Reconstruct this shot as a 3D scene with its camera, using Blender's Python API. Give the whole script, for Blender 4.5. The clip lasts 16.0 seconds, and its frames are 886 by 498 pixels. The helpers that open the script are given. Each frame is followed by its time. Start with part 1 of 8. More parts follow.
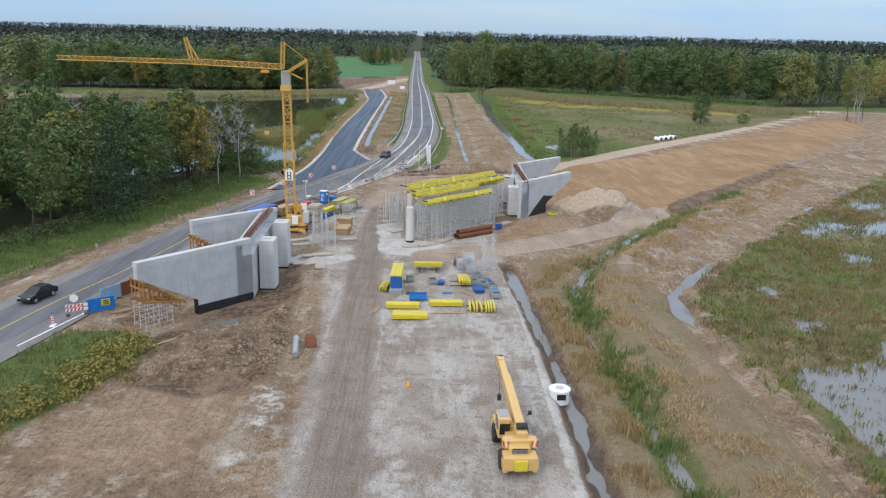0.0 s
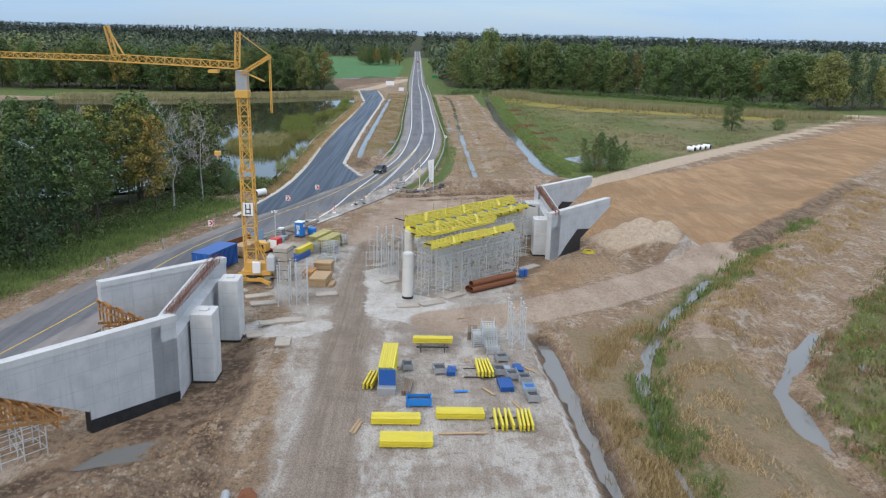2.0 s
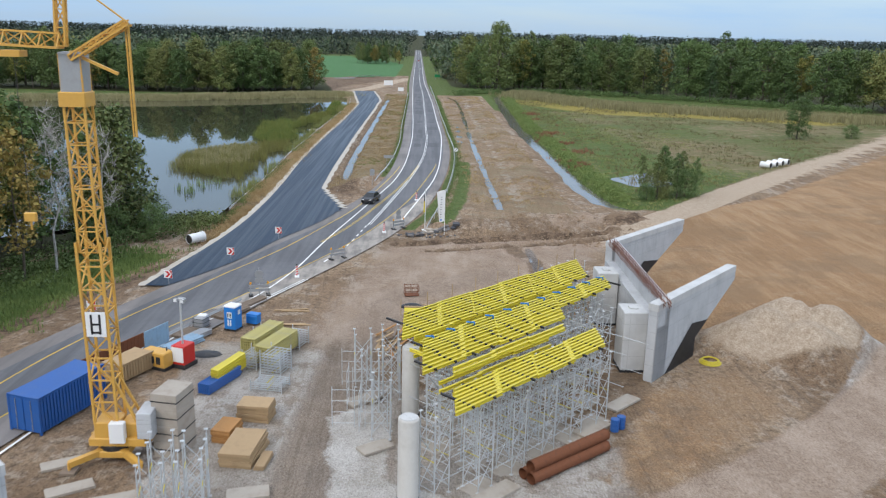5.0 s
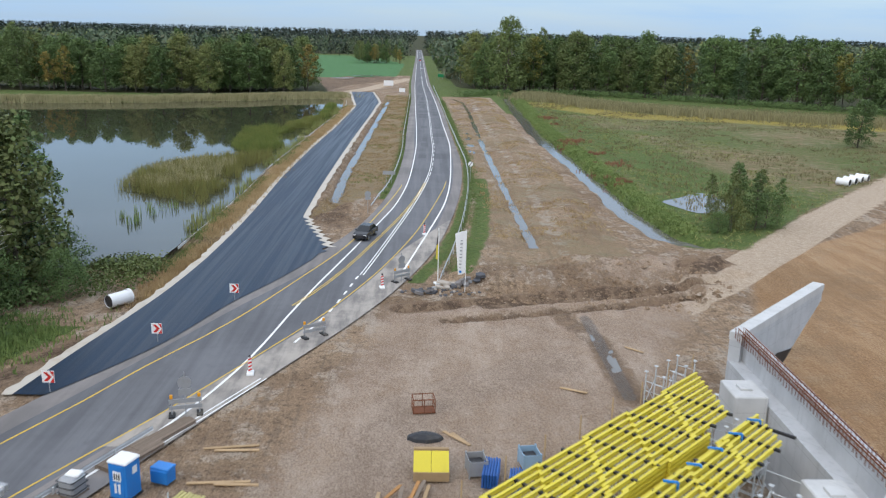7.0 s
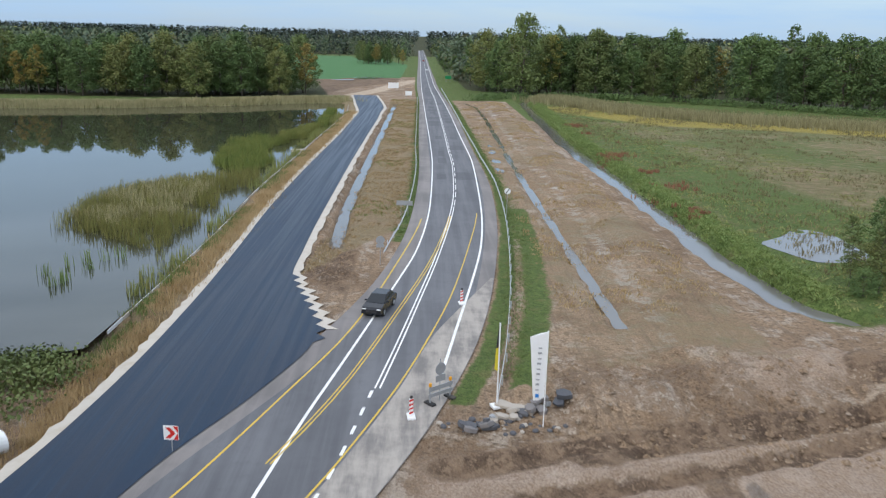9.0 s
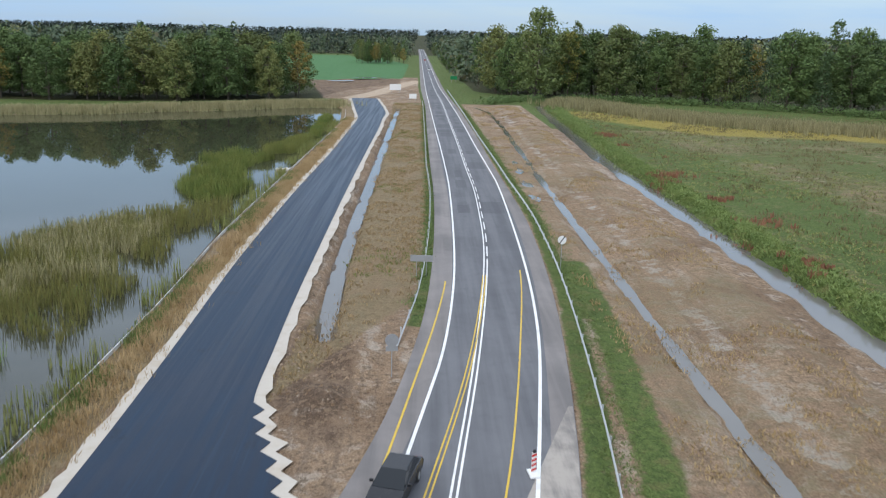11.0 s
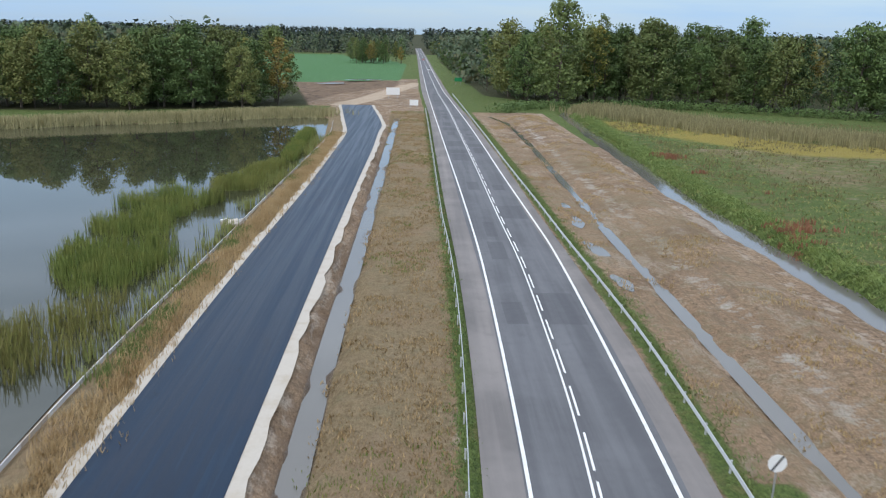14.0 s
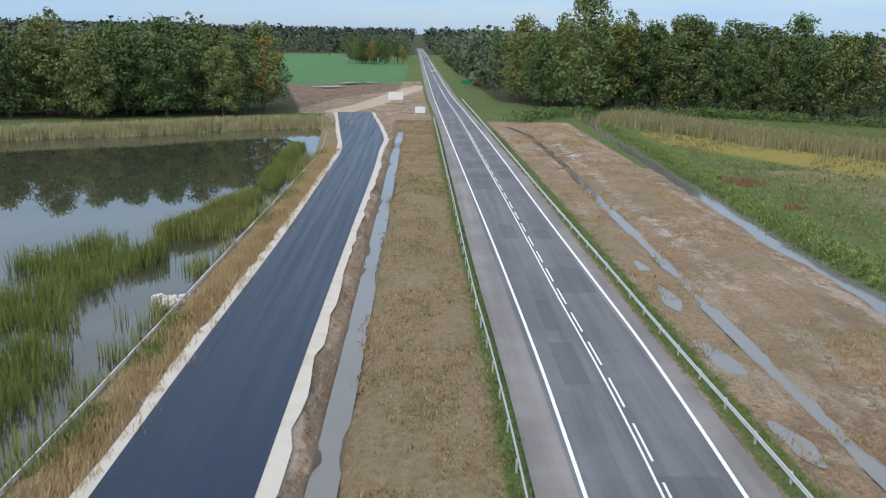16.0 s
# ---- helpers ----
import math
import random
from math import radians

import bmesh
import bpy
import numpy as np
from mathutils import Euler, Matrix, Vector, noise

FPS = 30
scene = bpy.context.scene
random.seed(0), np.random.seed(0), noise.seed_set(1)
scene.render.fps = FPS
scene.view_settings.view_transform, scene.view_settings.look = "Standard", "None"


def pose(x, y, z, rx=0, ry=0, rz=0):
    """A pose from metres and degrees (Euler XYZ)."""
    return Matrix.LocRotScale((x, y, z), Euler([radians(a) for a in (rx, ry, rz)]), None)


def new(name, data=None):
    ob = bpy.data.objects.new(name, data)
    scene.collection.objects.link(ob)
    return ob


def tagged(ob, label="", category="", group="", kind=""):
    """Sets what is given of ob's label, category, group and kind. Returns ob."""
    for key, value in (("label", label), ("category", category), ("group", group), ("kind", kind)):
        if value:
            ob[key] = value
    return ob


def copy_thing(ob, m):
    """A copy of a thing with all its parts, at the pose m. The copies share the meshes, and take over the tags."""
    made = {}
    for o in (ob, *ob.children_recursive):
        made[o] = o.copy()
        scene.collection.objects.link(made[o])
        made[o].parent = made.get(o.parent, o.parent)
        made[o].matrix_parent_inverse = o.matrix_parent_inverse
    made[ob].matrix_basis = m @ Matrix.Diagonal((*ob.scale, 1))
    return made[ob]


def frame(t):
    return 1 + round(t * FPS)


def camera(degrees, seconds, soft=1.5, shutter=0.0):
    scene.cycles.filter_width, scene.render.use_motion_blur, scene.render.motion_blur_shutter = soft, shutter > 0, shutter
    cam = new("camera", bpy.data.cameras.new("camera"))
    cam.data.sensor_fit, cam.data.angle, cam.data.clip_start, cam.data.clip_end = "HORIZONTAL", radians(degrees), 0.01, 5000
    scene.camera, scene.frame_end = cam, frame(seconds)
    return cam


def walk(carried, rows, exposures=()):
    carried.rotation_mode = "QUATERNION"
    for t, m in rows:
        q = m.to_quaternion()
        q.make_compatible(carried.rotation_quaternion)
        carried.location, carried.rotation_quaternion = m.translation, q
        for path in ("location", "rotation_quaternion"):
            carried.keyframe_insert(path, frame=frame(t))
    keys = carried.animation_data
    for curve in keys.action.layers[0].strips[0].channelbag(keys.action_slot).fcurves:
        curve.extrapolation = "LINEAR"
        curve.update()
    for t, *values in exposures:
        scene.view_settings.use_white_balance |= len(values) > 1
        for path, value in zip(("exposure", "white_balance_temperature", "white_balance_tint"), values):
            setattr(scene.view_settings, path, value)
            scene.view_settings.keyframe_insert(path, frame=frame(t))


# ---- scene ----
cam = camera(57.1, 16.0, soft=1.15, shutter=0.3)
METRES, EYE, TILT, LEAN, TURN = 242.0, 29.9, 0.0, 0.0, -1.6
ROWS = [
    (0.0, 0.0, 0.0, 0.0, 0.34, -14.75, -1.28),
    (0.5, -0.001, 0.0315, -0.0012, 0.33, -14.75, -1.28),
    (1.0, -0.0021, 0.063, -0.0025, 0.34, -14.75, -1.29),
    (1.5, -0.0033, 0.0947, -0.0041, 0.35, -14.74, -1.31),
    (2.0, -0.0047, 0.1265, -0.0056, 0.35, -14.72, -1.33),
    (2.5, -0.0062, 0.1581, -0.0072, 0.36, -14.71, -1.34),
    (3.0, -0.0076, 0.1897, -0.0088, 0.36, -14.72, -1.35),
    (3.5, -0.0092, 0.2217, -0.0109, 0.36, -14.71, -1.33),
    (4.0, -0.0107, 0.2535, -0.0132, 0.37, -14.71, -1.35),
    (6.5, -0.0195, 0.4082, -0.0234, 0.39, -14.71, -1.33),
    (7.0, -0.0222, 0.4392, -0.025, 0.4, -14.68, -1.37),
    (7.5, -0.0256, 0.4698, -0.0265, 0.41, -14.65, -1.4),
    (8.0, -0.0298, 0.5002, -0.0279, 0.4, -14.63, -1.42),
    (8.5, -0.0347, 0.5308, -0.0289, 0.39, -14.61, -1.4),
    (9.0, -0.0392, 0.5614, -0.0296, 0.4, -14.62, -1.37),
    (11.5, -0.0553, 0.7167, -0.0336, 0.22, -14.7, -1.24),
    (12.0, -0.0577, 0.7474, -0.0344, 0.07, -14.71, -1.21),
    (12.5, -0.0599, 0.7784, -0.0354, 0.04, -14.72, -1.21),
    (13.0, -0.0619, 0.8092, -0.0363, 0.04, -14.72, -1.2),
    (13.5, -0.0639, 0.8404, -0.0372, 0.04, -14.72, -1.19),
    (14.0, -0.0662, 0.8713, -0.038, 0.03, -14.73, -1.19),
    (14.5, -0.0686, 0.9024, -0.0388, 0.03, -14.73, -1.19),
    (15.0, -0.0713, 0.9333, -0.0395, 0.03, -14.74, -1.2),
    (15.5, -0.074, 0.9645, -0.0403, 0.04, -14.73, -1.23),
    (16.0, -0.0767, 0.9956, -0.0406, 0.05, -14.73, -1.2),
]
walk(cam, [(t, pose(0, 0, EYE, TILT, LEAN, TURN) @ pose(METRES * x, METRES * y, METRES * z, 90 + pitch, roll, yaw)) for t, x, y, z, yaw, pitch, roll in ROWS], exposures=[(0.0, 0.1), (16.0, 0.1)])

# ---- world, sun ----
SUN_EL, SUN_AZ = 38.0, 215.0
world = bpy.data.worlds.new("sky")
scene.world = world
world.use_nodes = True
wn, wl = world.node_tree.nodes, world.node_tree.links
wn.clear()
w_out = wn.new("ShaderNodeOutputWorld")
w_bg = wn.new("ShaderNodeBackground")
w_sky = wn.new("ShaderNodeTexSky")
w_sky.sky_type = "NISHITA"
w_sky.sun_disc = False
w_sky.sun_elevation = radians(SUN_EL)
w_sky.sun_rotation = radians(SUN_AZ)
w_sky.altitude = 100
w_co = wn.new("ShaderNodeTexCoord")
w_map = wn.new("ShaderNodeMapping")
w_map.inputs["Scale"].default_value = (1.0, 1.0, 9.0)
w_no = wn.new("ShaderNodeTexNoise")
w_no.inputs["Scale"].default_value = 2.2
w_no.inputs["Detail"].default_value = 7
w_no.inputs["Roughness"].default_value = 0.62
w_rmp = wn.new("ShaderNodeValToRGB")
w_rmp.color_ramp.elements[0].position = 0.36
w_rmp.color_ramp.elements[1].position = 0.70
w_rmp.color_ramp.elements[0].color = (0.62, 0.62, 0.62, 1)
w_rmp.color_ramp.elements[1].color = (0.97, 0.97, 0.97, 1)
w_mix = wn.new("ShaderNodeMix")
w_mix.data_type = "RGBA"
w_sep = wn.new("ShaderNodeSeparateXYZ")
w_up = wn.new("ShaderNodeMapRange")
w_up.interpolation_type = "SMOOTHSTEP"
w_up.inputs[1].default_value, w_up.inputs[2].default_value = 0.02, 0.62
w_cloud = wn.new("ShaderNodeMix")
w_cloud.data_type = "RGBA"
w_cloud.inputs[6].default_value = (3.05, 4.65, 6.8, 1)
w_cloud.inputs[7].default_value = (11.4, 12.6, 14.6, 1)
wl.new(w_co.outputs["Generated"], w_sep.inputs[0])
wl.new(w_sep.outputs[2], w_up.inputs[0])
wl.new(w_up.outputs[0], w_cloud.inputs[0])
wl.new(w_cloud.outputs[2], w_mix.inputs[7])
wl.new(w_co.outputs["Generated"], w_map.inputs["Vector"])
wl.new(w_map.outputs[0], w_no.inputs["Vector"])
wl.new(w_no.outputs[0], w_rmp.inputs[0])
wl.new(w_rmp.outputs[0], w_mix.inputs[0])
wl.new(w_sky.outputs[0], w_mix.inputs[6])
wl.new(w_mix.outputs[2], w_bg.inputs[0])
w_bg.inputs[1].default_value = 0.125
wl.new(w_bg.outputs[0], w_out.inputs[0])
sun_data = bpy.data.lights.new("sun", "SUN")
sun_data.energy, sun_data.angle, sun_data.color = 1.1, radians(16), (1.0, 0.91, 0.80)
sun_ob = new("sun", sun_data)
sun_ob.rotation_euler = (radians(90 - SUN_EL), 0, radians(180 - SUN_AZ))
sun_ob.location = (0, 0, 300)

# ---- materials ----


class Nodes:
    """Short hand for building a node material."""

    def __init__(self, name, rough=0.8, metal=0.0, spec=0.4):
        self.m = bpy.data.materials.new(name)
        self.m.use_nodes = True
        self.n, self.l = self.m.node_tree.nodes, self.m.node_tree.links
        self.p = self.n["Principled BSDF"]
        self.p.inputs["Roughness"].default_value = rough
        self.p.inputs["Metallic"].default_value = metal
        self.p.inputs["Specular IOR Level"].default_value = spec
        self.pos = self.n.new("ShaderNodeNewGeometry").outputs["Position"]
        self.obj = self.n.new("ShaderNodeTexCoord").outputs["Object"]

    def put(self, socket, value):
        if isinstance(value, (int, float)):
            socket.default_value = value
        elif isinstance(value, tuple):
            socket.default_value = (*value, 1) if len(value) == 3 else value
        else:
            self.l.new(value, socket)

    def noise(self, scale, detail=4, rough=0.55, stretch=None, local=False, turn=0.0):
        v = self.obj if local else self.pos
        if stretch:
            k = self.n.new("ShaderNodeMapping")
            k.inputs["Scale"].default_value = stretch
            k.inputs["Rotation"].default_value = (0, 0, turn)
            self.l.new(v, k.inputs["Vector"])
            v = k.outputs[0]
        t = self.n.new("ShaderNodeTexNoise")
        t.inputs["Scale"].default_value, t.inputs["Detail"].default_value, t.inputs["Roughness"].default_value = scale, detail, rough
        self.l.new(v, t.inputs["Vector"])
        return t.outputs[0]

    def vor(self, scale):
        t = self.n.new("ShaderNodeTexVoronoi")
        t.inputs["Scale"].default_value = scale
        self.l.new(self.pos, t.inputs["Vector"])
        return t.outputs["Distance"]

    def math(self, op, a, b=0.0, c=0.0):
        k = self.n.new("ShaderNodeMath")
        k.operation = op
        self.put(k.inputs[0], a), self.put(k.inputs[1], b), self.put(k.inputs[2], c)
        return k.outputs[0]

    def step(self, v, lo, hi):
        k = self.n.new("ShaderNodeMapRange")
        k.interpolation_type = "SMOOTHSTEP"
        self.put(k.inputs[0], v)
        k.inputs[1].default_value, k.inputs[2].default_value = lo, hi
        return k.outputs[0]

    def mix(self, f, a, b, blend="MIX"):
        k = self.n.new("ShaderNodeMix")
        k.data_type, k.blend_type = "RGBA", blend
        self.put(k.inputs[0], f), self.put(k.inputs[6], a), self.put(k.inputs[7], b)
        return k.outputs[2]

    def attr(self, name):
        k = self.n.new("ShaderNodeAttribute")
        k.attribute_name = name
        return k.outputs["Fac"]

    def rnd(self):
        return self.n.new("ShaderNodeObjectInfo").outputs["Random"]

    def island(self):
        return self.n.new("ShaderNodeNewGeometry").outputs["Random Per Island"]

    def bump(self, h, strength=0.4, dist=0.05):
        k = self.n.new("ShaderNodeBump")
        k.inputs["Strength"].default_value, k.inputs["Distance"].default_value = strength, dist
        self.l.new(h, k.inputs["Height"])
        self.l.new(k.outputs[0], self.p.inputs["Normal"])

    def done(self, colour, rough=None):
        self.put(self.p.inputs["Base Color"], colour)
        if rough is not None:
            self.put(self.p.inputs["Roughness"], rough)
        return self.m


def plain(name, c, rough=0.6, metal=0.0, wear=0.35, dirt=(0.20, 0.17, 0.13), scale=1.5, vary=0.0, local=True):
    """A painted or raw surface with grime at two scales."""
    k = Nodes(name, rough, metal)
    big, fine = k.noise(scale, 5, 0.6, local=local), k.noise(scale * 9, 3, local=local)
    col = k.mix(k.math("MULTIPLY", k.step(big, 0.45, 0.75), wear), c, dirt)
    col = k.mix(k.math("MULTIPLY", fine, 0.35), col, tuple(v * 0.7 for v in c))
    if vary:
        col = k.mix(k.math("MULTIPLY", k.rnd(), vary), col, tuple(v * 0.55 for v in c))
    k.bump(fine, 0.15, 0.02)
    return k.done(col, k.math("MULTIPLY_ADD", fine, 0.2, rough - 0.1))


def ground_material():
    k = Nodes("ground_soil", 0.95, spec=0.2)
    n0, n1, n2, n3, n4 = k.noise(0.03, 4), k.noise(0.11, 6, 0.65), k.noise(0.42, 6, 0.68), k.noise(1.9, 6, 0.72), k.noise(7.0, 3, 0.7)
    trk = k.noise(1.0, 5, 0.65, (0.9, 0.05, 1))
    trk2 = k.noise(1.0, 5, 0.65, (2.6, 0.07, 1), turn=-0.12)
    smear = k.noise(1.0, 6, 0.7, (0.22, 0.08, 1), turn=0.3)
    rut = k.noise(1.0, 4, 0.6, (1.9, 0.10, 1), turn=0.95)
    edge = k.math("ADD", k.math("MULTIPLY", n2, 0.6), k.math("MULTIPLY", n3, 0.4))

    def zone(name, rag=1.6, soft=0.16):
        v = k.math("ADD", k.attr(name), k.math("MULTIPLY", k.math("SUBTRACT", edge, 0.5), rag))
        return k.step(v, 0.5 - soft, 0.5 + soft)

    def over(col, f, lo, hi, amount, c):
        return k.mix(k.math("MULTIPLY", k.step(f, lo, hi), amount), col, c)

    soil = k.mix(k.step(n1, 0.38, 0.62), (0.205, 0.136, 0.084), (0.335, 0.238, 0.155))
    soil = over(soil, n0, 0.45, 0.6, 0.6, (0.30, 0.205, 0.13))
    soil = over(soil, n2, 0.50, 0.63, 0.75, (0.42, 0.35, 0.275))
    soil = over(soil, n3, 0.48, 0.62, 0.75, (0.125, 0.088, 0.058))
    soil = over(soil, rut, 0.54, 0.64, 0.5, (0.165, 0.12, 0.085))
    soil = over(soil, smear, 0.54, 0.66, 0.5, (0.46, 0.40, 0.33))
    # packed stone yard: grey-beige, dusty, with wheel smears
    yard = k.mix(k.step(n1, 0.36, 0.62), (0.25, 0.20, 0.16), (0.40, 0.355, 0.305))
    yard = over(yard, smear, 0.46, 0.60, 0.8, (0.50, 0.46, 0.415))
    yard = over(yard, trk, 0.54, 0.66, 0.35, (0.52, 0.49, 0.45))
    yard = over(yard, trk2, 0.54, 0.68, 0.32, (0.24, 0.195, 0.155))
    yard = over(yard, n2, 0.53, 0.61, 0.7, (0.27, 0.215, 0.165))
    yard = over(yard, n3, 0.54, 0.62, 0.5, (0.20, 0.165, 0.13))
    col = k.mix(zone("yard", 1.3, 0.14), soil, yard)
    col = k.mix(k.math("MULTIPLY", zone("track", 0.9, 0.4), 0.9), col, k.mix(k.step(k.math("MULTIPLY_ADD", trk2, 0.5, k.math("MULTIPLY", n2, 0.5)), 0.38, 0.62), (0.185, 0.142, 0.108), (0.285, 0.228, 0.178)))
    col = k.mix(k.math("MULTIPLY", zone("pale", 1.5, 0.1), 0.9), col, k.mix(k.step(k.math("MULTIPLY_ADD", n2, 0.6, k.math("MULTIPLY", smear, 0.4)), 0.4, 0.6), (0.43, 0.395, 0.35), (0.58, 0.55, 0.51)))
    orange = k.mix(k.step(k.noise(1.0, 6, 0.65, (0.45, 0.06, 1), turn=0.85), 0.4, 0.62), (0.31, 0.185, 0.095), (0.39, 0.25, 0.138))
    orange = over(orange, n1, 0.48, 0.62, 0.6, (0.25, 0.165, 0.095))
    orange = over(orange, rut, 0.54, 0.64, 0.3, (0.27, 0.16, 0.085))
    orange = over(orange, n2, 0.54, 0.66, 0.35, (0.40, 0.29, 0.185))
    orange = over(orange, n0, 0.5, 0.62, 0.5, (0.22, 0.135, 0.07))
    col = k.mix(zone("orange", 1.3), col, orange)
    col = k.mix(zone("sand", 0.7), col, k.mix(k.step(n3, 0.3, 0.7), (0.38, 0.29, 0.205), (0.50, 0.40, 0.30)))
    lane = k.mix(k.step(k.math("MULTIPLY_ADD", smear, 0.6, k.math("MULTIPLY", n3, 0.4)), 0.4, 0.6), (0.305, 0.225, 0.165), (0.42, 0.325, 0.25))
    col = k.mix(zone("lane", 0.7, 0.3), col, lane)
    mud = k.mix(k.step(n2, 0.4, 0.62), (0.095, 0.064, 0.043), (0.24, 0.165, 0.108))
    mud = over(mud, n3, 0.5, 0.60, 0.75, (0.29, 0.205, 0.135))
    mud = over(mud, n4, 0.52, 0.62, 0.5, (0.075, 0.052, 0.038))
    col = k.mix(zone("mud", 1.9, 0.15), col, mud)
    dry = k.mix(k.step(n3, 0.35, 0.65), (0.175, 0.130, 0.070), (0.30, 0.232, 0.135))
    dry = over(dry, n2, 0.50, 0.64, 0.45, (0.14, 0.120, 0.052))
    dry = over(dry, n1, 0.5, 0.62, 0.6, (0.24, 0.165, 0.098))
    dry = over(dry, n4, 0.52, 0.64, 0.5, (0.085, 0.068, 0.034))
    col = k.mix(k.math("MULTIPLY", zone("dry", 1.7, 0.25), 0.85), col, dry)
    grass = k.mix(k.step(n3, 0.35, 0.65), (0.062, 0.095, 0.024), (0.120, 0.160, 0.045))
    grass = over(grass, n2, 0.50, 0.64, 0.7, (0.15, 0.14, 0.055))
    grass = over(grass, n1, 0.50, 0.64, 0.5, (0.07, 0.105, 0.028))
    col = k.mix(zone("grass", 1.6, 0.2), col, grass)
    russet = k.mix(k.step(n3, 0.3, 0.7), (0.185, 0.115, 0.06), (0.155, 0.135, 0.065))
    russet = over(russet, n1, 0.54, 0.64, 0.7, (0.20, 0.085, 0.05))
    russet = over(russet, n2, 0.52, 0.64, 0.6, (0.09, 0.10, 0.04))
    col = k.mix(k.math("MULTIPLY", zone("russet", 2.2, 0.2), 0.85), col, russet)
    col = k.mix(zone("yellow", 1.2, 0.25), col, k.mix(n3, (0.20, 0.165, 0.04), (0.31, 0.245, 0.06)))
    col = k.mix(zone("field", 0.2), col, k.mix(n1, (0.06, 0.15, 0.055), (0.09, 0.19, 0.075)))
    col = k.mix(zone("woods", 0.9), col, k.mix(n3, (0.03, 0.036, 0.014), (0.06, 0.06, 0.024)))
    col = k.mix(0.6, col, k.mix(k.step(k.math("MULTIPLY_ADD", k.noise(17.0, 3, 0.75), 0.3, k.math("MULTIPLY", n4, 0.7)), 0.32, 0.68), (0.1, 0.1, 0.1), (0.88, 0.88, 0.88)), "SOFT_LIGHT")
    wet = k.step(k.math("ADD", k.attr("wet"), k.math("MULTIPLY", k.math("SUBTRACT", edge, 0.5), 0.9)), 0.4, 0.7)
    col = k.mix(k.math("MULTIPLY", wet, 0.55), col, (0.075, 0.06, 0.047))
    k.bump(k.math("ADD", k.math("MULTIPLY", n3, 1.0), k.math("ADD", k.math("MULTIPLY", n4, 0.3), k.math("MULTIPLY", n2, 1.6))), 1.0, 0.3)
    return k.done(col, k.math("MULTIPLY_ADD", wet, -0.6, 0.95))


def asphalt_material(name, dark, light, rough, blue=0.0, patch=0.4):
    k = Nodes(name, rough, spec=0.45)
    n1, n2, n3 = k.noise(0.12, 4), k.noise(1.1, 5, 0.65), k.noise(30, 2, 0.6)
    lane = k.noise(1.0, 4, 0.6, (0.9, 0.03, 1))
    col = k.mix(k.step(lane, 0.35, 0.68), dark, light)
    col = k.mix(k.math("MULTIPLY", k.step(n1, 0.4, 0.65), patch), col, tuple(v * 1.5 for v in light))
    col = k.mix(k.math("MULTIPLY", k.step(n2, 0.52, 0.75), 0.35), col, dark)
    col = k.mix(0.3, col, k.mix(n3, (0.2, 0.2, 0.2), (1, 1, 1)), "SOFT_LIGHT")
    k.bump(n3, 0.3, 0.01)
    return k.done(col, k.math("MULTIPLY_ADD", n2, 0.25, rough - 0.12))


def fresh_asphalt_material():
    """New bituminous surface: dark, with a satin sheen in paver strips and roller marks."""
    k = Nodes("fresh_asphalt", 0.4, spec=0.22)
    strip = k.noise(1.0, 4, 0.6, (1.6, 0.02, 1))
    fine = k.noise(1.0, 5, 0.65, (4.5, 0.12, 1))
    cloud, grain, scuff = k.noise(0.16, 4, 0.6), k.noise(28, 2, 0.6), k.noise(1.0, 5, 0.7, (0.5, 0.25, 1), turn=0.6)
    col = k.mix(k.step(strip, 0.38, 0.64), (0.002, 0.011, 0.029), (0.005, 0.020, 0.045))
    col = k.mix(k.math("MULTIPLY", k.step(fine, 0.5, 0.66), 0.6), col, (0.009, 0.030, 0.060))
    col = k.mix(k.math("MULTIPLY", k.step(cloud, 0.48, 0.66), 0.5), col, (0.010, 0.019, 0.038))
    col = k.mix(k.math("MULTIPLY", k.step(scuff, 0.6, 0.68), 0.55), col, (0.004, 0.008, 0.018))
    k.bump(k.math("ADD", grain, k.math("MULTIPLY", fine, 0.6)), 0.25, 0.012)
    rough = k.math("ADD", k.math("MULTIPLY", k.step(strip, 0.35, 0.65), 0.14), k.math("MULTIPLY_ADD", fine, 0.16, 0.24))
    return k.done(col, rough)


def dust_material():
    """Asphalt half hidden under pale, wheel-dragged dust."""
    k = Nodes("dusty_asphalt", 0.92, spec=0.25)
    n1, n2, drag = k.noise(0.35, 5, 0.65), k.noise(3.0, 4, 0.65), k.noise(1.0, 5, 0.65, (0.9, 0.12, 1), turn=0.3)
    film = k.step(k.math("MULTIPLY_ADD", n1, 0.45, k.math("MULTIPLY", drag, 0.55)), 0.36, 0.60)
    col = k.mix(film, (0.17, 0.158, 0.148), (0.36, 0.325, 0.285))
    col = k.mix(k.math("MULTIPLY", k.step(n2, 0.5, 0.68), 0.3), col, (0.24, 0.215, 0.19))
    return k.done(col)


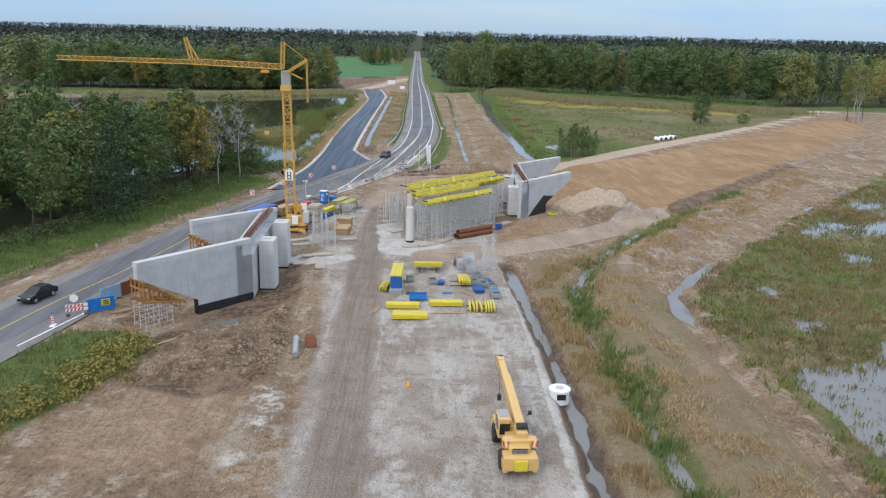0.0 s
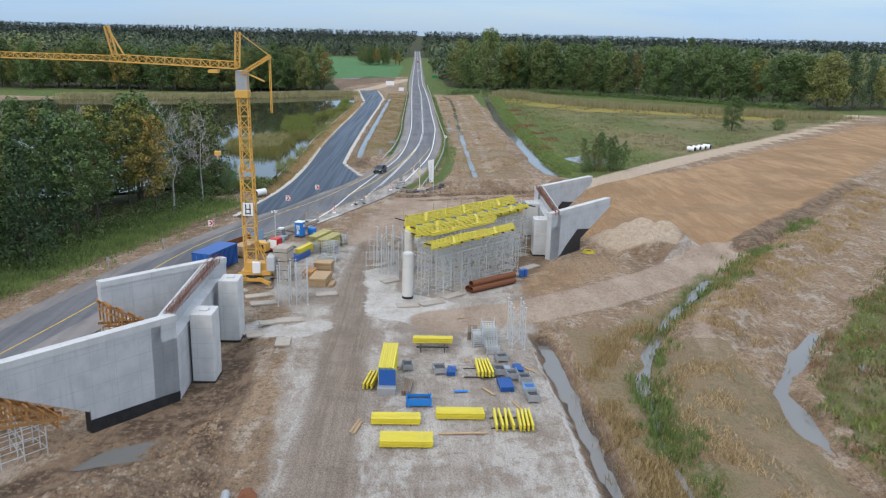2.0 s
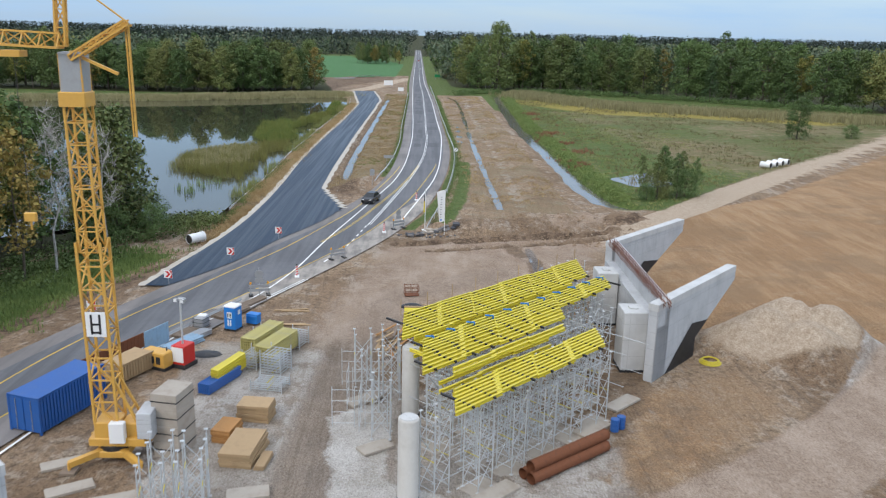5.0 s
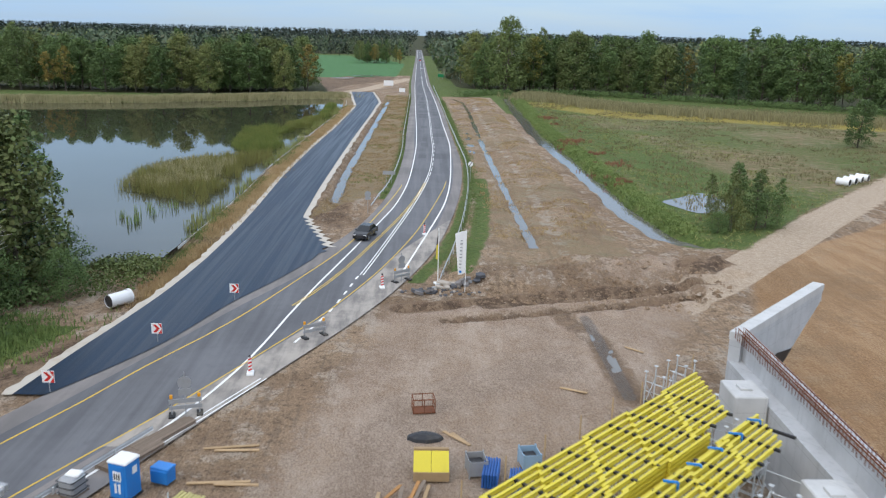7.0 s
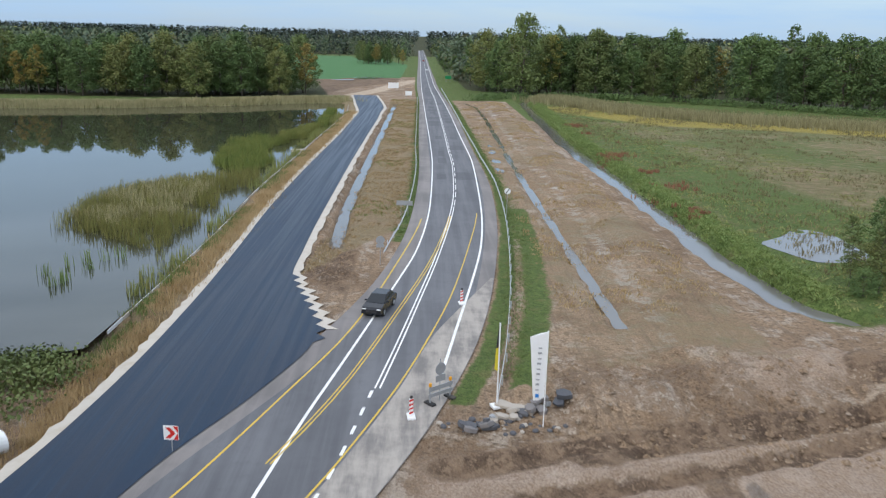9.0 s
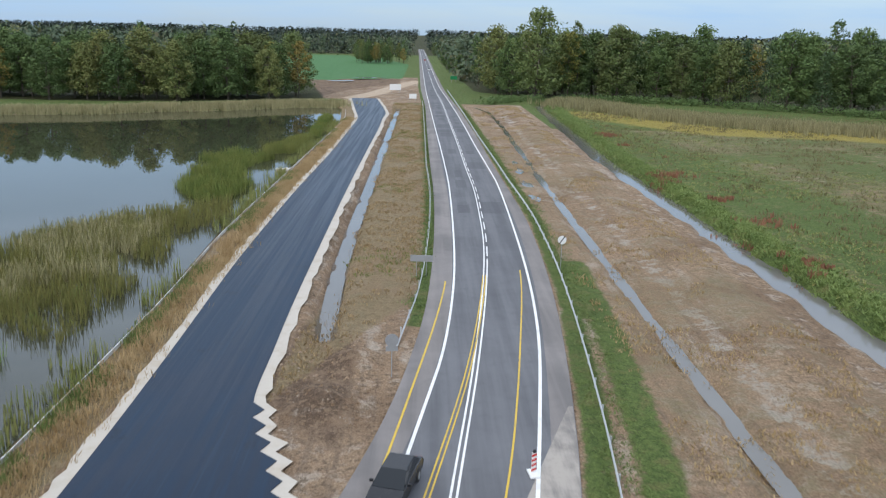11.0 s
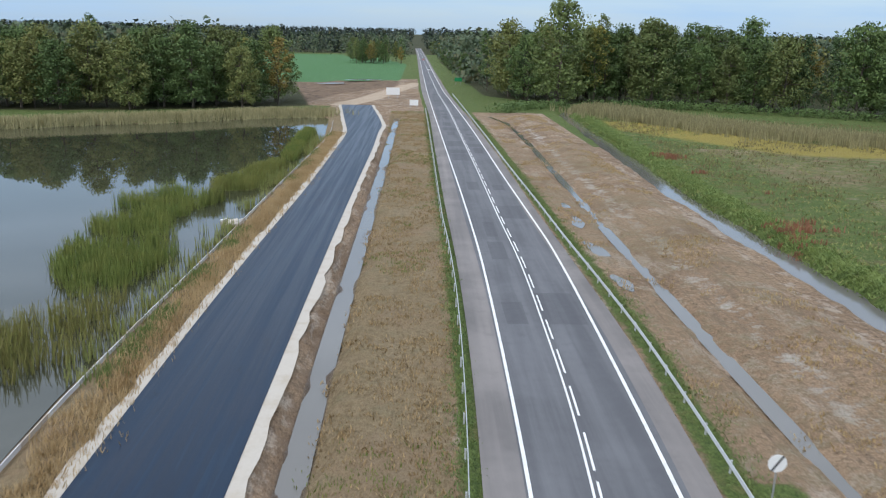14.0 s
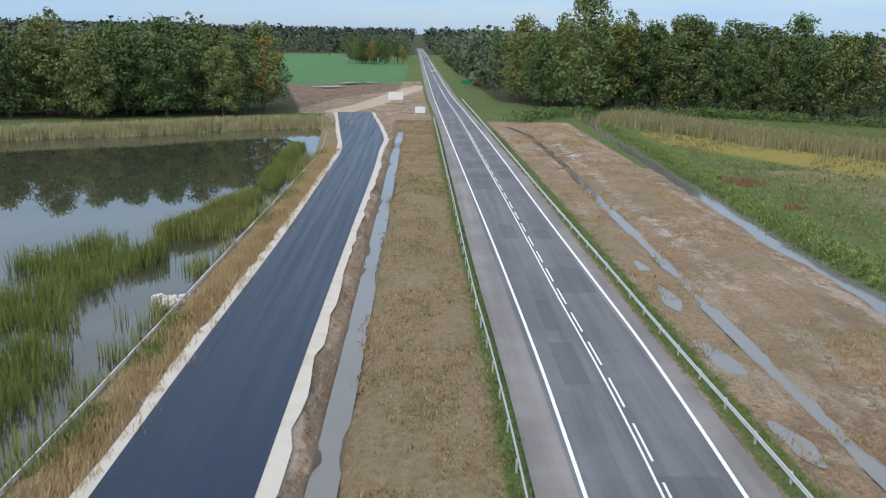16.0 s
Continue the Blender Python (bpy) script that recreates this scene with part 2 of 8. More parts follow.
def concrete_material(name, c, stain=0.5):
    k = Nodes(name, 0.85, spec=0.3)
    n1, n2, n3 = k.noise(0.5, 5, 0.6), k.noise(1.0, 4, 0.6, (2.5, 2.5, 0.25)), k.noise(9, 4, 0.7)
    col = k.mix(k.step(n1, 0.35, 0.7), c, tuple(v * 0.82 for v in c))
    col = k.mix(k.math("MULTIPLY", k.step(n2, 0.5, 0.75), stain), col, tuple(v * 0.62 for v in c))
    col = k.mix(k.math("MULTIPLY", n3, 0.3), col, tuple(v * 0.75 for v in c))
    # joints of the casting panels
    b = k.n.new("ShaderNodeTexBrick")
    b.offset = 0.0
    b.inputs["Scale"].default_value = 1.0
    b.inputs["Brick Width"].default_value, b.inputs["Row Height"].default_value = 2.4, 1.35
    b.inputs["Mortar Size"].default_value, b.inputs["Mortar Smooth"].default_value = 0.02, 0.4
    sx = k.n.new("ShaderNodeSeparateXYZ")
    k.l.new(k.pos, sx.inputs[0])
    cx = k.n.new("ShaderNodeCombineXYZ")
    k.l.new(k.math("ADD", sx.outputs[0], k.math("MULTIPLY", sx.outputs[1], 0.75)), cx.inputs[0])
    k.l.new(sx.outputs[2], cx.inputs[1])
    k.l.new(cx.outputs[0], b.inputs["Vector"])
    col = k.mix(k.math("MULTIPLY", b.outputs["Fac"], 0.55), col, tuple(v * 0.55 for v in c))
    k.bump(k.math("SUBTRACT", n3, b.outputs["Fac"]), 0.25, 0.02)
    return k.done(col)


def leaf_material(name, cols, gain=1.65, patch=0.35):
    """Foliage: a tint for every plant, patches inside the crown and a tone for every leaf."""
    k = Nodes(name, 0.7, spec=0.25)
    r, i = k.rnd(), k.island()
    c = [tuple(v * gain for v in q) for q in cols]
    n = k.noise(patch, 4, 0.6, local=True)
    col = k.mix(k.step(n, 0.38, 0.62), c[0], c[1])
    r2 = k.math("FRACT", k.math("MULTIPLY", r, 7.31))
    col = k.mix(k.math("MULTIPLY", k.step(r, 0.5, 1.0), 0.85), col, c[2])
    col = k.mix(k.math("MULTIPLY", k.step(r2, 0.35, 1.0), 0.6), col, tuple(v * 0.5 for v in c[0]))
    if patch < 0.1:
        col = k.mix(k.math("MULTIPLY", k.step(k.noise(patch * 2.3, 3, 0.6, local=True), 0.5, 0.66), 0.8), col, c[2])
    col = k.mix(k.math("MULTIPLY", k.step(i, 0.2, 1.0), 0.4), col, tuple(v * 1.4 for v in c[1]))
    return k.done(col)


def water_material(name, tint, rough=0.03, ripple=0.02):
    k = Nodes(name, rough, spec=0.9)
    k.p.inputs["IOR"].default_value = 1.33
    n = k.noise(2.2, 3, 0.5, (1, 0.6, 1))
    big = k.noise(0.05, 4)
    k.bump(n, ripple, 0.05)
    return k.done(k.mix(big, tint, tuple(v * 1.6 for v in tint)))


def bark_material(name, c, c2):
    k = Nodes(name, 0.9, spec=0.2)
    n = k.noise(1.0, 4, 0.6, (6, 6, 1.3), local=True)
    k.bump(n, 0.5, 0.03)
    return k.done(k.mix(k.step(n, 0.4, 0.65), c, c2))


M_GROUND = ground_material()
M_ROAD = asphalt_material("old_asphalt", (0.082, 0.083, 0.090), (0.122, 0.123, 0.130), 0.8, patch=0.2)
M_PATCH = asphalt_material("patch_asphalt", (0.072, 0.073, 0.080), (0.095, 0.096, 0.103), 0.82, patch=0.1)
M_SHOULDER = asphalt_material("shoulder_asphalt", (0.135, 0.125, 0.120), (0.185, 0.168, 0.158), 0.88)
M_NEW = fresh_asphalt_material()
M_DUST = dust_material()
M_SAND = plain("pale_sand", (0.50, 0.455, 0.39), 0.95, wear=0.6, dirt=(0.38, 0.30, 0.21), scale=0.6, local=False)
M_WHITE = plain("road_paint_white", (0.78, 0.78, 0.76), 0.6, wear=0.5, dirt=(0.4, 0.39, 0.37), scale=0.9, local=False)
M_YELLOW_LINE = plain("road_paint_yellow", (0.62, 0.42, 0.05), 0.6, wear=0.55, dirt=(0.3, 0.24, 0.13), scale=0.9, local=False)
M_CONC = concrete_material("cast_concrete", (0.50, 0.51, 0.52))
M_CONC_L = concrete_material("pale_concrete", (0.56, 0.56, 0.55), 0.3)
M_SLAB = plain("dusty_slab", (0.40, 0.355, 0.30), 0.9, wear=0.6, dirt=(0.27, 0.22, 0.17), scale=1.2)
M_PIER = plain("film_wrapped_concrete", (0.60, 0.58, 0.54), 0.6, wear=0.5, dirt=(0.40, 0.36, 0.31), scale=0.9)
M_BLACK = plain("bitumen_coat", (0.016, 0.017, 0.02), 0.55, wear=0.25, dirt=(0.10, 0.09, 0.08))
M_WATER = water_material("pond_water", (0.030, 0.031, 0.019), 0.015, 0.012)
M_MUDWATER = water_material("ditch_water", (0.11, 0.105, 0.095), 0.06, 0.03)
M_STEEL = plain("galvanised_steel", (0.54, 0.56, 0.57), 0.5, 0.25, 0.3, (0.30, 0.28, 0.25))
M_YELLOW = plain("yellow_beam_paint", (0.68, 0.56, 0.045), 0.5, wear=0.2, dirt=(0.42, 0.33, 0.08), scale=1.2, vary=0.25)
M_FADED = plain("faded_yellow_paint", (0.48, 0.42, 0.15), 0.7, wear=0.5, dirt=(0.36, 0.33, 0.24), vary=0.3)
M_CRANE = plain("crane_yellow", (0.64, 0.36, 0.075), 0.45, wear=0.25, dirt=(0.30, 0.17, 0.06))
M_CRANE_P = plain("mobile_crane_paint", (0.66, 0.42, 0.15), 0.45, wear=0.3, dirt=(0.36, 0.25, 0.13))
M_RUST = plain("rusty_steel", (0.20, 0.075, 0.035), 0.85, 0.2, 0.5, (0.09, 0.045, 0.03), 3.0)
M_WOOD = plain("raw_timber", (0.45, 0.31, 0.17), 0.8, wear=0.4, dirt=(0.25, 0.17, 0.10), scale=2.0, vary=0.5)
M_WOOD_O = plain("formwork_timber", (0.44, 0.22, 0.075), 0.8, wear=0.4, dirt=(0.23, 0.12, 0.05), scale=2.0, vary=0.4)
M_WOOD_G = plain("weathered_timber", (0.26, 0.20, 0.15), 0.9, wear=0.5, dirt=(0.14, 0.11, 0.085), scale=2.0, vary=0.5)
M_BLUE = plain("blue_paint", (0.02, 0.10, 0.34), 0.45, wear=0.2, dirt=(0.10, 0.12, 0.16))
M_BLUE_L = plain("light_blue_plastic", (0.02, 0.20, 0.58), 0.4, wear=0.12, dirt=(0.15, 0.2, 0.3))
M_BLUE_P = plain("pale_blue_sheet", (0.28, 0.42, 0.55), 0.5, wear=0.3)
M_DARK = plain("dark_metal", (0.035, 0.036, 0.04), 0.5, 0.3, 0.3)
M_RUBBER = plain("tyre_rubber", (0.022, 0.022, 0.022), 0.8, wear=0.4)
M_RED = plain("red_paint", (0.55, 0.025, 0.02), 0.45, wear=0.15)
M_SIGNW = plain("white_sheet", (0.80, 0.80, 0.79), 0.45, wear=0.12, dirt=(0.5, 0.5, 0.48))
M_GREY = plain("grey_sheet", (0.36, 0.37, 0.38), 0.5, 0.3, 0.25)
M_GLASS = plain("dark_glass", (0.012, 0.015, 0.018), 0.06, wear=0.0)
M_LAMP_Y = plain("amber_plastic", (0.75, 0.33, 0.02), 0.35, wear=0.05)
M_LEAF_A = leaf_material("leaves_green", ((0.036, 0.062, 0.020), (0.064, 0.094, 0.030), (0.120, 0.112, 0.036)), 1.8)
M_LEAF_B = leaf_material("leaves_autumn", ((0.060, 0.075, 0.018), (0.115, 0.105, 0.025), (0.17, 0.105, 0.03)), 1.75)
M_LEAF_C = leaf_material("needles_dark", ((0.022, 0.042, 0.018), (0.036, 0.060, 0.024), (0.05, 0.066, 0.026)), 1.9)
# far foliage: blue raised in the base colour to stand for distance haze
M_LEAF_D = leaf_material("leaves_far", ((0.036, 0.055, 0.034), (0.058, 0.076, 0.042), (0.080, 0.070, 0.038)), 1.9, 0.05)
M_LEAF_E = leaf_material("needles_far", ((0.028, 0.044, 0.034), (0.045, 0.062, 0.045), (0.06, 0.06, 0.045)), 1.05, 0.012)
M_REED = leaf_material("reed_blades", ((0.075, 0.108, 0.024), (0.125, 0.140, 0.036), (0.17, 0.14, 0.05)), 1.35)
M_SEDGE = leaf_material("sedge_blades", ((0.100, 0.090, 0.042), (0.15, 0.125, 0.06), (0.09, 0.105, 0.04)), 1.45)
M_BELT = leaf_material("reed_belt_blades", ((0.19, 0.175, 0.085), (0.26, 0.235, 0.125), (0.20, 0.16, 0.08)), 1.35)
M_STRAW = leaf_material("straw_blades", ((0.24, 0.165, 0.08), (0.32, 0.235, 0.125), (0.20, 0.145, 0.065)), 1.3)
M_GRASS = leaf_material("grass_blades", ((0.066, 0.102, 0.028), (0.105, 0.140, 0.042), (0.15, 0.14, 0.05)), 1.6)
M_REDPLANT = leaf_material("russet_blades", ((0.15, 0.07, 0.042), (0.20, 0.095, 0.055), (0.14, 0.10, 0.05)), 1.25)
M_BARK = bark_material("bark", (0.065, 0.055, 0.042), (0.13, 0.11, 0.085))
M_BIRCH = bark_material("birch_bark", (0.40, 0.39, 0.36), (0.20, 0.18, 0.16))

# ---- mesh helpers ----


class Shape:
    """Collects vertices and faces for one mesh."""

    def __init__(self):
        self.v, self.f = [], []

    def add(self, verts, faces):
        o = len(self.v)
        self.v.extend(tuple(p) for p in verts)
        self.f.extend(tuple(i + o for i in q) for q in faces)
        return self

    def box(self, x, y, z, sx, sy, sz, rz=0.0, c=0.0):
        """A box on its base centre (x, y, z), turned by rz degrees, with chamfered upright and top edges where c > 0."""
        a, b = sx / 2, sy / 2
        co, si = math.cos(radians(rz)), math.sin(radians(rz))
        if c <= 0:
            ring = [(-a, -b), (a, -b), (a, b), (-a, b)]
            pts = [(p, q, h) for h in (0, sz) for p, q in ring]
            n = 4
            faces = [(3, 2, 1, 0), (4, 5, 6, 7)] + [(i, (i + 1) % 4, 4 + (i + 1) % 4, 4 + i) for i in range(4)]
        else:
            ring = [(-a + c, -b), (a - c, -b), (a, -b + c), (a, b - c), (a - c, b), (-a + c, b), (-a, b - c), (-a, -b + c)]
            top = [(p * (a - c) / a, q * (b - c) / b) for p, q in ring]
            pts = [(p, q, 0) for p, q in ring] + [(p, q, sz - c) for p, q in ring] + [(p, q, sz) for p, q in top]
            n = 8
            faces = [tuple(range(7, -1, -1)), tuple(range(16, 24))]
            for k in (0, 8):
                faces += [(k + i, k + (i + 1) % 8, k + 8 + (i + 1) % 8, k + 8 + i) for i in range(8)]
        return self.add([(x + p * co - q * si, y + p * si + q * co, z + h) for p, q, h in pts], faces)

    def tube(self, p, q, r, n=6, r2=None, cap=True):
        p, q = Vector(p), Vector(q)
        d = (q - p).normalized()
        s = d.orthogonal().normalized()
        t = d.cross(s)
        r2 = r if r2 is None else r2
        ring = [(math.cos(2 * math.pi * i / n), math.sin(2 * math.pi * i / n)) for i in range(n)]
        pts = [p + (s * a + t * b) * r for a, b in ring] + [q + (s * a + t * b) * r2 for a, b in ring]
        faces = [(i, (i + 1) % n, n + (i + 1) % n, n + i) for i in range(n)]
        if cap:
            faces += [tuple(range(n - 1, -1, -1)), tuple(range(n, 2 * n))]
        return self.add(pts, faces)

    def bar(self, p, q, w, h, up=(0, 0, 1)):
        """A rectangular bar from p to q, w wide and h high."""
        p, q = Vector(p), Vector(q)
        d = (q - p).normalized()
        s = d.cross(Vector(up))
        s = s.normalized() if s.length > 1e-4 else d.orthogonal().normalized()
        t = s.cross(d)
        ring = [(-w / 2, -h / 2), (w / 2, -h / 2), (w / 2, h / 2), (-w / 2, h / 2)]
        pts = [e + s * a + t * b for e in (p, q) for a, b in ring]
        return self.add(pts, [(3, 2, 1, 0), (4, 5, 6, 7)] + [(i, (i + 1) % 4, 4 + (i + 1) % 4, 4 + i) for i in range(4)])

    def prism(self, ring, z0, z1):
        """An upright prism on a plan outline (counter-clockwise)."""
        n = len(ring)
        pts = [(x, y, z0) for x, y in ring] + [(x, y, z1) for x, y in ring]
        return self.add(pts, [tuple(range(n - 1, -1, -1)), tuple(range(n, 2 * n))] + [(i, (i + 1) % n, n + (i + 1) % n, n + i) for i in range(n)])

    def slab(self, face, off):
        """A plate: an outline in space and its copy moved by off."""
        off, n = Vector(off), len(face)
        pts = [Vector(p) for p in face] + [Vector(p) + off for p in face]
        return self.add(pts, [tuple(range(n - 1, -1, -1)), tuple(range(n, 2 * n))] + [(i, (i + 1) % n, n + (i + 1) % n, n + i) for i in range(n)])

    def turned(self, prof, x=0, y=0, z=0, n=16):
        """A body of revolution about the vertical, from (radius, height) pairs."""
        pts = [(x + r * math.cos(2 * math.pi * i / n), y + r * math.sin(2 * math.pi * i / n), z + h) for r, h in prof for i in range(n)]
        faces = [(k * n + i, k * n + (i + 1) % n, (k + 1) * n + (i + 1) % n, (k + 1) * n + i) for k in range(len(prof) - 1) for i in range(n)]
        faces += [tuple(range(n - 1, -1, -1)), tuple(range((len(prof) - 1) * n, len(prof) * n))]
        return self.add(pts, faces)

    def ribbon(self, left, right, z):
        n = len(left)
        h = z if callable(z) else (lambda x, y: z)
        pts = [(x, y, h(x, y)) for x, y in left] + [(x, y, h(x, y)) for x, y in right]
        return self.add(pts, [(i, n + i, n + i + 1, i + 1) for i in range(n - 1)])

    def mesh(self, name, material, smooth=False):
        me = bpy.data.meshes.new(name)
        me.from_pydata(self.v, [], self.f)
        me.materials.append(material)
        if smooth:
            me.polygons.foreach_set("use_smooth", [True] * len(me.polygons))
        me.update()
        return me


def thing(name, x=0, y=0, z=0, rz=0, label="", category="", group="", kind=""):
    """An Empty that carries the parts of one thing."""
    ob = new(name)
    ob.matrix_world = pose(x, y, z, 0, 0, rz)
    ob.matrix_basis = pose(x, y, z, 0, 0, rz)
    ob.empty_display_size = 0.3
    return tagged(ob, label, category, group, kind)


def part(name, shape, material, parent, label="", smooth=False):
    ob = new(name, shape.mesh(name, material, smooth))
    ob.parent = parent
    return tagged(ob, label)


def solid(name, shape, material, label="", category="", group="", kind="", at=None, smooth=False):
    """A thing of one mesh."""
    ob = new(name, shape.mesh(name, material, smooth))
    if at is not None:
        ob.matrix_basis = at
    return tagged(ob, label, category, group, kind)


def line_at(pts, y):
    """x of a plan line that runs along y."""
    return float(np.interp(y, [p[1] for p in pts], [p[0] for p in pts]))


def dense(pts, step):
    """A smooth (Catmull-Rom) plan line through pts, at about the given step."""
    out = []
    p = [np.array(q, float) for q in pts]
    p = [2 * p[0] - p[1]] + p + [2 * p[-1] - p[-2]]
    for i in range(1, len(p) - 2):
        a, b, c, d = p[i - 1 : i + 3]
        n = max(1, int(np.linalg.norm(c - b) / step))
        for k in range(n):
            t = k / n
            # centripetal damping: tangents scaled to the length of the piece
            L = np.linalg.norm(c - b)
            m0 = (c - a) / max(np.linalg.norm(c - a), 1e-6) * L
            m1 = (d - b) / max(np.linalg.norm(d - b), 1e-6) * L
            out.append((2 * t**3 - 3 * t**2 + 1) * b + (t**3 - 2 * t**2 + t) * m0 + (-2 * t**3 + 3 * t**2) * c + (t**3 - t**2) * m1)
    out.append(p[-2])
    return [tuple(q) for q in out]


def offset(pts, d):
    """The plan line moved d to its right."""
    a = np.array(pts)
    t = np.gradient(a, axis=0)
    t /= np.linalg.norm(t, axis=1, keepdims=True)
    return [tuple(q) for q in a + np.stack([t[:, 1], -t[:, 0]], 1) * d]


def away(X, Y, pts):
    """Distance of every (X, Y) from a plan line."""
    best = np.full(X.shape, 1e9)
    for (x0, y0), (x1, y1) in zip(pts[:-1], pts[1:]):
        dx, dy = x1 - x0, y1 - y0
        t = np.clip(((X - x0) * dx + (Y - y0) * dy) / (dx * dx + dy * dy + 1e-9), 0, 1)
        best = np.minimum(best, np.hypot(X - x0 - t * dx, Y - y0 - t * dy))
    return best


def inside(X, Y, ring):
    """Signed distance into a plan outline: positive inside."""
    odd = np.zeros(X.shape, bool)
    r = list(ring) + [ring[0]]
    for (x0, y0), (x1, y1) in zip(r[:-1], r[1:]):
        if y0 != y1:
            odd ^= ((y0 > Y) != (y1 > Y)) & (X < (x1 - x0) * (Y - y0) / (y1 - y0) + x0)
    d = away(X, Y, r)
    return np.where(odd, d, -d)


def ramp(v, lo, hi):
    t = np.clip((v - lo) / (hi - lo), 0, 1)
    return t * t * (3 - 2 * t)


def hashed(i, j, seed):
    v = np.sin(i * 127.1 + j * 311.7 + seed * 74.7) * 43758.5453
    return v - np.floor(v)


def rough_field(X, Y, size, seed=0, octaves=3):
    """Smooth value noise in 0..1."""
    tot, amp, out = 0.0, 1.0, 0.0
    for o in range(octaves):
        u, v = X / size * 2**o, Y / size * 2**o
        i, j = np.floor(u), np.floor(v)
        fu, fv = u - i, v - j
        fu, fv = fu * fu * (3 - 2 * fu), fv * fv * (3 - 2 * fv)
        s = seed + o * 13
        a = hashed(i, j, s) * (1 - fu) + hashed(i + 1, j, s) * fu
        b = hashed(i, j + 1, s) * (1 - fu) + hashed(i + 1, j + 1, s) * fu
        out, tot, amp = out + amp * (a * (1 - fv) + b * fv), tot + amp, amp * 0.5
    return out / tot

# ---- the plan: roads, ditches, pond, soils (metres, x east, y north) ----
ROAD_W = [(-64, 10), (-55, 45), (-50, 68), (-46.3, 86.3), (-42.9, 101), (-37.4, 125.5), (-33.6, 138), (-29.6, 149.5), (-24.8, 162.3), (-20.4, 174.8), (-14.6, 190), (-10.0, 208), (-7.6, 225), (-6.6, 240), (-6.0, 262), (-5.9, 285), (-6.2, 310), (-6.6, 366), (-6.9, 426), (-8.8, 530), (-12.3, 1030), (-17, 1500)]
ROAD_E = [(-54, 10), (-45, 45), (-38.6, 68), (-35.5, 83), (-32, 103), (-26.5, 126), (-22.2, 138.2), (-17.8, 149), (-13.2, 160), (-8.9, 170), (-5.2, 180), (-1.4, 194), (1.2, 210), (3.7, 235), (4.9, 262), (4.8, 284), (4.4, 310), (4.0, 360), (3.0, 415), (0.4, 530), (-3.8, 1030), (-8, 1500)]
LINE_W = [(-36, 86), (-30, 108), (-24.6, 133), (-21.9, 143.4), (-18.6, 150.8), (-16.4, 158), (-14.9, 165), (-13.9, 172.9), (-12.6, 181.8), (-11.1, 190.7), (-9.6, 199.9), (-8.0, 210), (-6.3, 221.5), (-5.0, 238), (-4.4, 256), (-4.0, 285), (-4.1, 304), (-4.4, 328), (-4.8, 352), (-5.5, 397), (-6.3, 452), (-7.3, 536), (-10.8, 1030), (-15, 1490)]
LINE_C = [(-12.4, 166), (-10.3, 174), (-8.7, 184.7), (-7.5, 193.1), (-5.9, 205.3), (-4.2, 218.7), (-2.2, 237.9), (-1.1, 253), (-0.6, 268), (-0.3, 285), (-0.5, 305), (-0.7, 342), (-1.1, 382), (-1.6, 433), (-3.6, 536), (-7.8, 1030), (-12, 1490)]
LINE_E = [(-4.3, 187.5), (-2.6, 198.8), (-0.8, 210.8), (0.9, 223.8), (2.1, 240), (3.0, 265), (3.5, 290), (3.3, 306), (2.8, 335), (2.4, 368), (1.8, 406), (0.6, 460), (-1.2, 536), (-5.2, 1030), (-9.5, 1490)]
NEW_W = [(-29.4, 156.8), (-28.3, 165), (-27.3, 171.3), (-26.2, 180), (-25.5, 191), (-25.3, 206), (-25.5, 220), (-26.1, 245), (-26.0, 285), (-25.4, 320), (-25.3, 362), (-25.5, 386), (-28, 410), (-33, 455)]
NEW_E = [(-27.6, 156.2), (-25.2, 160.5), (-22.3, 166.8), (-19.4, 176.6), (-16.2, 185), (-13.7, 195), (-15.6, 203), (-18.0, 211), (-18.4, 220), (-18.7, 236), (-18.9, 285), (-18.8, 327), (-18.6, 362), (-18.8, 386), (-18.8, 404), (-24.2, 456)]
POND = [(-31, 194), (-30.7, 206), (-30.3, 230), (-31.3, 256), (-30.8, 290), (-30.4, 325), (-30, 350), (-29.8, 382), (-33, 421), (-36, 427), (-53, 418), (-67, 406), (-82, 399), (-100, 388), (-150, 375), (-215, 340), (-220, 240), (-160, 190), (-110, 168), (-78, 168), (-58, 176), (-42, 188)]
DITCH_W = [(-15.3, 224), (-16.0, 240), (-16.2, 264), (-16.1, 290), (-16.0, 336), (-16.0, 391), (-15.8, 426)]
DITCH_E = [(11.0, 199.5), (10.9, 222), (11.0, 262), (11.1, 285), (11.2, 300), (11.4, 312), (11.8, 345), (12.2, 374), (11.8, 415), (8.5, 432)]
CANAL = [(31.2, 203), (28.9, 207), (27.7, 215), (27.6, 236), (27.6, 280), (27.0, 320), (27.6, 340), (28.6, 370), (31.0, 445), (38, 465)]
SITE_DITCH = [(13.6, 20), (13.0, 48), (13.2, 68), (12.9, 85), (12.2, 100), (11.8, 106)]
SITE_DITCH_2 = [(19.8, 20), (19.2, 48), (18.9, 60), (18.6, 70), (18.2, 84), (19.5, 97), (25, 110), (36, 128)]
SITE_CANAL = [(30, 15), (29.8, 50), (30.0, 65), (29.6, 80), (31, 95), (43, 113), (66.5, 142), (86.4, 165.5), (121, 208), (190, 290)]
HAUL = [(14, 172), (25, 182), (33.5, 191), (53, 215), (90, 257.5), (127, 300), (173, 357), (240, 440)]
DIRT_ROAD = [(-6, 108), (4, 110), (12, 114), (20, 118.5), (29, 126), (37, 136), (42, 144)]
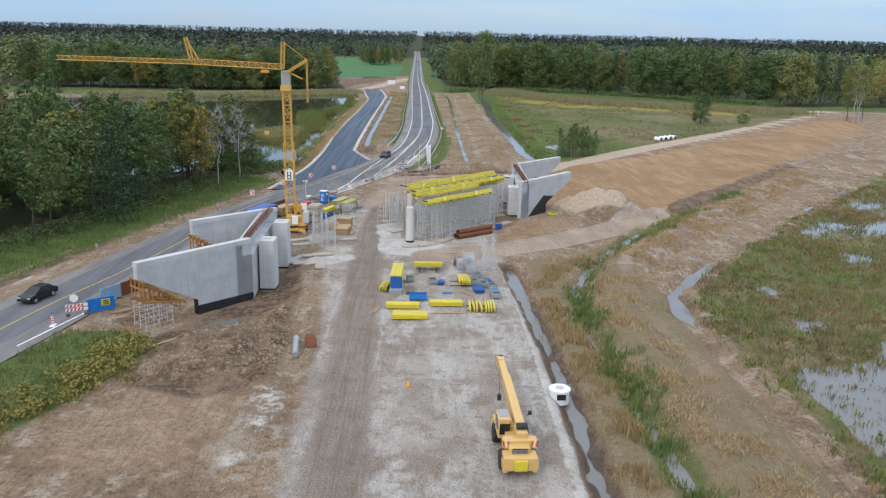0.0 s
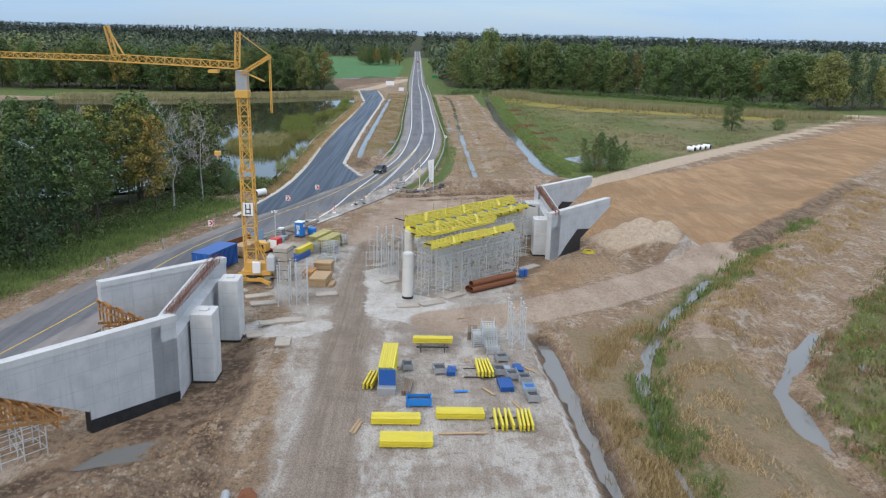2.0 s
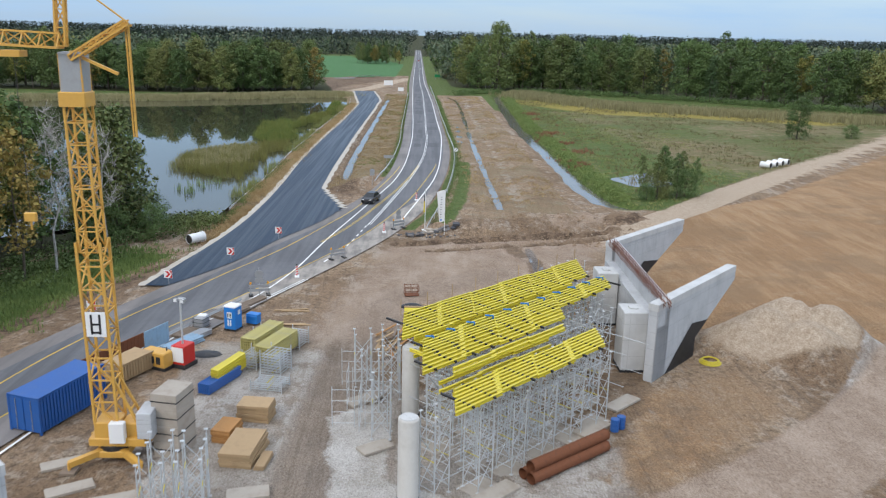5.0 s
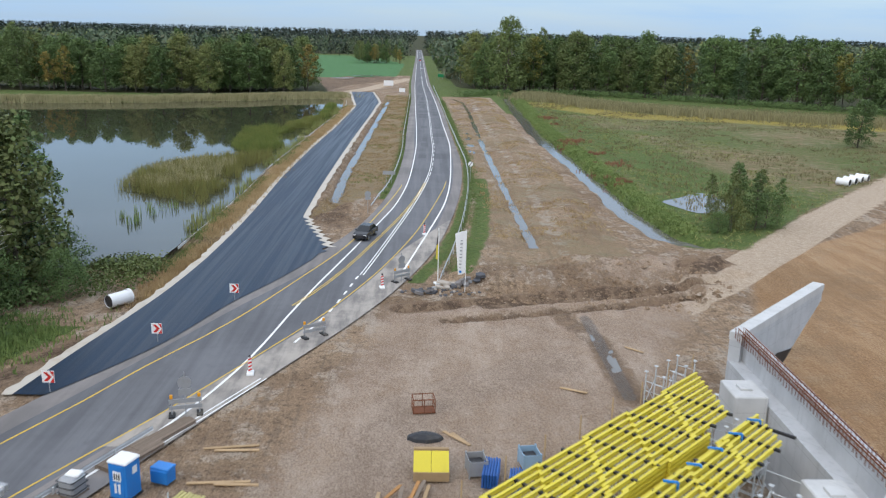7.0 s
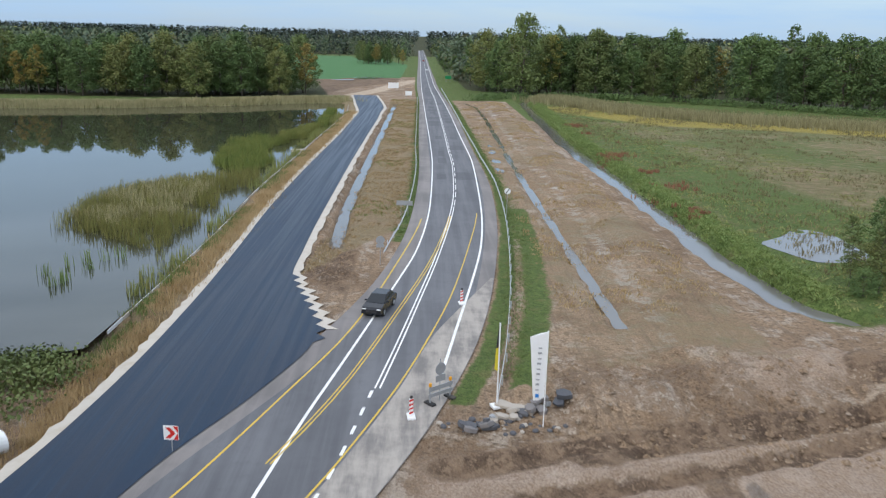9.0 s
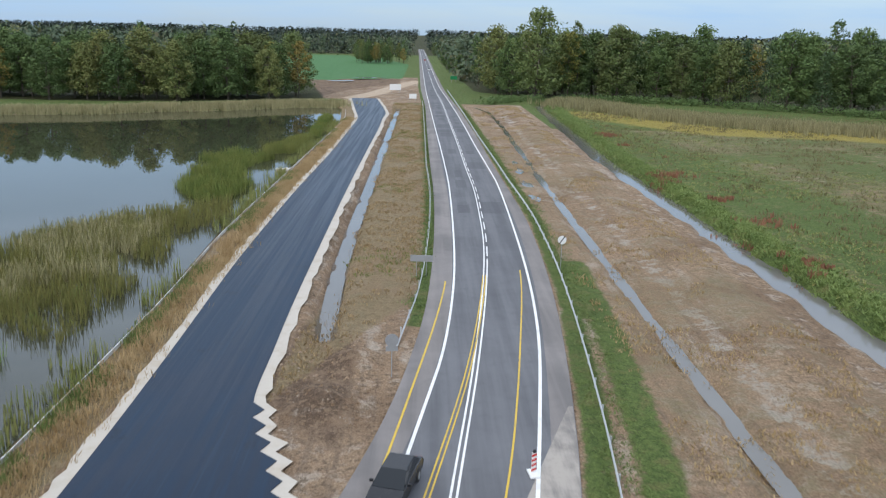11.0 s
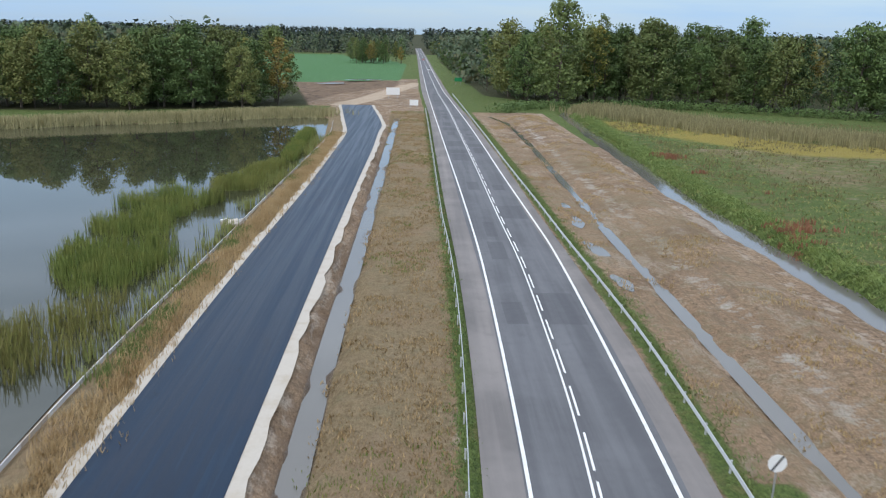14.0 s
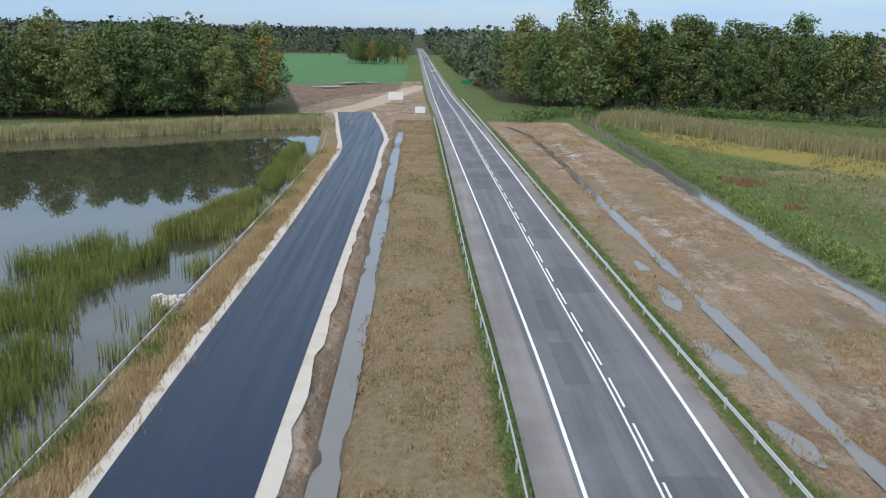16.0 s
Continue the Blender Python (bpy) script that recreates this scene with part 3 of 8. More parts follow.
YARD = [(-8, 0), (-10, 60), (-10, 75), (-12, 95), (-14, 112), (-21, 126), (-19, 142), (-9, 140), (-4, 134), (6, 130), (12, 124), (11.5, 112), (11.2, 60), (11.5, 0)]
ORANGE = [(20, 152), (33, 190), (60, 214), (120, 281), (175, 344), (165, 300), (110, 226), (64, 166), (50, 146), (41, 141), (36, 146), (27, 143)]
MUD = [(-29, 78), (-27, 66), (-19, 63), (-13.5, 66), (-12.5, 76), (-14, 84), (-14, 94), (-17, 108), (-21, 98), (-24, 85)]
GRASS_SW = [(-60, 25), (-40, 66), (-36, 78), (-30, 80), (-26.5, 76), (-26, 70), (-28.5, 63), (-38, 40)]
MEADOW = [(30.5, 207), (29.6, 260), (29, 320), (32, 440), (60, 440), (120, 415), (185, 385), (170, 350), (120, 293), (85, 255), (52, 219), (35, 197)]
FIELD = [(-62, 560), (-19, 592), (-19, 800), (-55, 1000), (-340, 1120), (-260, 700)]
MUDFIELD = [(-75, 470), (-44, 462), (-38, 500), (-20, 545), (-18, 590), (-48, 612), (-95, 600)]
STRIP_W = [(-17.6, 212), (-8.9, 232), (-7.4, 262), (-7, 300), (-7.6, 360), (-8, 440), (-18, 440), (-15.8, 330), (-15.6, 250)]


def plan_height(X, Y):
    """Height of the ground: banks, trenches, heaps and hollows."""
    n1, n2, n3 = rough_field(X, Y, 30, 3), rough_field(X, Y, 5, 7), rough_field(X, Y, 1.6, 11)
    near = (np.abs(X) < 200) & (Y < 620)
    H = np.zeros(X.shape)
    H += np.where(near, (n2 - 0.5) * 0.12, 0)
    # verges west of the road and the wood floor
    west = np.interp(Y, [p[1] for p in ROAD_W], [p[0] for p in ROAD_W])
    H -= ramp(west - X, 2.5, 9) * 0.7 * (Y < 200)
    # pond bed
    H -= ramp(inside(X, Y, POND), -2.2, 2.5) * 1.5
    for line, depth, half, lip in ((DITCH_W, 0.95, 0.55, 1.9), (DITCH_E, 0.45, 0.5, 1.3), (CANAL, 1.5, 1.0, 3.2), (SITE_DITCH, 1.15, 0.35, 1.9), (SITE_DITCH_2, 0.7, 0.5, 1.8)):
        H -= (1 - ramp(away(X, Y, line) + (n2 - 0.5) * 1.3 + (n3 - 0.5) * 0.5, half, lip)) * depth * (0.78 + 0.44 * n1)
    H -= (1 - ramp(away(X, Y, SITE_CANAL) + (n2 - 0.5) * 1.2, 0.3, 2.2)) * (0.02 + 1.25 * rough_field(X, Y, 14, 91, 2))
    # spoil bank between the ditch and the canal
    bank = np.exp(-(((X - 18.6) / 3.2) ** 2)) * ramp(Y, 196, 215) * (1 - ramp(Y, 415, 450))
    H += bank * (0.75 + 0.4 * (n2 - 0.5))
    # ridge with a path beside the wet meadow
    ridge = away(X, Y, [(27, 15), (25.2, 48), (23.2, 56), (21.6, 68), (21.6, 85), (26.5, 103), (42.5, 128), (66, 160), (90, 192), (147, 256)])
    H += (1 - ramp(ridge, 0.8, 4.2)) * 0.9
    H -= ramp(X - np.interp(Y, [p[1] for p in SITE_CANAL], [p[0] for p in SITE_CANAL]), 1, 5) * (Y < 290) * (Y > 0) * 0.5
    # hollow in front of the west abutment, with spoil heaps
    hole = inside(X, Y, [(-33, 80), (-27, 76), (-17, 80), (-14.5, 92), (-15.5, 108), (-20, 113), (-30, 100)])
    H -= ramp(hole, -1.0, 2.5) * 0.95
    heap = ramp(inside(X, Y, [(-26, 66), (-13, 66), (-13, 78), (-16, 85), (-20, 80), (-26, 76)]), -1, 3)
    H += heap * (0.5 + 1.9 * np.clip(n2 - 0.35, 0, 1) + 1.5 * np.abs(n3 - 0.5))
    # bank of dug-up soil across the end of the old verge
    dug = ramp(inside(X, Y, [(0, 181), (3, 190), (14, 194), (26, 194), (32, 189), (24, 184.5), (10, 181)]), -1, 2)
    H += dug * (2.3 * np.clip(n2 - 0.3, 0, 1) + 1.3 * np.abs(n3 - 0.5))
    for rut in ([(-4, 175.6), (1, 177.2), (9.8, 179.8), (17.4, 181.8), (26, 183.8)], [(0, 173), (8.3, 175), (15.6, 177.5), (24, 180.4)], [(4, 176.6), (11.3, 179.0), (23, 182.4), (31, 187)]):
        near_rut = away(X, Y, rut) + (n3 - 0.5) * 0.7
        H -= (1 - ramp(near_rut, 0.35, 1.1)) * 0.45
        H += (1 - ramp(np.abs(near_rut - 1.3), 0.2, 0.7)) * 0.2 * (0.4 + n2)
    for x, y, r, h in ((5.0, 182.5, 1.8, 1.1), (15.6, 186.4, 2.4, 1.1), (18.4, 188.6, 3.0, 1.6), (22.2, 190.4, 2.8, 1.5), (11.5, 185.6, 2.2, 0.9), (26.5, 190.4, 2.6, 1.3), (29.6, 190.6, 2.0, 1.1), (8.0, 188, 1.8, 0.7), (1.2, 184.6, 1.6, 1.0), (-13.6, 212, 2.2, 1.0), (-12.6, 219, 1.8, 0.9)):
        d = np.hypot(X - x, Y - y) / r
        H = np.where(d < 1.3, np.maximum(H, h * np.clip(1.2 - d, 0, 1) ** 1.1 + 0.55 * (n3 - 0.45)), H)
    # heaps of sand beside the east abutment
    for x, y, r, h in ((31.4, 139.8, 4.6, 3.0), (26.4, 142.0, 3.8, 2.4), (34.2, 142.6, 4.6, 3.5), (29.2, 143.0, 4.2, 3.0), (31.8, 144.6, 4.6, 3.3)):
        d = np.hypot(X - x, Y - y) / r
        H = np.where(d < 1.25, np.maximum(H, h * np.clip(1.25 - d, 0, 1.05) ** 1.15 + 0.2 * (n3 - 0.5)), H)
    H += (1 - ramp(away(X, Y, [(46, 143), (62, 163), (81, 190), (96, 208)]), 0.8, 3.0)) * 1.1 * (0.4 + n2)
    # raised formation of the east approach
    H += ramp(inside(X, Y, ORANGE), -0.5, 4) * 0.55 + (1 - ramp(away(X, Y, HAUL), 2.6, 6)) * 0.5 * (X > 24)
    H += ramp(inside(X, Y, MUDFIELD), -1, 5) * 0.8 * n2
    # hummocks and pools of the wet meadow
    marsh = ramp(X - np.interp(Y, [p[1] for p in SITE_CANAL], [p[0] for p in SITE_CANAL]), 2, 7) * (Y < 300) * (Y > -50) * (X < 260)
    H += marsh * ((rough_field(X, Y, 11, 61, 3) - 0.5) * 0.9 - 0.28 * ramp(np.hypot(X - 44, Y - 62), 30, 8) - 0.17)
    # the yard is rolled flat
    H = np.where(near, H + (n3 - 0.5) * 0.09, H)
    # land rises gently far off
    H += ramp(np.hypot(X, Y - 100), 1300, 4500) * (14 + 16 * rough_field(X, Y, 1500, 5, 2))
    return H



def spread(lo, hi, fine_lo, fine_hi, step, grow):
    mid = list(np.arange(fine_lo, fine_hi + step / 2, step))
    up, s = [mid[-1]], step
    while up[-1] < hi:
        s *= grow
        up.append(up[-1] + s)
    dn, s = [mid[0]], step
    while dn[-1] > lo:
        s *= grow
        dn.append(dn[-1] - s)
    return np.array(dn[:0:-1] + mid + up[1:])


gx = spread(-4800, 4800, -52, 48, 0.55, 1.09)
gy0 = spread(-900, 200, 30, 200, 0.55, 1.12)
gy0 = gy0[gy0 <= 200.0]
gy1 = spread(200, 4900, 200.8, 430, 0.85, 1.09)
gy1 = gy1[gy1 > 200.4]
gy = np.concatenate([gy0, gy1])
GX, GY = np.meshgrid(gx, gy)
GZ = plan_height(GX, GY)
nx, ny = len(gx), len(gy)


def level(x, y):
    """Height of the ground sheet at a place, or at arrays of places."""
    i = np.clip(np.searchsorted(gx, x) - 1, 0, nx - 2)
    j = np.clip(np.searchsorted(gy, y) - 1, 0, ny - 2)
    u, v = (x - gx[i]) / (gx[i + 1] - gx[i]), (y - gy[j]) / (gy[j + 1] - gy[j])
    h = (GZ[j, i] * (1 - u) + GZ[j, i + 1] * u) * (1 - v) + (GZ[j + 1, i] * (1 - u) + GZ[j + 1, i + 1] * u) * v
    return h if isinstance(h, np.ndarray) else float(h)


ground_mesh = bpy.data.meshes.new("ground")
idx = np.arange(nx * ny).reshape(ny, nx)
quads = np.stack([idx[:-1, :-1], idx[:-1, 1:], idx[1:, 1:], idx[1:, :-1]], -1).reshape(-1, 4)
ground_mesh.vertices.add(nx * ny)
ground_mesh.vertices.foreach_set("co", np.stack([GX, GY, GZ], -1).astype(np.float32).ravel())
ground_mesh.loops.add(quads.size)
ground_mesh.loops.foreach_set("vertex_index", quads.astype(np.int32).ravel())
ground_mesh.polygons.add(len(quads))
ground_mesh.polygons.foreach_set("loop_start", np.arange(0, quads.size, 4, dtype=np.int32))
ground_mesh.polygons.foreach_set("use_smooth", np.ones(len(quads), bool))
ground_mesh.materials.append(M_GROUND)
ground_mesh.update(calc_edges=True)


def soil(name, weight):
    a = ground_mesh.attributes.new(name, "FLOAT", "POINT")
    a.data.foreach_set("value", np.clip(weight, 0, 1).astype(np.float32).ravel())


def blob(ring, soft=1.5):
    return ramp(inside(GX, GY, ring), -soft, soft)


road_w = np.interp(GY, [p[1] for p in ROAD_W], [p[0] for p in ROAD_W])
road_e = np.interp(GY, [p[1] for p in ROAD_E], [p[0] for p in ROAD_E])
wild = rough_field(GX, GY, 18, 21)
wild2 = rough_field(GX, GY, 4, 31)
soil("yard", np.maximum(blob(YARD, 3.0) * 0.95, (1 - ramp(away(GX, GY, DIRT_ROAD), 2.2, 4.0)) * 0.85))
soil("track", (1 - ramp(away(GX, GY, [(-5, 20), (-6.0, 60), (-7.0, 90), (-7.8, 120), (-7, 140), (-3, 156), (8, 164)]), 1.2, 3.4)) * 0.9)
pale = np.maximum.reduce([
    (1 - ramp(np.hypot((GX + 12.8) / 1.2, (GY - 62) / 3), 1, 3)) * 0.48,
    (1 - ramp(np.hypot((GX + 13.5), (GY - 53) / 2), 0.6, 2)) * 0.46,
    (1 - ramp(away(GX, GY, [(14, 196), (15, 260), (14.5, 330), (15, 400)]), 0.5, 2.5)) * 0.45,
        blob([(-7.5, 128), (-3, 131), (-3, 120), (4, 116), (1, 108), (-6, 111)], 1.2) * 0.8,
    (1 - ramp(away(GX, GY, [(11.0, 30), (11.4, 60), (11.6, 85), (11.0, 104)]), 0.2, 1.1)) * 0.75,
    (1 - ramp(away(GX, GY, [(14.6, 40), (15.0, 62), (14.4, 80)]), 0.3, 1.0)) * 0.5,
    (1 - ramp(away(GX, GY, [(-17, 108), (-13, 106), (-10.5, 108)]), 1, 3)) * 0.7,
    (1 - ramp(away(GX, GY, [(-56, 84), (-50, 97)]), 1, 3.5)) * 0.75,
    
    blob([(112, 258), (128, 250), (168, 316), (160, 325)], 2.0) * 0.75,
])
soil("pale", pale)
soil("lane", np.maximum.reduce([
    (1 - ramp(away(GX, GY, [(2, 110), (10.7, 113.2), (19.8, 119), (28.5, 125.8), (36, 133), (42.5, 141)]), 2.6, 4.2)) * 0.95,
    (1 - ramp(away(GX, GY, [(52, 150), (42, 136), (31, 116), (27, 103.5), (25.6, 91), (26.4, 72), (27.2, 60), (27.6, 30)]), 0.5, 1.5)) * 0.62,
    blob([(-13, 140), (-8, 166), (-6, 177), (26, 182), (17, 163), (8, 150), (-2, 142)], 3) * 0.6,
    blob([(14, 186), (18, 184), (30, 190), (26, 194), (16, 192)], 1.5) * 0.55,
]))
soil("orange", np.maximum.reduce([blob(ORANGE, 2.0) * 0.95, blob([(9, 119), (14, 118), (27, 130), (25, 139), (15, 133)], 2) * 0.5, blob([(-32, 50), (-13, 50), (-12, 66), (-24, 68)], 3) * 0.42]))
soil("sand", np.maximum.reduce([
    (1 - ramp(np.hypot((GX - 30) / 1.35, GY - 142.0), 4.0, 6.0)) * 0.75,
    (1 - ramp(away(GX, GY, HAUL), 2.4, 3.6)) * (GX > 22),
    (1 - ramp(away(GX, GY, [(-33, 458), (-27, 480), (-14, 560), (-8, 578)]), 2.5, 5)),
]))
mud = np.maximum.reduce([(1 - ramp(away(GX, GY, [(-4, 175.6), (1, 177.2), (9.8, 179.8), (17.4, 181.8), (26, 183.8)]), 0.7, 1.9)) * 0.9, (1 - ramp(away(GX, GY, [(0, 173), (8.3, 175), (15.6, 177.5), (24, 180.4)]), 0.5, 1.5)) * 0.72, blob([(24, 187), (28, 186.5), (32, 191), (28, 193.5), (25, 191)], 0.8) * 0.9, (1 - ramp(away(GX, GY, [(5, 176), (7, 188), (8, 196)]), 0.4, 1.2)) * 0.5, blob(MUD, 1.5) * 0.95, blob([(0, 180), (3, 189), (12, 192), (24, 189), (30, 183), (22, 178), (10, 180)], 1.5) * 0.42 * (0.5 + wild2), blob(MUDFIELD, 3) * 0.9,
    (1 - ramp(away(GX, GY, DITCH_W), 0.8, 2.0)) * 0.62, (1 - ramp(away(GX, GY, SITE_DITCH), 0.8, 2.2)) * 0.7, blob([(-18.5, 213), (-12, 205), (-12, 222), (-17.5, 228)], 1) * 0.7,
    (1 - ramp(away(GX, GY, [(46, 142), (66, 166), (90, 196)]), 1.5, 4)) * 0.7,
    (1 - ramp(np.abs(road_w - GX - 6.5), 1.0, 3.0)) * (GY < 170) * (GY > 60) * 0.75, (1 - ramp(away(GX, GY, [(10, 174.7), (12.2, 168), (12.3, 158)]), 0.8, 2)) * 0.6])
soil("mud", mud)
soil("wet", np.maximum.reduce([(1 - ramp(away(GX, GY, DITCH_W), 0.5, 1.2)), (1 - ramp(away(GX, GY, SITE_DITCH), 0.5, 1.3)) * 0.9, blob(MUD, 2) * 0.45 * wild2, (1 - ramp(away(GX, GY, [(12.2, 174), (12.2, 158)]), 0.4, 1.0)) * 0.8]))
pond_d = inside(GX, GY, POND)
dry = np.maximum.reduce([
    (1 - ramp(np.abs(pond_d + 2.0), 1.6, 3.2)) * (GX < -24) * (GY > 170) * 0.85,
    blob(STRIP_W, 0.8) * (0.72 + 0.3 * wild),
    ((GX > 5.5) * (GX < 22) * (GY > 190) * (GY < 440)) * 0.50 * (0.3 + 1.0 * wild),
    ((GX > 14.5) * (GX < 19) * (GY < 108) * (GY > 20)) * 0.75 * (0.6 + wild * 0.6),
    ((GX > 20) * (GX < 29.5) * (GY < 104)) * 0.62 * (0.5 + wild),
    blob([(14, 100), (22, 106), (36, 122), (52, 142), (62, 154), (50, 141), (36, 127), (22, 112)], 1.5) * 0.8,
    blob(MEADOW, 2) * (0.3 + 0.5 * wild) * ramp(GX, 38, 60),
    ((GX > np.interp(GY, [p[1] for p in SITE_CANAL], [p[0] for p in SITE_CANAL]) + 3) * (GY < 290)) * 0.75,
])
soil("dry", dry)
site_e = np.interp(GY, [p[1] for p in SITE_CANAL], [p[0] for p in SITE_CANAL])
grass = np.maximum.reduce([
    ((GX < -36) & (GY > 380) & (GY < 452) & (pond_d < -0.5)) * 0.9,
    ((GX > 24) & (GY > 370) & (GY < 480)) * 0.85,
    blob(MEADOW, 1.5) * (0.95 - 0.46 * ramp(GX + (GY - 260) * 0.12, 44, 60) * (0.4 + wild * 0.9)),
    blob(GRASS_SW, 1.2) * 0.9,
    (1 - ramp(np.abs(road_e + 1.2 - GX), 0.5, 1.4)) * (GY > 184) * 0.8 + (1 - ramp(away(GX, GY, [(1.5, 186), (4.8, 205), (6.6, 225), (7.4, 245)]), 0.6, 2.0)) * 0.8,
    (1 - ramp(np.abs(road_w - 0.9 - GX), 0.4, 1.1)) * (GY > 226) * 0.8,
    ((GX > site_e + 3) * (GY < 290)) * (0.2 + 0.62 * wild),
    (1 - ramp(away(GX, GY, SITE_DITCH_2), 1.0, 3.0)) * 0.5 * (0.4 + wild),
    (1 - ramp(away(GX, GY, CANAL), 2.0, 5.0)) * (GX > 28) * 0.9,
    ((road_w - GX > 9.5) & (road_w - GX < 22) & (GY < 172)) * 0.9,
    ((GY > 440) * (GX > 0) * (GX < 60) + (GY > 600)) * 0.8,
])
soil("grass", grass)
soil("russet", blob(MEADOW, 2) * ramp(GX, 40, 60) * (0.12 + 0.4 * rough_field(GX, GY, 22, 73)) + ((GX > site_e + 3) * (GY < 290)) * (0.02 + 0.72 * rough_field(GX, GY, 16, 71)) + (1 - ramp(away(GX, GY, [(34, 236), (34, 290), (35, 330), (39, 370)]), 1, 4)) * 0.4)
soil("yellow", (1 - ramp(away(GX, GY, [(42, 412), (66, 372), (95, 366), (130, 350)]), 5, 16)) * 0.85 * (GX > 36))
soil("field", blob(FIELD, 3))
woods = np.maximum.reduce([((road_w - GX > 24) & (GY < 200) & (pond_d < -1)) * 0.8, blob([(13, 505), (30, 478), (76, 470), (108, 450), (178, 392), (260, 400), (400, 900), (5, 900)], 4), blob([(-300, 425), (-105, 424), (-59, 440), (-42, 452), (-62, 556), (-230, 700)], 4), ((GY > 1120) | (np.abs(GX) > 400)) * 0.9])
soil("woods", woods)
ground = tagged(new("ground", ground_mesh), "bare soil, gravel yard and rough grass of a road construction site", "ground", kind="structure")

# ---- water ----
solid("water", Shape().add([(x, y, -0.62) for x, y in POND], [tuple(range(len(POND)))]), M_WATER, "calm pond reflecting trees and sky", "water", kind="structure")


def channel(line, half, z, label):
    """Standing water in a trench; the banks give its outline."""
    (x0, y0), (x1, y1) = line[:2]
    far = 2.5 / math.hypot(x1 - x0, y1 - y0)
    d = dense([(x0 + (x0 - x1) * far, y0 + (y0 - y1) * far)] + line, 3)
    solid("water", Shape().ribbon(offset(d, -half), offset(d, half), z), M_MUDWATER, label, "water", kind="structure")


channel(DITCH_W, 0.75, -0.80, "narrow ditch of standing grey water")
channel(DITCH_E, 0.62, -0.32, "straight drain of grey water across bare soil")
channel(CANAL, 2.6, -1.0, "grassy canal with still water")
channel(SITE_DITCH, 0.9, -1.02, "muddy trench with shallow water")
channel(SITE_DITCH_2, 0.6, -0.6, "overgrown ditch with shallow water")
MARSH_WATER = offset(dense(SITE_CANAL, 8), -3.4) + [(255, 270), (140, 110), (100, 20), (70, 0)]
solid("water", Shape().add([(x, y, -0.80) for x, y in MARSH_WATER], [tuple(range(len(MARSH_WATER)))]), M_MUDWATER, "shallow pools of a wet meadow", "water", kind="structure")
for x, y, a, b, tw, z in ((8.0, 290, 0.8, 4.0, 4, 0.02), (8.4, 303, 0.7, 3.2, -6, 0.02), (8.6, 312, 0.5, 2, 0, 0.02), (7.9, 279, 0.7, 2.2, 5, 0.02), (40.5, 228, 5.2, 7.5, -30, 0.03), (-21, 83.5, 3.2, 1.2, 35, -0.9), (-45, 545, 6, 2.5, 20, 0.75), (-35, 575, 9, 3, 30, 0.75), (12.3, 166, 0.6, 6, 0, -0.02)):
    ring = [(math.cos(t) * a * (1 + 0.22 * math.sin(3 * t + x)), math.sin(t) * b * (1 + 0.2 * math.cos(2 * t + y))) for t in np.linspace(0, 2 * math.pi, 24, endpoint=False)]
    solid("puddle", Shape().add([(p, q, 0) for p, q in ring], [tuple(range(24))]), M_MUDWATER, "shallow puddle of rain water on bare soil", "puddle", "puddles", "structure", pose(x, y, z + (level(x, y) if z > 0 else 0), 0, 0, tw))

# ---- roads ----


def by_y(line, ys):
    return [(line_at(line, y), y) for y in ys]


YS = list(np.arange(10, 440, 2.5)) + list(np.arange(440, 1500, 25))
smooth_w, smooth_e = dense(ROAD_W, 3), dense(ROAD_E, 3)
road_left, road_right = by_y(smooth_w, YS), by_y(smooth_e, YS)
road = Shape()
road.ribbon(road_left, road_right, 0.10)
road.ribbon([(x - 0.5, y) for x, y in road_left], road_left, 0.095)
road_ob = solid("road", road, M_SHOULDER, "two-lane country road of worn grey asphalt", "road", kind="structure")
lane_ys = [y for y in YS if y > 60]
lanes = Shape().ribbon([(x + 1.5, y) for x, y in by_y(smooth_w, lane_ys)], [(x - (1.5 if y > 175 else 3.2), y) for x, y in by_y(smooth_e, lane_ys)], 0.104)
part("carriageway", lanes, M_ROAD, road_ob)


def paint(line, width, material, y0, y1, dash=0, gap=0, z=0.112, name="road_marking"):
    ys = np.arange(y0, y1, 2.0 if y1 < 700 else 3.0)
    sh = Shape()
    d = dense(line, 3)
    if dash:
        for s in np.arange(y0, y1, dash + gap):
            yy = np.linspace(s, s + dash, 3)
            c = [(line_at(d, y), y) for y in yy]
            sh.ribbon(offset(c, -width / 2), offset(c, width / 2), z)
    else:
        c = [(line_at(d, y), y) for y in list(ys) + [y1]]
        sh.ribbon(offset(c, -width / 2), offset(c, width / 2), z)
    part(name, sh, material, road_ob)


paint(LINE_W, 0.2, M_WHITE, 86, 1480)
paint(LINE_E, 0.22, M_WHITE, 188, 1480, z=0.116)
paint([(x - 0.1, y) for x, y in LINE_C], 0.13, M_WHITE, 186, 1480)
paint([(x + 0.22, y) for x, y in LINE_C], 0.13, M_WHITE, 186, 246)
paint([(x + 0.22, y) for x, y in LINE_C], 0.13, M_WHITE, 247, 600, 4.0, 2.0)
paint([(x - 0.2, y) for x, y in LINE_C], 0.2, M_WHITE, 167, 186, 1.1, 1.4, z=0.116)
YEL_W = [(-44.2, 70), (-42.4, 78.5), (-40.7, 87.5), (-38.1, 97.5), (-35.3, 111.5), (-31.5, 135), (-28.3, 146.3), (-26.7, 150.6), (-24.6, 155.5), (-22.4, 161.7), (-19.7, 168), (-17.9, 172.8), (-14.5, 184.5), (-11.2, 197), (-8.3, 216), (-6.2, 233), (-5.1, 248)]
paint(YEL_W, 0.14, M_YELLOW_LINE, 70, 238, z=0.116)
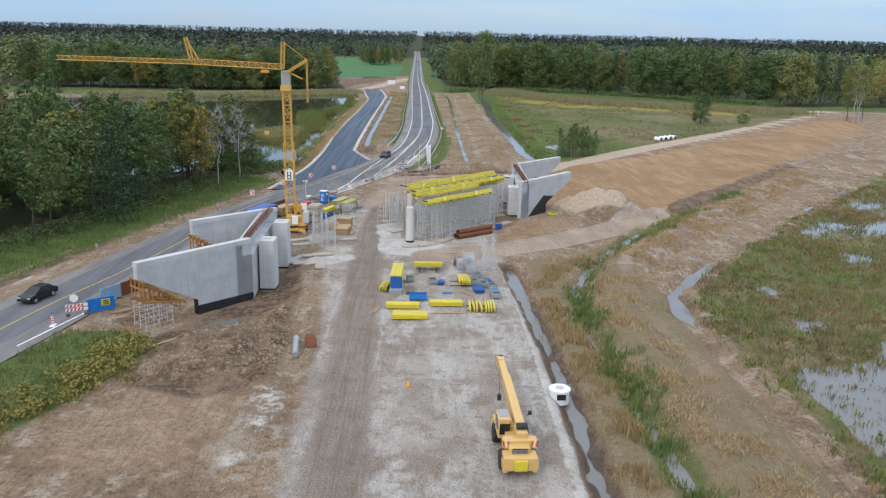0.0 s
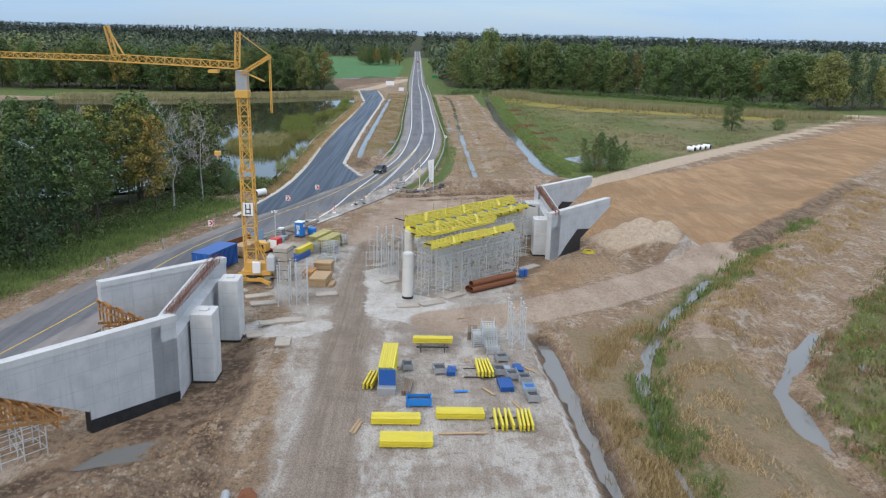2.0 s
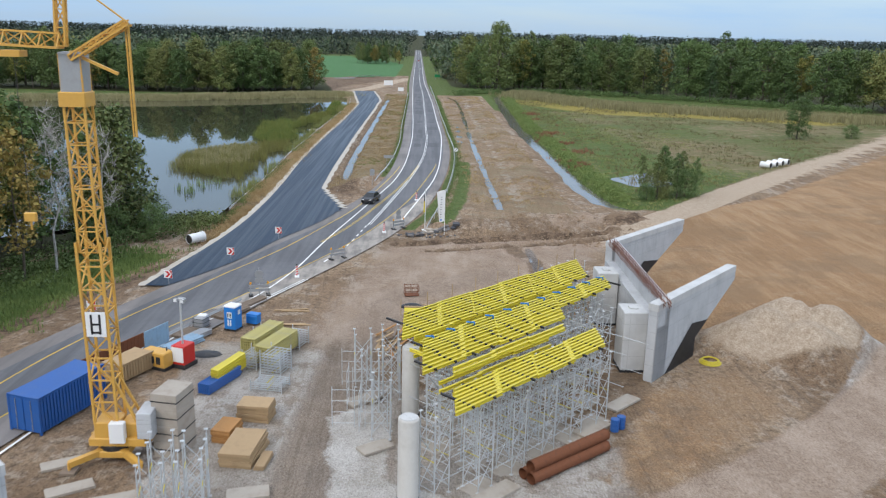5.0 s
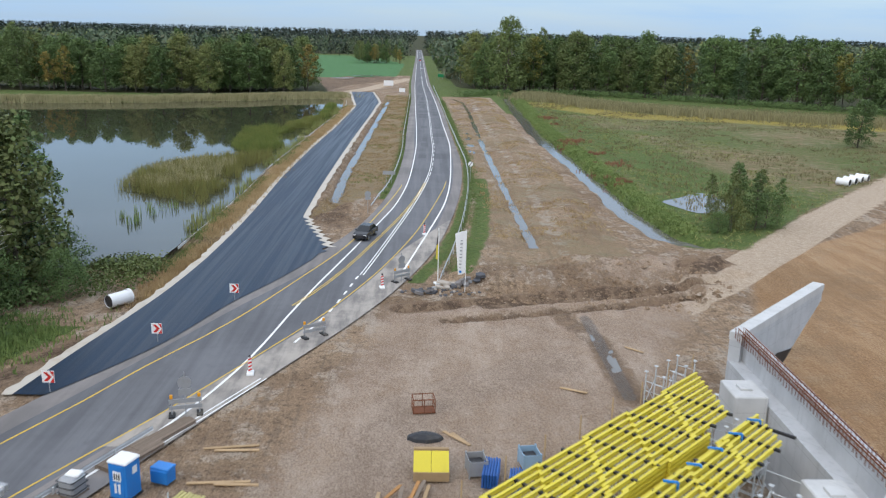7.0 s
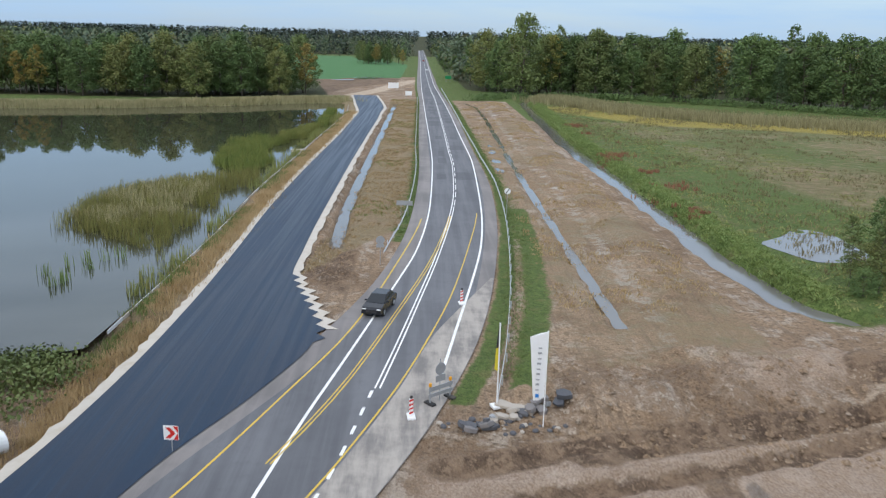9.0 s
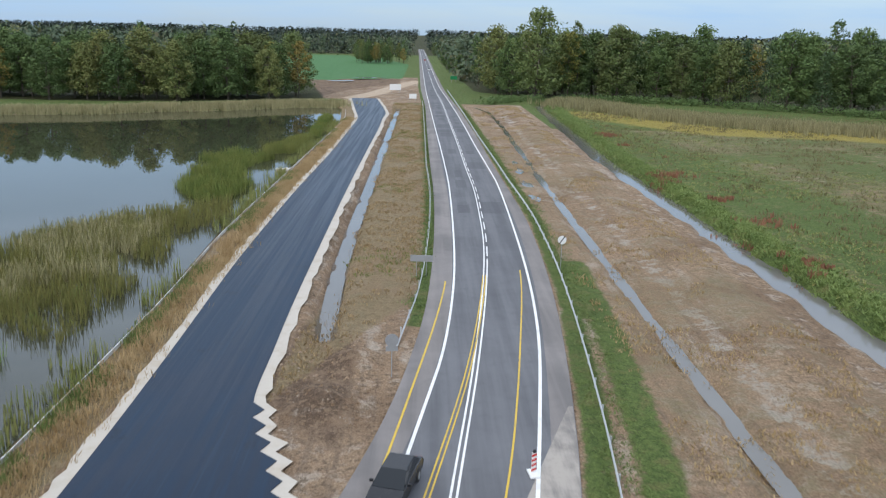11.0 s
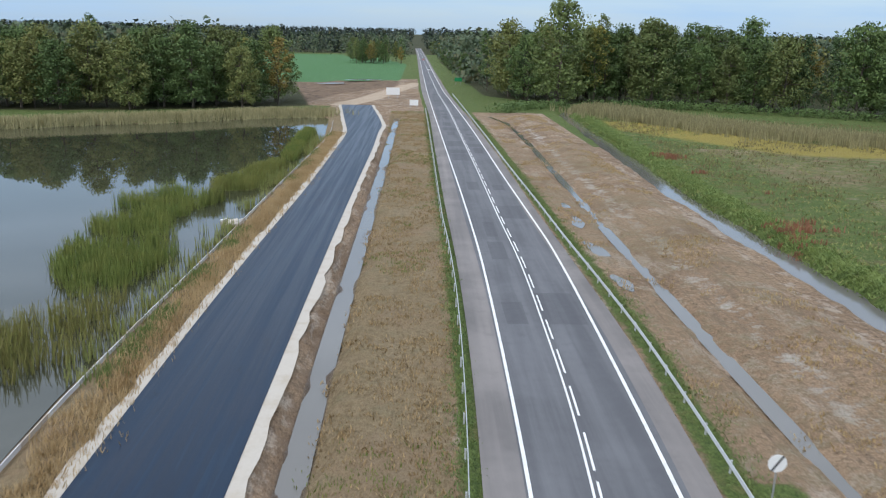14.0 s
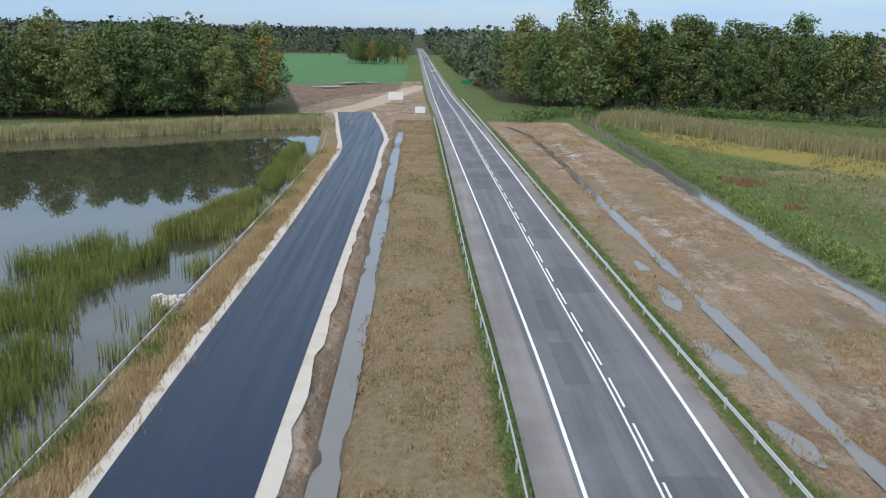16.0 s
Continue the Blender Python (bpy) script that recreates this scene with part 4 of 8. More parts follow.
YEL_C = [(-14, 175.4), (-12.4, 180.3), (-10.4, 187.8), (-7.8, 200.7), (-4.9, 216.5), (-2.9, 231.6), (-1.8, 243.2), (-1.1, 258)]
for s in (-0.13, 0.13):
    paint([(x + s, y) for x, y in YEL_C], 0.1, M_YELLOW_LINE, 176, 240, z=0.116)
paint([(-31, 121), (-25, 141), (-19, 154), (-15.6, 162), (-11.2, 172.8), (-10, 176.4), (-7.2, 186), (-5, 195.5), (-2.8, 207), (0.2, 229), (1.4, 240), (2.6, 258)], 0.12, M_YELLOW_LINE, 122, 242, z=0.120)
for d in (-0.2, 0.2):
    paint([(-18.6 + d, 148.5), (-13.4 + d, 160)], 0.12, M_WHITE, 149, 160, z=0.120)
paint([(-38.6, 74), (-33.9, 92)], 0.2, M_WHITE, 74, 92, z=0.116)
# repair patches
random.seed(4)
patches = Shape()
for y in np.arange(268, 520, 9.0):
    for side in (-1, 1):
        if random.random() < 0.6:
            c = line_at(LINE_C, y) + side * 1.85 + random.uniform(-0.15, 0.15)
            w, l = random.choice((1.2, 1.6, 3.1)), random.uniform(2.5, 8)
            patches.add([(c - w / 2, y, 0.108), (c + w / 2, y, 0.108), (c + w / 2 + 0.05, y + l, 0.108), (c - w / 2, y + l, 0.108)], [(0, 1, 2, 3)])
part("repair_patch", patches, M_PATCH, road_ob)

# dust dragged over the shoulder from the yard
dust_ys = list(np.arange(150, 213, 2.0))
dust_w = dense([(-20.9, 150), (-15.4, 162), (-11.0, 172.8), (-7.0, 186), (-4.8, 195.5), (-2.2, 203), (1.3, 212.5)], 2)
dust = Shape().ribbon([(line_at(dust_w, y), y) for y in dust_ys], [(line_at(smooth_e, y) - 0.05, y) for y in dust_ys], 0.108)
part("dusty_shoulder", dust, M_DUST, road_ob, "shoulder under a film of pale dust")

NYS = list(np.arange(156.8, 194, 1.0)) + list(np.arange(194.0, 214.0, 1.0)) + list(np.arange(214, 457, 2.0))
nw, ne = dense(NEW_W, 2), dense(NEW_E, 2)
new_left = [(line_at(nw, y), y) for y in NYS]
new_right = [(line_at(ne, y) + (0.75 * (int(y) % 2) if 194 < y < 213 else 0), y) for y in NYS]
new_road = Shape().ribbon(new_left, new_right, 0.16)
new_ob = solid("road", new_road, M_NEW, "freshly laid dark asphalt lane without markings", "road", kind="structure")
random.seed(8)
sand = Shape()
sand.ribbon([(x - 0.65 - 0.35 * random.random(), y) for x, y in new_left], new_left, 0.13)
part("sand_edge", sand, M_SAND, new_ob, "pale sand shoulder")
sand = Shape()
far_right = [(x, y) for x, y in new_right if y > 196]
sand.ribbon(far_right, [(x + 0.6 + 0.45 * random.random(), y) for x, y in far_right], 0.13)
part("sand_edge", sand, M_SAND, new_ob, "pale sand shoulder")

# ---- bridge abutments ----


def local(parent, sh):
    o = parent.matrix_basis.translation
    sh.v = [(x - o.x, y - o.y, z - o.z) for x, y, z in sh.v]
    return sh


def build_abutment(name, corner, other, tip1, tip2, low, floor_tip, z0, z1, face_dir, label):
    ob = thing(name, corner[0], corner[1], z0, 0, label, "bridge abutment", "bridge abutments")
    cx, cy = corner
    ox, oy = other
    t = 0.9 * face_dir
    # breast wall with a bearing shelf
    d1 = Vector((tip1[0] - cx, tip1[1] - cy))
    d2 = Vector((tip2[0] - ox, tip2[1] - oy))

    def wall(a, b, h0, h1):
        """A length of wall between depths a and b, its ends cut along the wings."""
        q = [(cx + t * a, cy + d1.y / d1.x * t * a), (cx + t * b, cy + d1.y / d1.x * t * b), (ox + t * b, oy + d2.y / d2.x * t * b), (ox + t * a, oy + d2.y / d2.x * t * a)]
        return local(ob, Shape().prism(q, h0, h1))

    part("breast_wall", wall(0, 1.6, z0, z1 - 1.9), M_CONC, ob)
    part("back_wall", wall(1.0, 1.6, z1 - 1.9, z1 - 0.15), M_CONC, ob)
    for (ax, ay), (tx, ty), inner in ((corner, tip1, 1), (other, tip2, -1)):
        d = Vector((tx - ax, ty - ay, 0))
        L = d.length
        d.normalize()
        s = Vector((-d.y, d.x, 0)) * inner * 0.75 * face_dir
        p = lambda a, z: Vector((ax, ay, z)) + d * a
        face = [p(0, z0), p(low, z0), p(low, z0 + 2.0), p(L, floor_tip), p(L, z1), p(0, z1)]
        part("wing_wall", local(ob, Shape().slab(face, s)), M_CONC, ob)
        e = -s.normalized() * 0.03
        cap = [p(-0.05, z1 - 0.5), p(L + 0.03, z1 - 0.5), p(L + 0.03, z1 + 0.03), p(-0.05, z1 + 0.03)]
        part("coping", local(ob, Shape().slab([q + e for q in cap], s * 1.12)), M_CONC_L, ob)
        if face_dir < 0:
            coat = [p(0.0, z0), p(low, z0), p(low, z0 + 1.35), p(0.0, z0 + 1.15)]
            part("bitumen_strip", local(ob, Shape().slab([q + e for q in coat], e * 0.4)), M_BLACK, ob, "black waterproof coating")
            side = [p(low - 0.02, z0), p(low - 0.02, z0 + 2.2), p(low - 0.02, z0 + 2.2) + s, p(low - 0.02, z0) + s]
            part("bitumen_strip", local(ob, Shape().slab(side, d * 0.05)), M_BLACK, ob, "black waterproof coating")
        else:
            e2 = lambda k: z0 + 2.0 + (floor_tip - z0 - 2.0) * k
            coat = [p(0.22 * low, z0), p(low, z0), p(low, z0 + 2.0), p(low + (L - low) * 0.3, e2(0.3)), p(0.88 * low, z0 + 3.5), p(0.52 * low, z0 + 1.7)]
            part("bitumen_strip", local(ob, Shape().slab([q + e for q in coat], e * 0.4)), M_BLACK, ob, "black waterproof coating")
            coat2 = [q + s - e for q in coat]
            part("bitumen_strip", local(ob, Shape().slab(coat2, -e * 0.4)), M_BLACK, ob, "black waterproof coating")
    # starter bars along the breast wall
    random.seed(5)
    bar_mesh = Shape().bar((0, 0, 0), (0.03, 0, 0.72), 0.035, 0.035).mesh("starter_bar", M_RUST)
    for k in np.linspace(0.02, 0.98, 55):
        for off in (0.55, 1.05):
            b = new("starter_bar", bar_mesh)
            b.parent = ob
            b.matrix_basis = pose(t * off, (oy - cy) * k, z1 - z0 - 0.25 - random.uniform(0, 0.12), 0, random.uniform(-4, 4), random.uniform(0, 360))
    for off in (0.55, 1.05):
        for h in (-0.05, 0.2):
            part("tie_bar", local(ob, Shape().bar((cx + t * off, cy, z1 + h), (ox + t * off, oy, z1 + h), 0.05, 0.05)), M_RUST, ob, "rusty reinforcement bar")
    return ob


west = build_abutment("bridge_abutment", (-19.8, 92.6), (-20.4, 110.5), (-29.3, 81.4), (-29.5, 101.6), 7.6, 4.6, -1.25, 6.4, -1, "west bridge abutment of grey concrete with flaring wing walls")
east = build_abutment("bridge_abutment", (16.8, 134.4), (17.1, 154.2), (27.0, 146.0), (27.6, 165.4), 7.6, 5.0, -0.35, 6.3, 1, "east bridge abutment of grey concrete with black coating")

# bearing blocks in front of the breast walls
for ax, ay, sx, sy, z0, z1, par in ((-18.75, 97.2, 1.9, 2.4, -1.25, 5.3, west), (-18.75, 106.9, 1.9, 2.4, -1.25, 5.3, west), (15.75, 137.6, 1.9, 2.4, -0.3, 5.0, east), (15.95, 148.5, 1.9, 2.4, -0.3, 5.0, east)):
    blk = Shape().box(ax, ay, z0, sx, sy, z1 - z0, 0, 0.06)
    b = part("bearing_block", local(par, blk), M_CONC_L, par)
    part("bearing", local(par, Shape().box(ax, ay, z1, 0.7, 0.7, 0.14, 0, 0.02)), M_CONC_L, b)
    part("bitumen_band", local(par, Shape().box(ax, ay, z0, sx + 0.05, sy + 0.05, 0.5)), M_BLACK, b)
# footing of the west abutment
d = Vector((-9.5, -11.2, 0)).normalized()
n = Vector((-d.y, d.x, 0))
foot = [Vector((-19.4, 92.6, -1.3)), Vector((-19.4, 92.6, -1.3)) + d * 8.2, Vector((-19.4, 92.6, -1.3)) + d * 8.2 + n * 0.9, Vector((-18.6, 91.9, -1.3))]
part("footing", local(west, Shape().slab(foot, (0, 0, 0.28))), M_CONC_L, west)

# formwork of timber under the cantilevered wings of the west abutment


def wing_formwork(tx, ty, dx, dy, sign):
    """Raking timber props and a stair of joists that carry the wing's soffit."""
    ob = thing("wing_formwork", tx, ty, -1.0, 0, "orange timber soffit formwork on steel props", "formwork", "wing formwork")
    L = math.hypot(dx, dy)
    d = Vector((dx / L, dy / L, 0))
    n = Vector((-d.y, d.x, 0)) * sign
    for k in range(5):
        a = 0.25 + k * 1.05
        top = 5.45 - k * 0.72
        for w in (-0.5, 0.25, 1.0, 1.7):
            q = d * a + n * w
            part("stud", Shape().bar((q.x, q.y, top - 2.0 + k * 0.3), (q.x, q.y, top), 0.12, 0.12), M_WOOD_O, ob)
        q0, q1 = d * a - n * 0.8, d * a + n * 2.0
        part("joist", Shape().bar((q0.x, q0.y, top), (q1.x, q1.y, top), 0.12, 0.2), M_WOOD_O, ob)
        part("joist", Shape().bar((q0.x, q0.y, top - 0.9), (q1.x, q1.y, top - 0.9), 0.1, 0.16), M_WOOD_O, ob)
    for w in (-0.5, 0.6, 1.7):
        p0, p1 = n * w, d * 5.2 + n * w
        part("bearer", Shape().bar((p0.x, p0.y, 3.2), (p1.x, p1.y, 2.2), 0.12, 0.22), M_WOOD_O, ob)
        part("waler", Shape().bar((p0.x, p0.y, 5.35), (p1.x, p1.y, 2.0), 0.1, 0.16), M_WOOD_O, ob)
    for i in range(3):
        for j in range(3):
            q = d * (0.3 + i * 1.6) + n * (-0.5 + j * 1.1)
            part("prop", Shape().tube((q.x, q.y, -0.3), (q.x, q.y, 3.0 - i * 0.3), 0.045, 6), M_STEEL, ob, "galvanised steel prop")
            for z in (0.5, 1.5, 2.4):
                if j < 2:
                    q2 = q + n * 1.1
                    part("ledger", Shape().tube((q.x, q.y, z), (q2.x, q2.y, z + (0.6 if i % 2 else 0)), 0.028, 5), M_STEEL, ob, "galvanised steel tube")
                if i < 2:
                    q2 = q + d * 1.6
                    part("ledger", Shape().tube((q.x, q.y, z), (q2.x, q2.y, z), 0.028, 5), M_STEEL, ob, "galvanised steel tube")
    return ob


wing_formwork(-29.3, 81.4, 9.5, 11.2, 1)
wing_formwork(-29.5, 101.6, 9.1, 8.9, -1)

# ---- round piers ----
for x, y, h in ((-1.7, 117.6, 5.3), (-1.75, 128.4, 5.2)):
    pier = thing("bridge_pier", x, y, -0.1, 0, "round pale concrete pier column wrapped in film", "bridge pier", "bridge piers")
    part("column", Shape().turned([(0.58, 0), (0.60, 0.05), (0.60, h - 0.08), (0.56, h)], n=28), M_PIER, pier, smooth=False)
    part("base_band", Shape().turned([(0.63, 0), (0.63, 0.3), (0.6, 0.36)], n=28), M_BLACK, pier, "black coated foot")
    part("cap", Shape().turned([(0.5, h), (0.5, h + 0.05), (0.15, h + 0.09)], n=24), M_CONC_L, pier)

# ---- shoring towers ----


def shoring_tower(h, label):
    """Four legs with ladder frames, cross braces, jacks and head forks."""
    ob = thing("shoring_tower", 0, 0, 0, 0, label, "shoring tower", "shoring towers under the deck")
    a = 0.6
    for sx in (-a, a):
        for sy in (-a, a):
            leg = part("leg", Shape().tube((sx, sy, 0.25), (sx, sy, h - 0.25), 0.045, 6), M_STEEL, ob)
            part("base_jack", Shape().tube((sx, sy, 0.02), (sx, sy, 0.3), 0.025, 5).box(sx, sy, 0, 0.2, 0.2, 0.025), M_STEEL, leg)
            part("head_fork", Shape().tube((sx, sy, h - 0.3), (sx, sy, h), 0.025, 5).box(sx, sy, h - 0.03, 0.22, 0.2, 0.03), M_STEEL, leg)
    for sx in (-a, a):
        for i, z in enumerate(np.arange(0.45, h - 0.3, 0.62)):
            part("rung", Shape().tube((sx, -a, z), (sx, a, z), 0.024, 5, cap=False), M_YELLOW if i % 5 == 3 else M_STEEL, ob)
    for sy in (-a, a):
        z, s = 0.4, 1
        while z + 1.5 < h:
            part("brace", Shape().tube((-a * s, sy, z), (a * s, sy, z + 1.5), 0.024, 5, cap=False), M_STEEL, ob)
            part("brace", Shape().tube((a * s, sy, z), (-a * s, sy, z + 1.5), 0.024, 5, cap=False), M_STEEL, ob)
            z, s = z + 1.5, -s
    return ob


SLOPE = 1.0
U = Vector((1, SLOPE, 0)).normalized()
tower = shoring_tower(5.15, "galvanised steel shoring tower with braces")
tower.matrix_basis = pose(-0.2, 118.6, 0, 0, 0, 45)
random.seed(12)
spots = []
for c in (116.9, 119.8, 124.0, 127.4, 131.2, 134.2):
    for x in np.arange(0.2, 14.2, 2.15):
        if c < 121 and x > 11:
            continue
        if c < 120 and x < 1:
            continue
        spots.append((x, x * SLOPE + c, 45))
for x, y, a in spots:
    solid("ground_slab", Shape().box(0, 0, 0, 2.1, 1.7, 0.12, 0, 0.02), M_SLAB, "dusty concrete slab under a shoring tower", "slab", "slabs under the shoring", at=pose(x + random.uniform(-0.15, 0.15), y + random.uniform(-0.15, 0.15), -0.1, 0, 0, a + random.uniform(-4, 4)))
    copy_thing(tower, pose(x, y, 0.02, 0, 0, a))
low_tower = shoring_tower(4.2, "free-standing galvanised scaffold tower")
low_tower.matrix_basis = pose(-4.6, 129.5, 0, 0, 0, 5)
for x, y, a, s in ((-3.2, 131.4, 5, 1), (-5.4, 133.6, 8, 1), (-3.6, 125.4, 0, 1), (-3.4, 134.6, 4, 1), (8.9, 104.6, 3, 1), (9.0, 102.9, 3, 1), (-15.0, 114.6, 12, 1), (-13.1, 115.0, 12, 1), (-13.4, 117.2, 12, 1), (-15.2, 117.0, 12, 1), (12.4, 152.6, 45, 1), (14.3, 154.4, 45, 1)):
    copy_thing(low_tower, pose(x, y, 0.02, 0, 0, a))

# ---- deck formwork of yellow beams ----


def i_beam(L, w=0.10, h=0.20):
    """A timber I-beam with flanges, along x."""
    t, q = 0.045, 0.018
    ring = [(-w / 2, 0), (w / 2, 0), (w / 2, t), (q, t + 0.015), (q, h - t - 0.015), (w / 2, h - t), (w / 2, h), (-w / 2, h), (-w / 2, h - t), (-q, h - t - 0.015), (-q, t + 0.015), (-w / 2, t)]
    sh = Shape()
    n = len(ring)
    pts = [(x, p, z) for x in (-L / 2, L / 2) for p, z in ring]
    sh.add(pts, [tuple(range(n - 1, -1, -1)), tuple(range(n, 2 * n))] + [(i, (i + 1) % n, n + (i + 1) % n, n + i) for i in range(n)])
    return sh


beams = {}


def lay_beam(L, m, label, group):
    """One beam, its mesh shared by all of its length."""
    if L not in beams:
        beams[L] = i_beam(L, 0.14, 0.22).mesh("formwork_beam", M_YELLOW)
    ob = new("formwork_beam", beams[L])
    ob.matrix_basis = m
    return tagged(ob, label, "formwork beam", group)


random.seed(21)
ANG = math.degrees(math.atan2(U.y, U.x))


def deck(c0, c1, x0, x1, z, rows, length=3.9, label="yellow timber formwork beam laid on the shoring"):
    """Rows of overlapping beams along the span, between the plan lines y = x + c."""
    for i in range(rows):
        c = c0 + (c1 - c0) * i / max(1, rows - 1)
        x, k = x0, 0
        step = length * U.x * 0.93
        while x + step * 0.6 < x1:
            xm = x + length * U.x / 2
            q = Vector((-U.y, U.x, 0)) * (0.15 * (k % 2) - 0.07)
            lay_beam(length, pose(xm + q.x, xm * SLOPE + c + q.y, z + random.uniform(-0.01, 0.02), 0, 0, ANG + random.uniform(-0.12, 0.12)), label, "deck formwork beams")
            x, k = x + step, k + 1
    if rows > 3:
        x = x0 + 0.2
        while x < x1 - 0.3:
            L = abs(c1 - c0) * U.x + 0.5
            solid("cross_bar", Shape().bar((-L / 2, 0, 0.1), (L / 2, 0, 0.1), 0.12, 0.14), M_DARK, "dark steel cross bar between the formwork beams", "cross bar", "deck cross bars", at=pose(x, x * SLOPE + (c0 + c1) / 2, z, 0, 0, ANG + 90))
            x += length * U.x * 0.93 / 2


DECK_Z = 5.75
deck(130.4, 135.2, -2.4, 12.6, DECK_Z, 9)
deck(125.9, 128.6, -1.0, 15.4, DECK_Z, 6)
deck(123.2, 125.2, -1.0, 8.4, DECK_Z, 4)
deck(116.0, 118.9, 0.8, 11.4, DECK_Z, 7)
deck(120.2, 120.9, 0.8, 8.6, DECK_Z + 0.5, 2)


def trough(c, x0, x1, z0, z1, label):
    """A yellow side panel of stacked beams that forms the flank of a girder."""
    z = z0
    while z < z1:
        deck(c, c, x0, x1, z, 1, label=label)
        z += 0.24


trough(130.0, -1.6, 12.6, 4.7, 5.7, "yellow formwork beam stacked on edge at a girder flank")
trough(129.0, -1.2, 14.4, 5.0, 5.7, "yellow formwork beam stacked on edge at a girder flank")
trough(119.4, 0.8, 8.6, 5.0, 5.7, "yellow formwork beam stacked on edge at a girder flank")
deck(129.2, 129.8, -1.6, 13.0, 4.6, 2)
deck(119.6, 120.2, 0.8, 9.0, 4.9, 2)
deck(121.4, 122.6, 0.0, 7.0, 4.9, 2)
# cross bearers below the beams
for x in np.arange(-0.6, 14.0, 2.15):
    for ca, cb in ((123.2, 128.8), (130.3, 135.4), (115.8, 119.2)):
        if (ca < 120 and (x < 1.2 or x > 10)) or (ca > 130 and x > 11.5):
            continue
        c = (ca + cb) / 2 + (1.3 if 120 < ca < 125 and x > 8 else 0)
        lay_beam(2.0 if ca < 120 or (ca < 125 and x > 8) else 3.4, pose(x, x * SLOPE + c, 5.5, 0, 0, ANG + 90), "yellow timber bearer across the shoring heads", "deck bearers")
# long ledger tubes that tie the towers together
for c in (116.9, 119.8, 124.0, 127.4, 131.2, 134.2):
    xa, xb = (0.6, 10.6) if c < 121 else (-0.4, 13.8)
    for z in (1.1, 2.3, 3.5, 4.7):
        for off in (-0.6, 0.6):
            n = Vector((-U.y, U.x, 0)) * off
            L = (xb - xa) / U.x
            solid("ledger_tube", Shape().tube((-L / 2, 0, 0), (L / 2, 0, 0), 0.026, 5), M_STEEL, "long galvanised tube tying shoring towers together", "scaffold tube", "ledger tubes", at=pose((xa + xb) / 2 + n.x, (xa + xb) / 2 * SLOPE + c + n.y, z, 0, 0, ANG))
for x in np.arange(0.2, 14.2, 2.15):
    for z in (1.7, 4.1):
        ca, cb = (116.4, 134.8) if x < 11 else (123.5, 134.8)
        L = (cb - ca) * U.x
        solid("ledger_tube", Shape().tube((-L / 2, 0, 0), (L / 2, 0, 0), 0.026, 5), M_STEEL, "galvanised tube across the rows of shoring towers", "scaffold tube", "ledger tubes", at=pose(x, x * SLOPE + (ca + cb) / 2, z, 0, 0, ANG + 90))

# ---- tower crane (self-erecting, bottom slewing) ----


def lattice(p, q, w, h, bay, r, up=(0, 0, 1), tri=False):
    """A lattice boom from p to q: chords and zig-zag bracing, one mesh per function."""
    p, q = Vector(p), Vector(q)
    d = (q - p).normalized()
    s = d.cross(Vector(up))
    s = s.normalized() if s.length > 1e-3 else Vector((1, 0, 0))
    t = s.cross(d)
    L = (q - p).length
    cor = [(-w / 2, 0), (w / 2, 0), (0, h)] if tri else [(-w / 2, -h / 2), (w / 2, -h / 2), (w / 2, h / 2), (-w / 2, h / 2)]
    chords = [Shape().bar(p + s * a + t * b, q + s * a + t * b, r * 2, r * 2) for a, b in cor]
    lace = Shape()
    n = max(2, int(L / bay))
    for k in range(n):
        a, b = p + d * (L * k / n), p + d * (L * (k + 1) / n)
        for i in range(len(cor)):
            c0, c1 = cor[i], cor[(i + 1) % len(cor)]
            if k % 2:
                c0, c1 = c1, c0
            lace.bar(a + s * c0[0] + t * c0[1], b + s * c1[0] + t * c1[1], r * 1.2, r * 1.2)
            lace.bar(a + s * c0[0] + t * c0[1], a + s * c1[0] + t * c1[1], r * 1.2, r * 1.2)
    return chords, lace


crane = thing("tower_crane", -19.7, 122.2, 0, 0, "yellow self-erecting tower crane with lattice mast and jib", "crane")


def boom(name, p, q, w, h, bay, r, **kw):
    chords, lace = lattice(p, q, w, h, bay, r, **kw)
    ob = part(name, lace, M_CRANE, crane)
    for c in chords:
        part("chord", c, M_CRANE, ob)
    return ob


boom("mast_lower", (-0.2, 0, 2.6), (-0.35, 0, 13.8), 1.35, 1.35, 1.25, 0.07, up=(0, 1, 0))
boom("mast_upper", (-0.35, 0, 13.2), (-0.5, 0, 24.2), 1.1, 1.1, 1.15, 0.06, up=(0, 1, 0))
boom("jib", (-0.9, -0.6, 24.5), (-14.4, -0.6, 25.0), 0.95, 0.75, 0.95, 0.05, tri=True)
boom("jib", (-14.4, -0.6, 25.0), (-33.2, -0.6, 25.2), 0.8, 0.6, 0.85, 0.042, tri=True)
boom("apex_frame", (-0.9, -0.4, 24.6), (-0.7, -0.4, 28.4), 0.5, 0.3, 0.8, 0.05, up=(0, 1, 0))
boom("jib_strut", (-13.9, -0.6, 25.5), (-14.6, -0.6, 28.7), 0.5, 0.25, 0.9, 0.045, up=(0, 1, 0))
boom("tail_strut", (-0.4, -0.4, 24.0), (2.7, -0.4, 25.9), 0.7, 0.3, 0.7, 0.05)
part("strut_brace", Shape().bar((-0.5, -0.4, 24.3), (2.0, -0.4, 23.2), 0.16, 0.16).bar((2.6, -0.4, 25.9), (1.3, -0.4, 24.9), 0.12, 0.12), M_CRANE, crane)
part("jib_strut_leg", Shape().bar((-12.9, -0.6, 25.6), (-14.6, -0.6, 28.7), 0.14, 0.14), M_CRANE, crane)
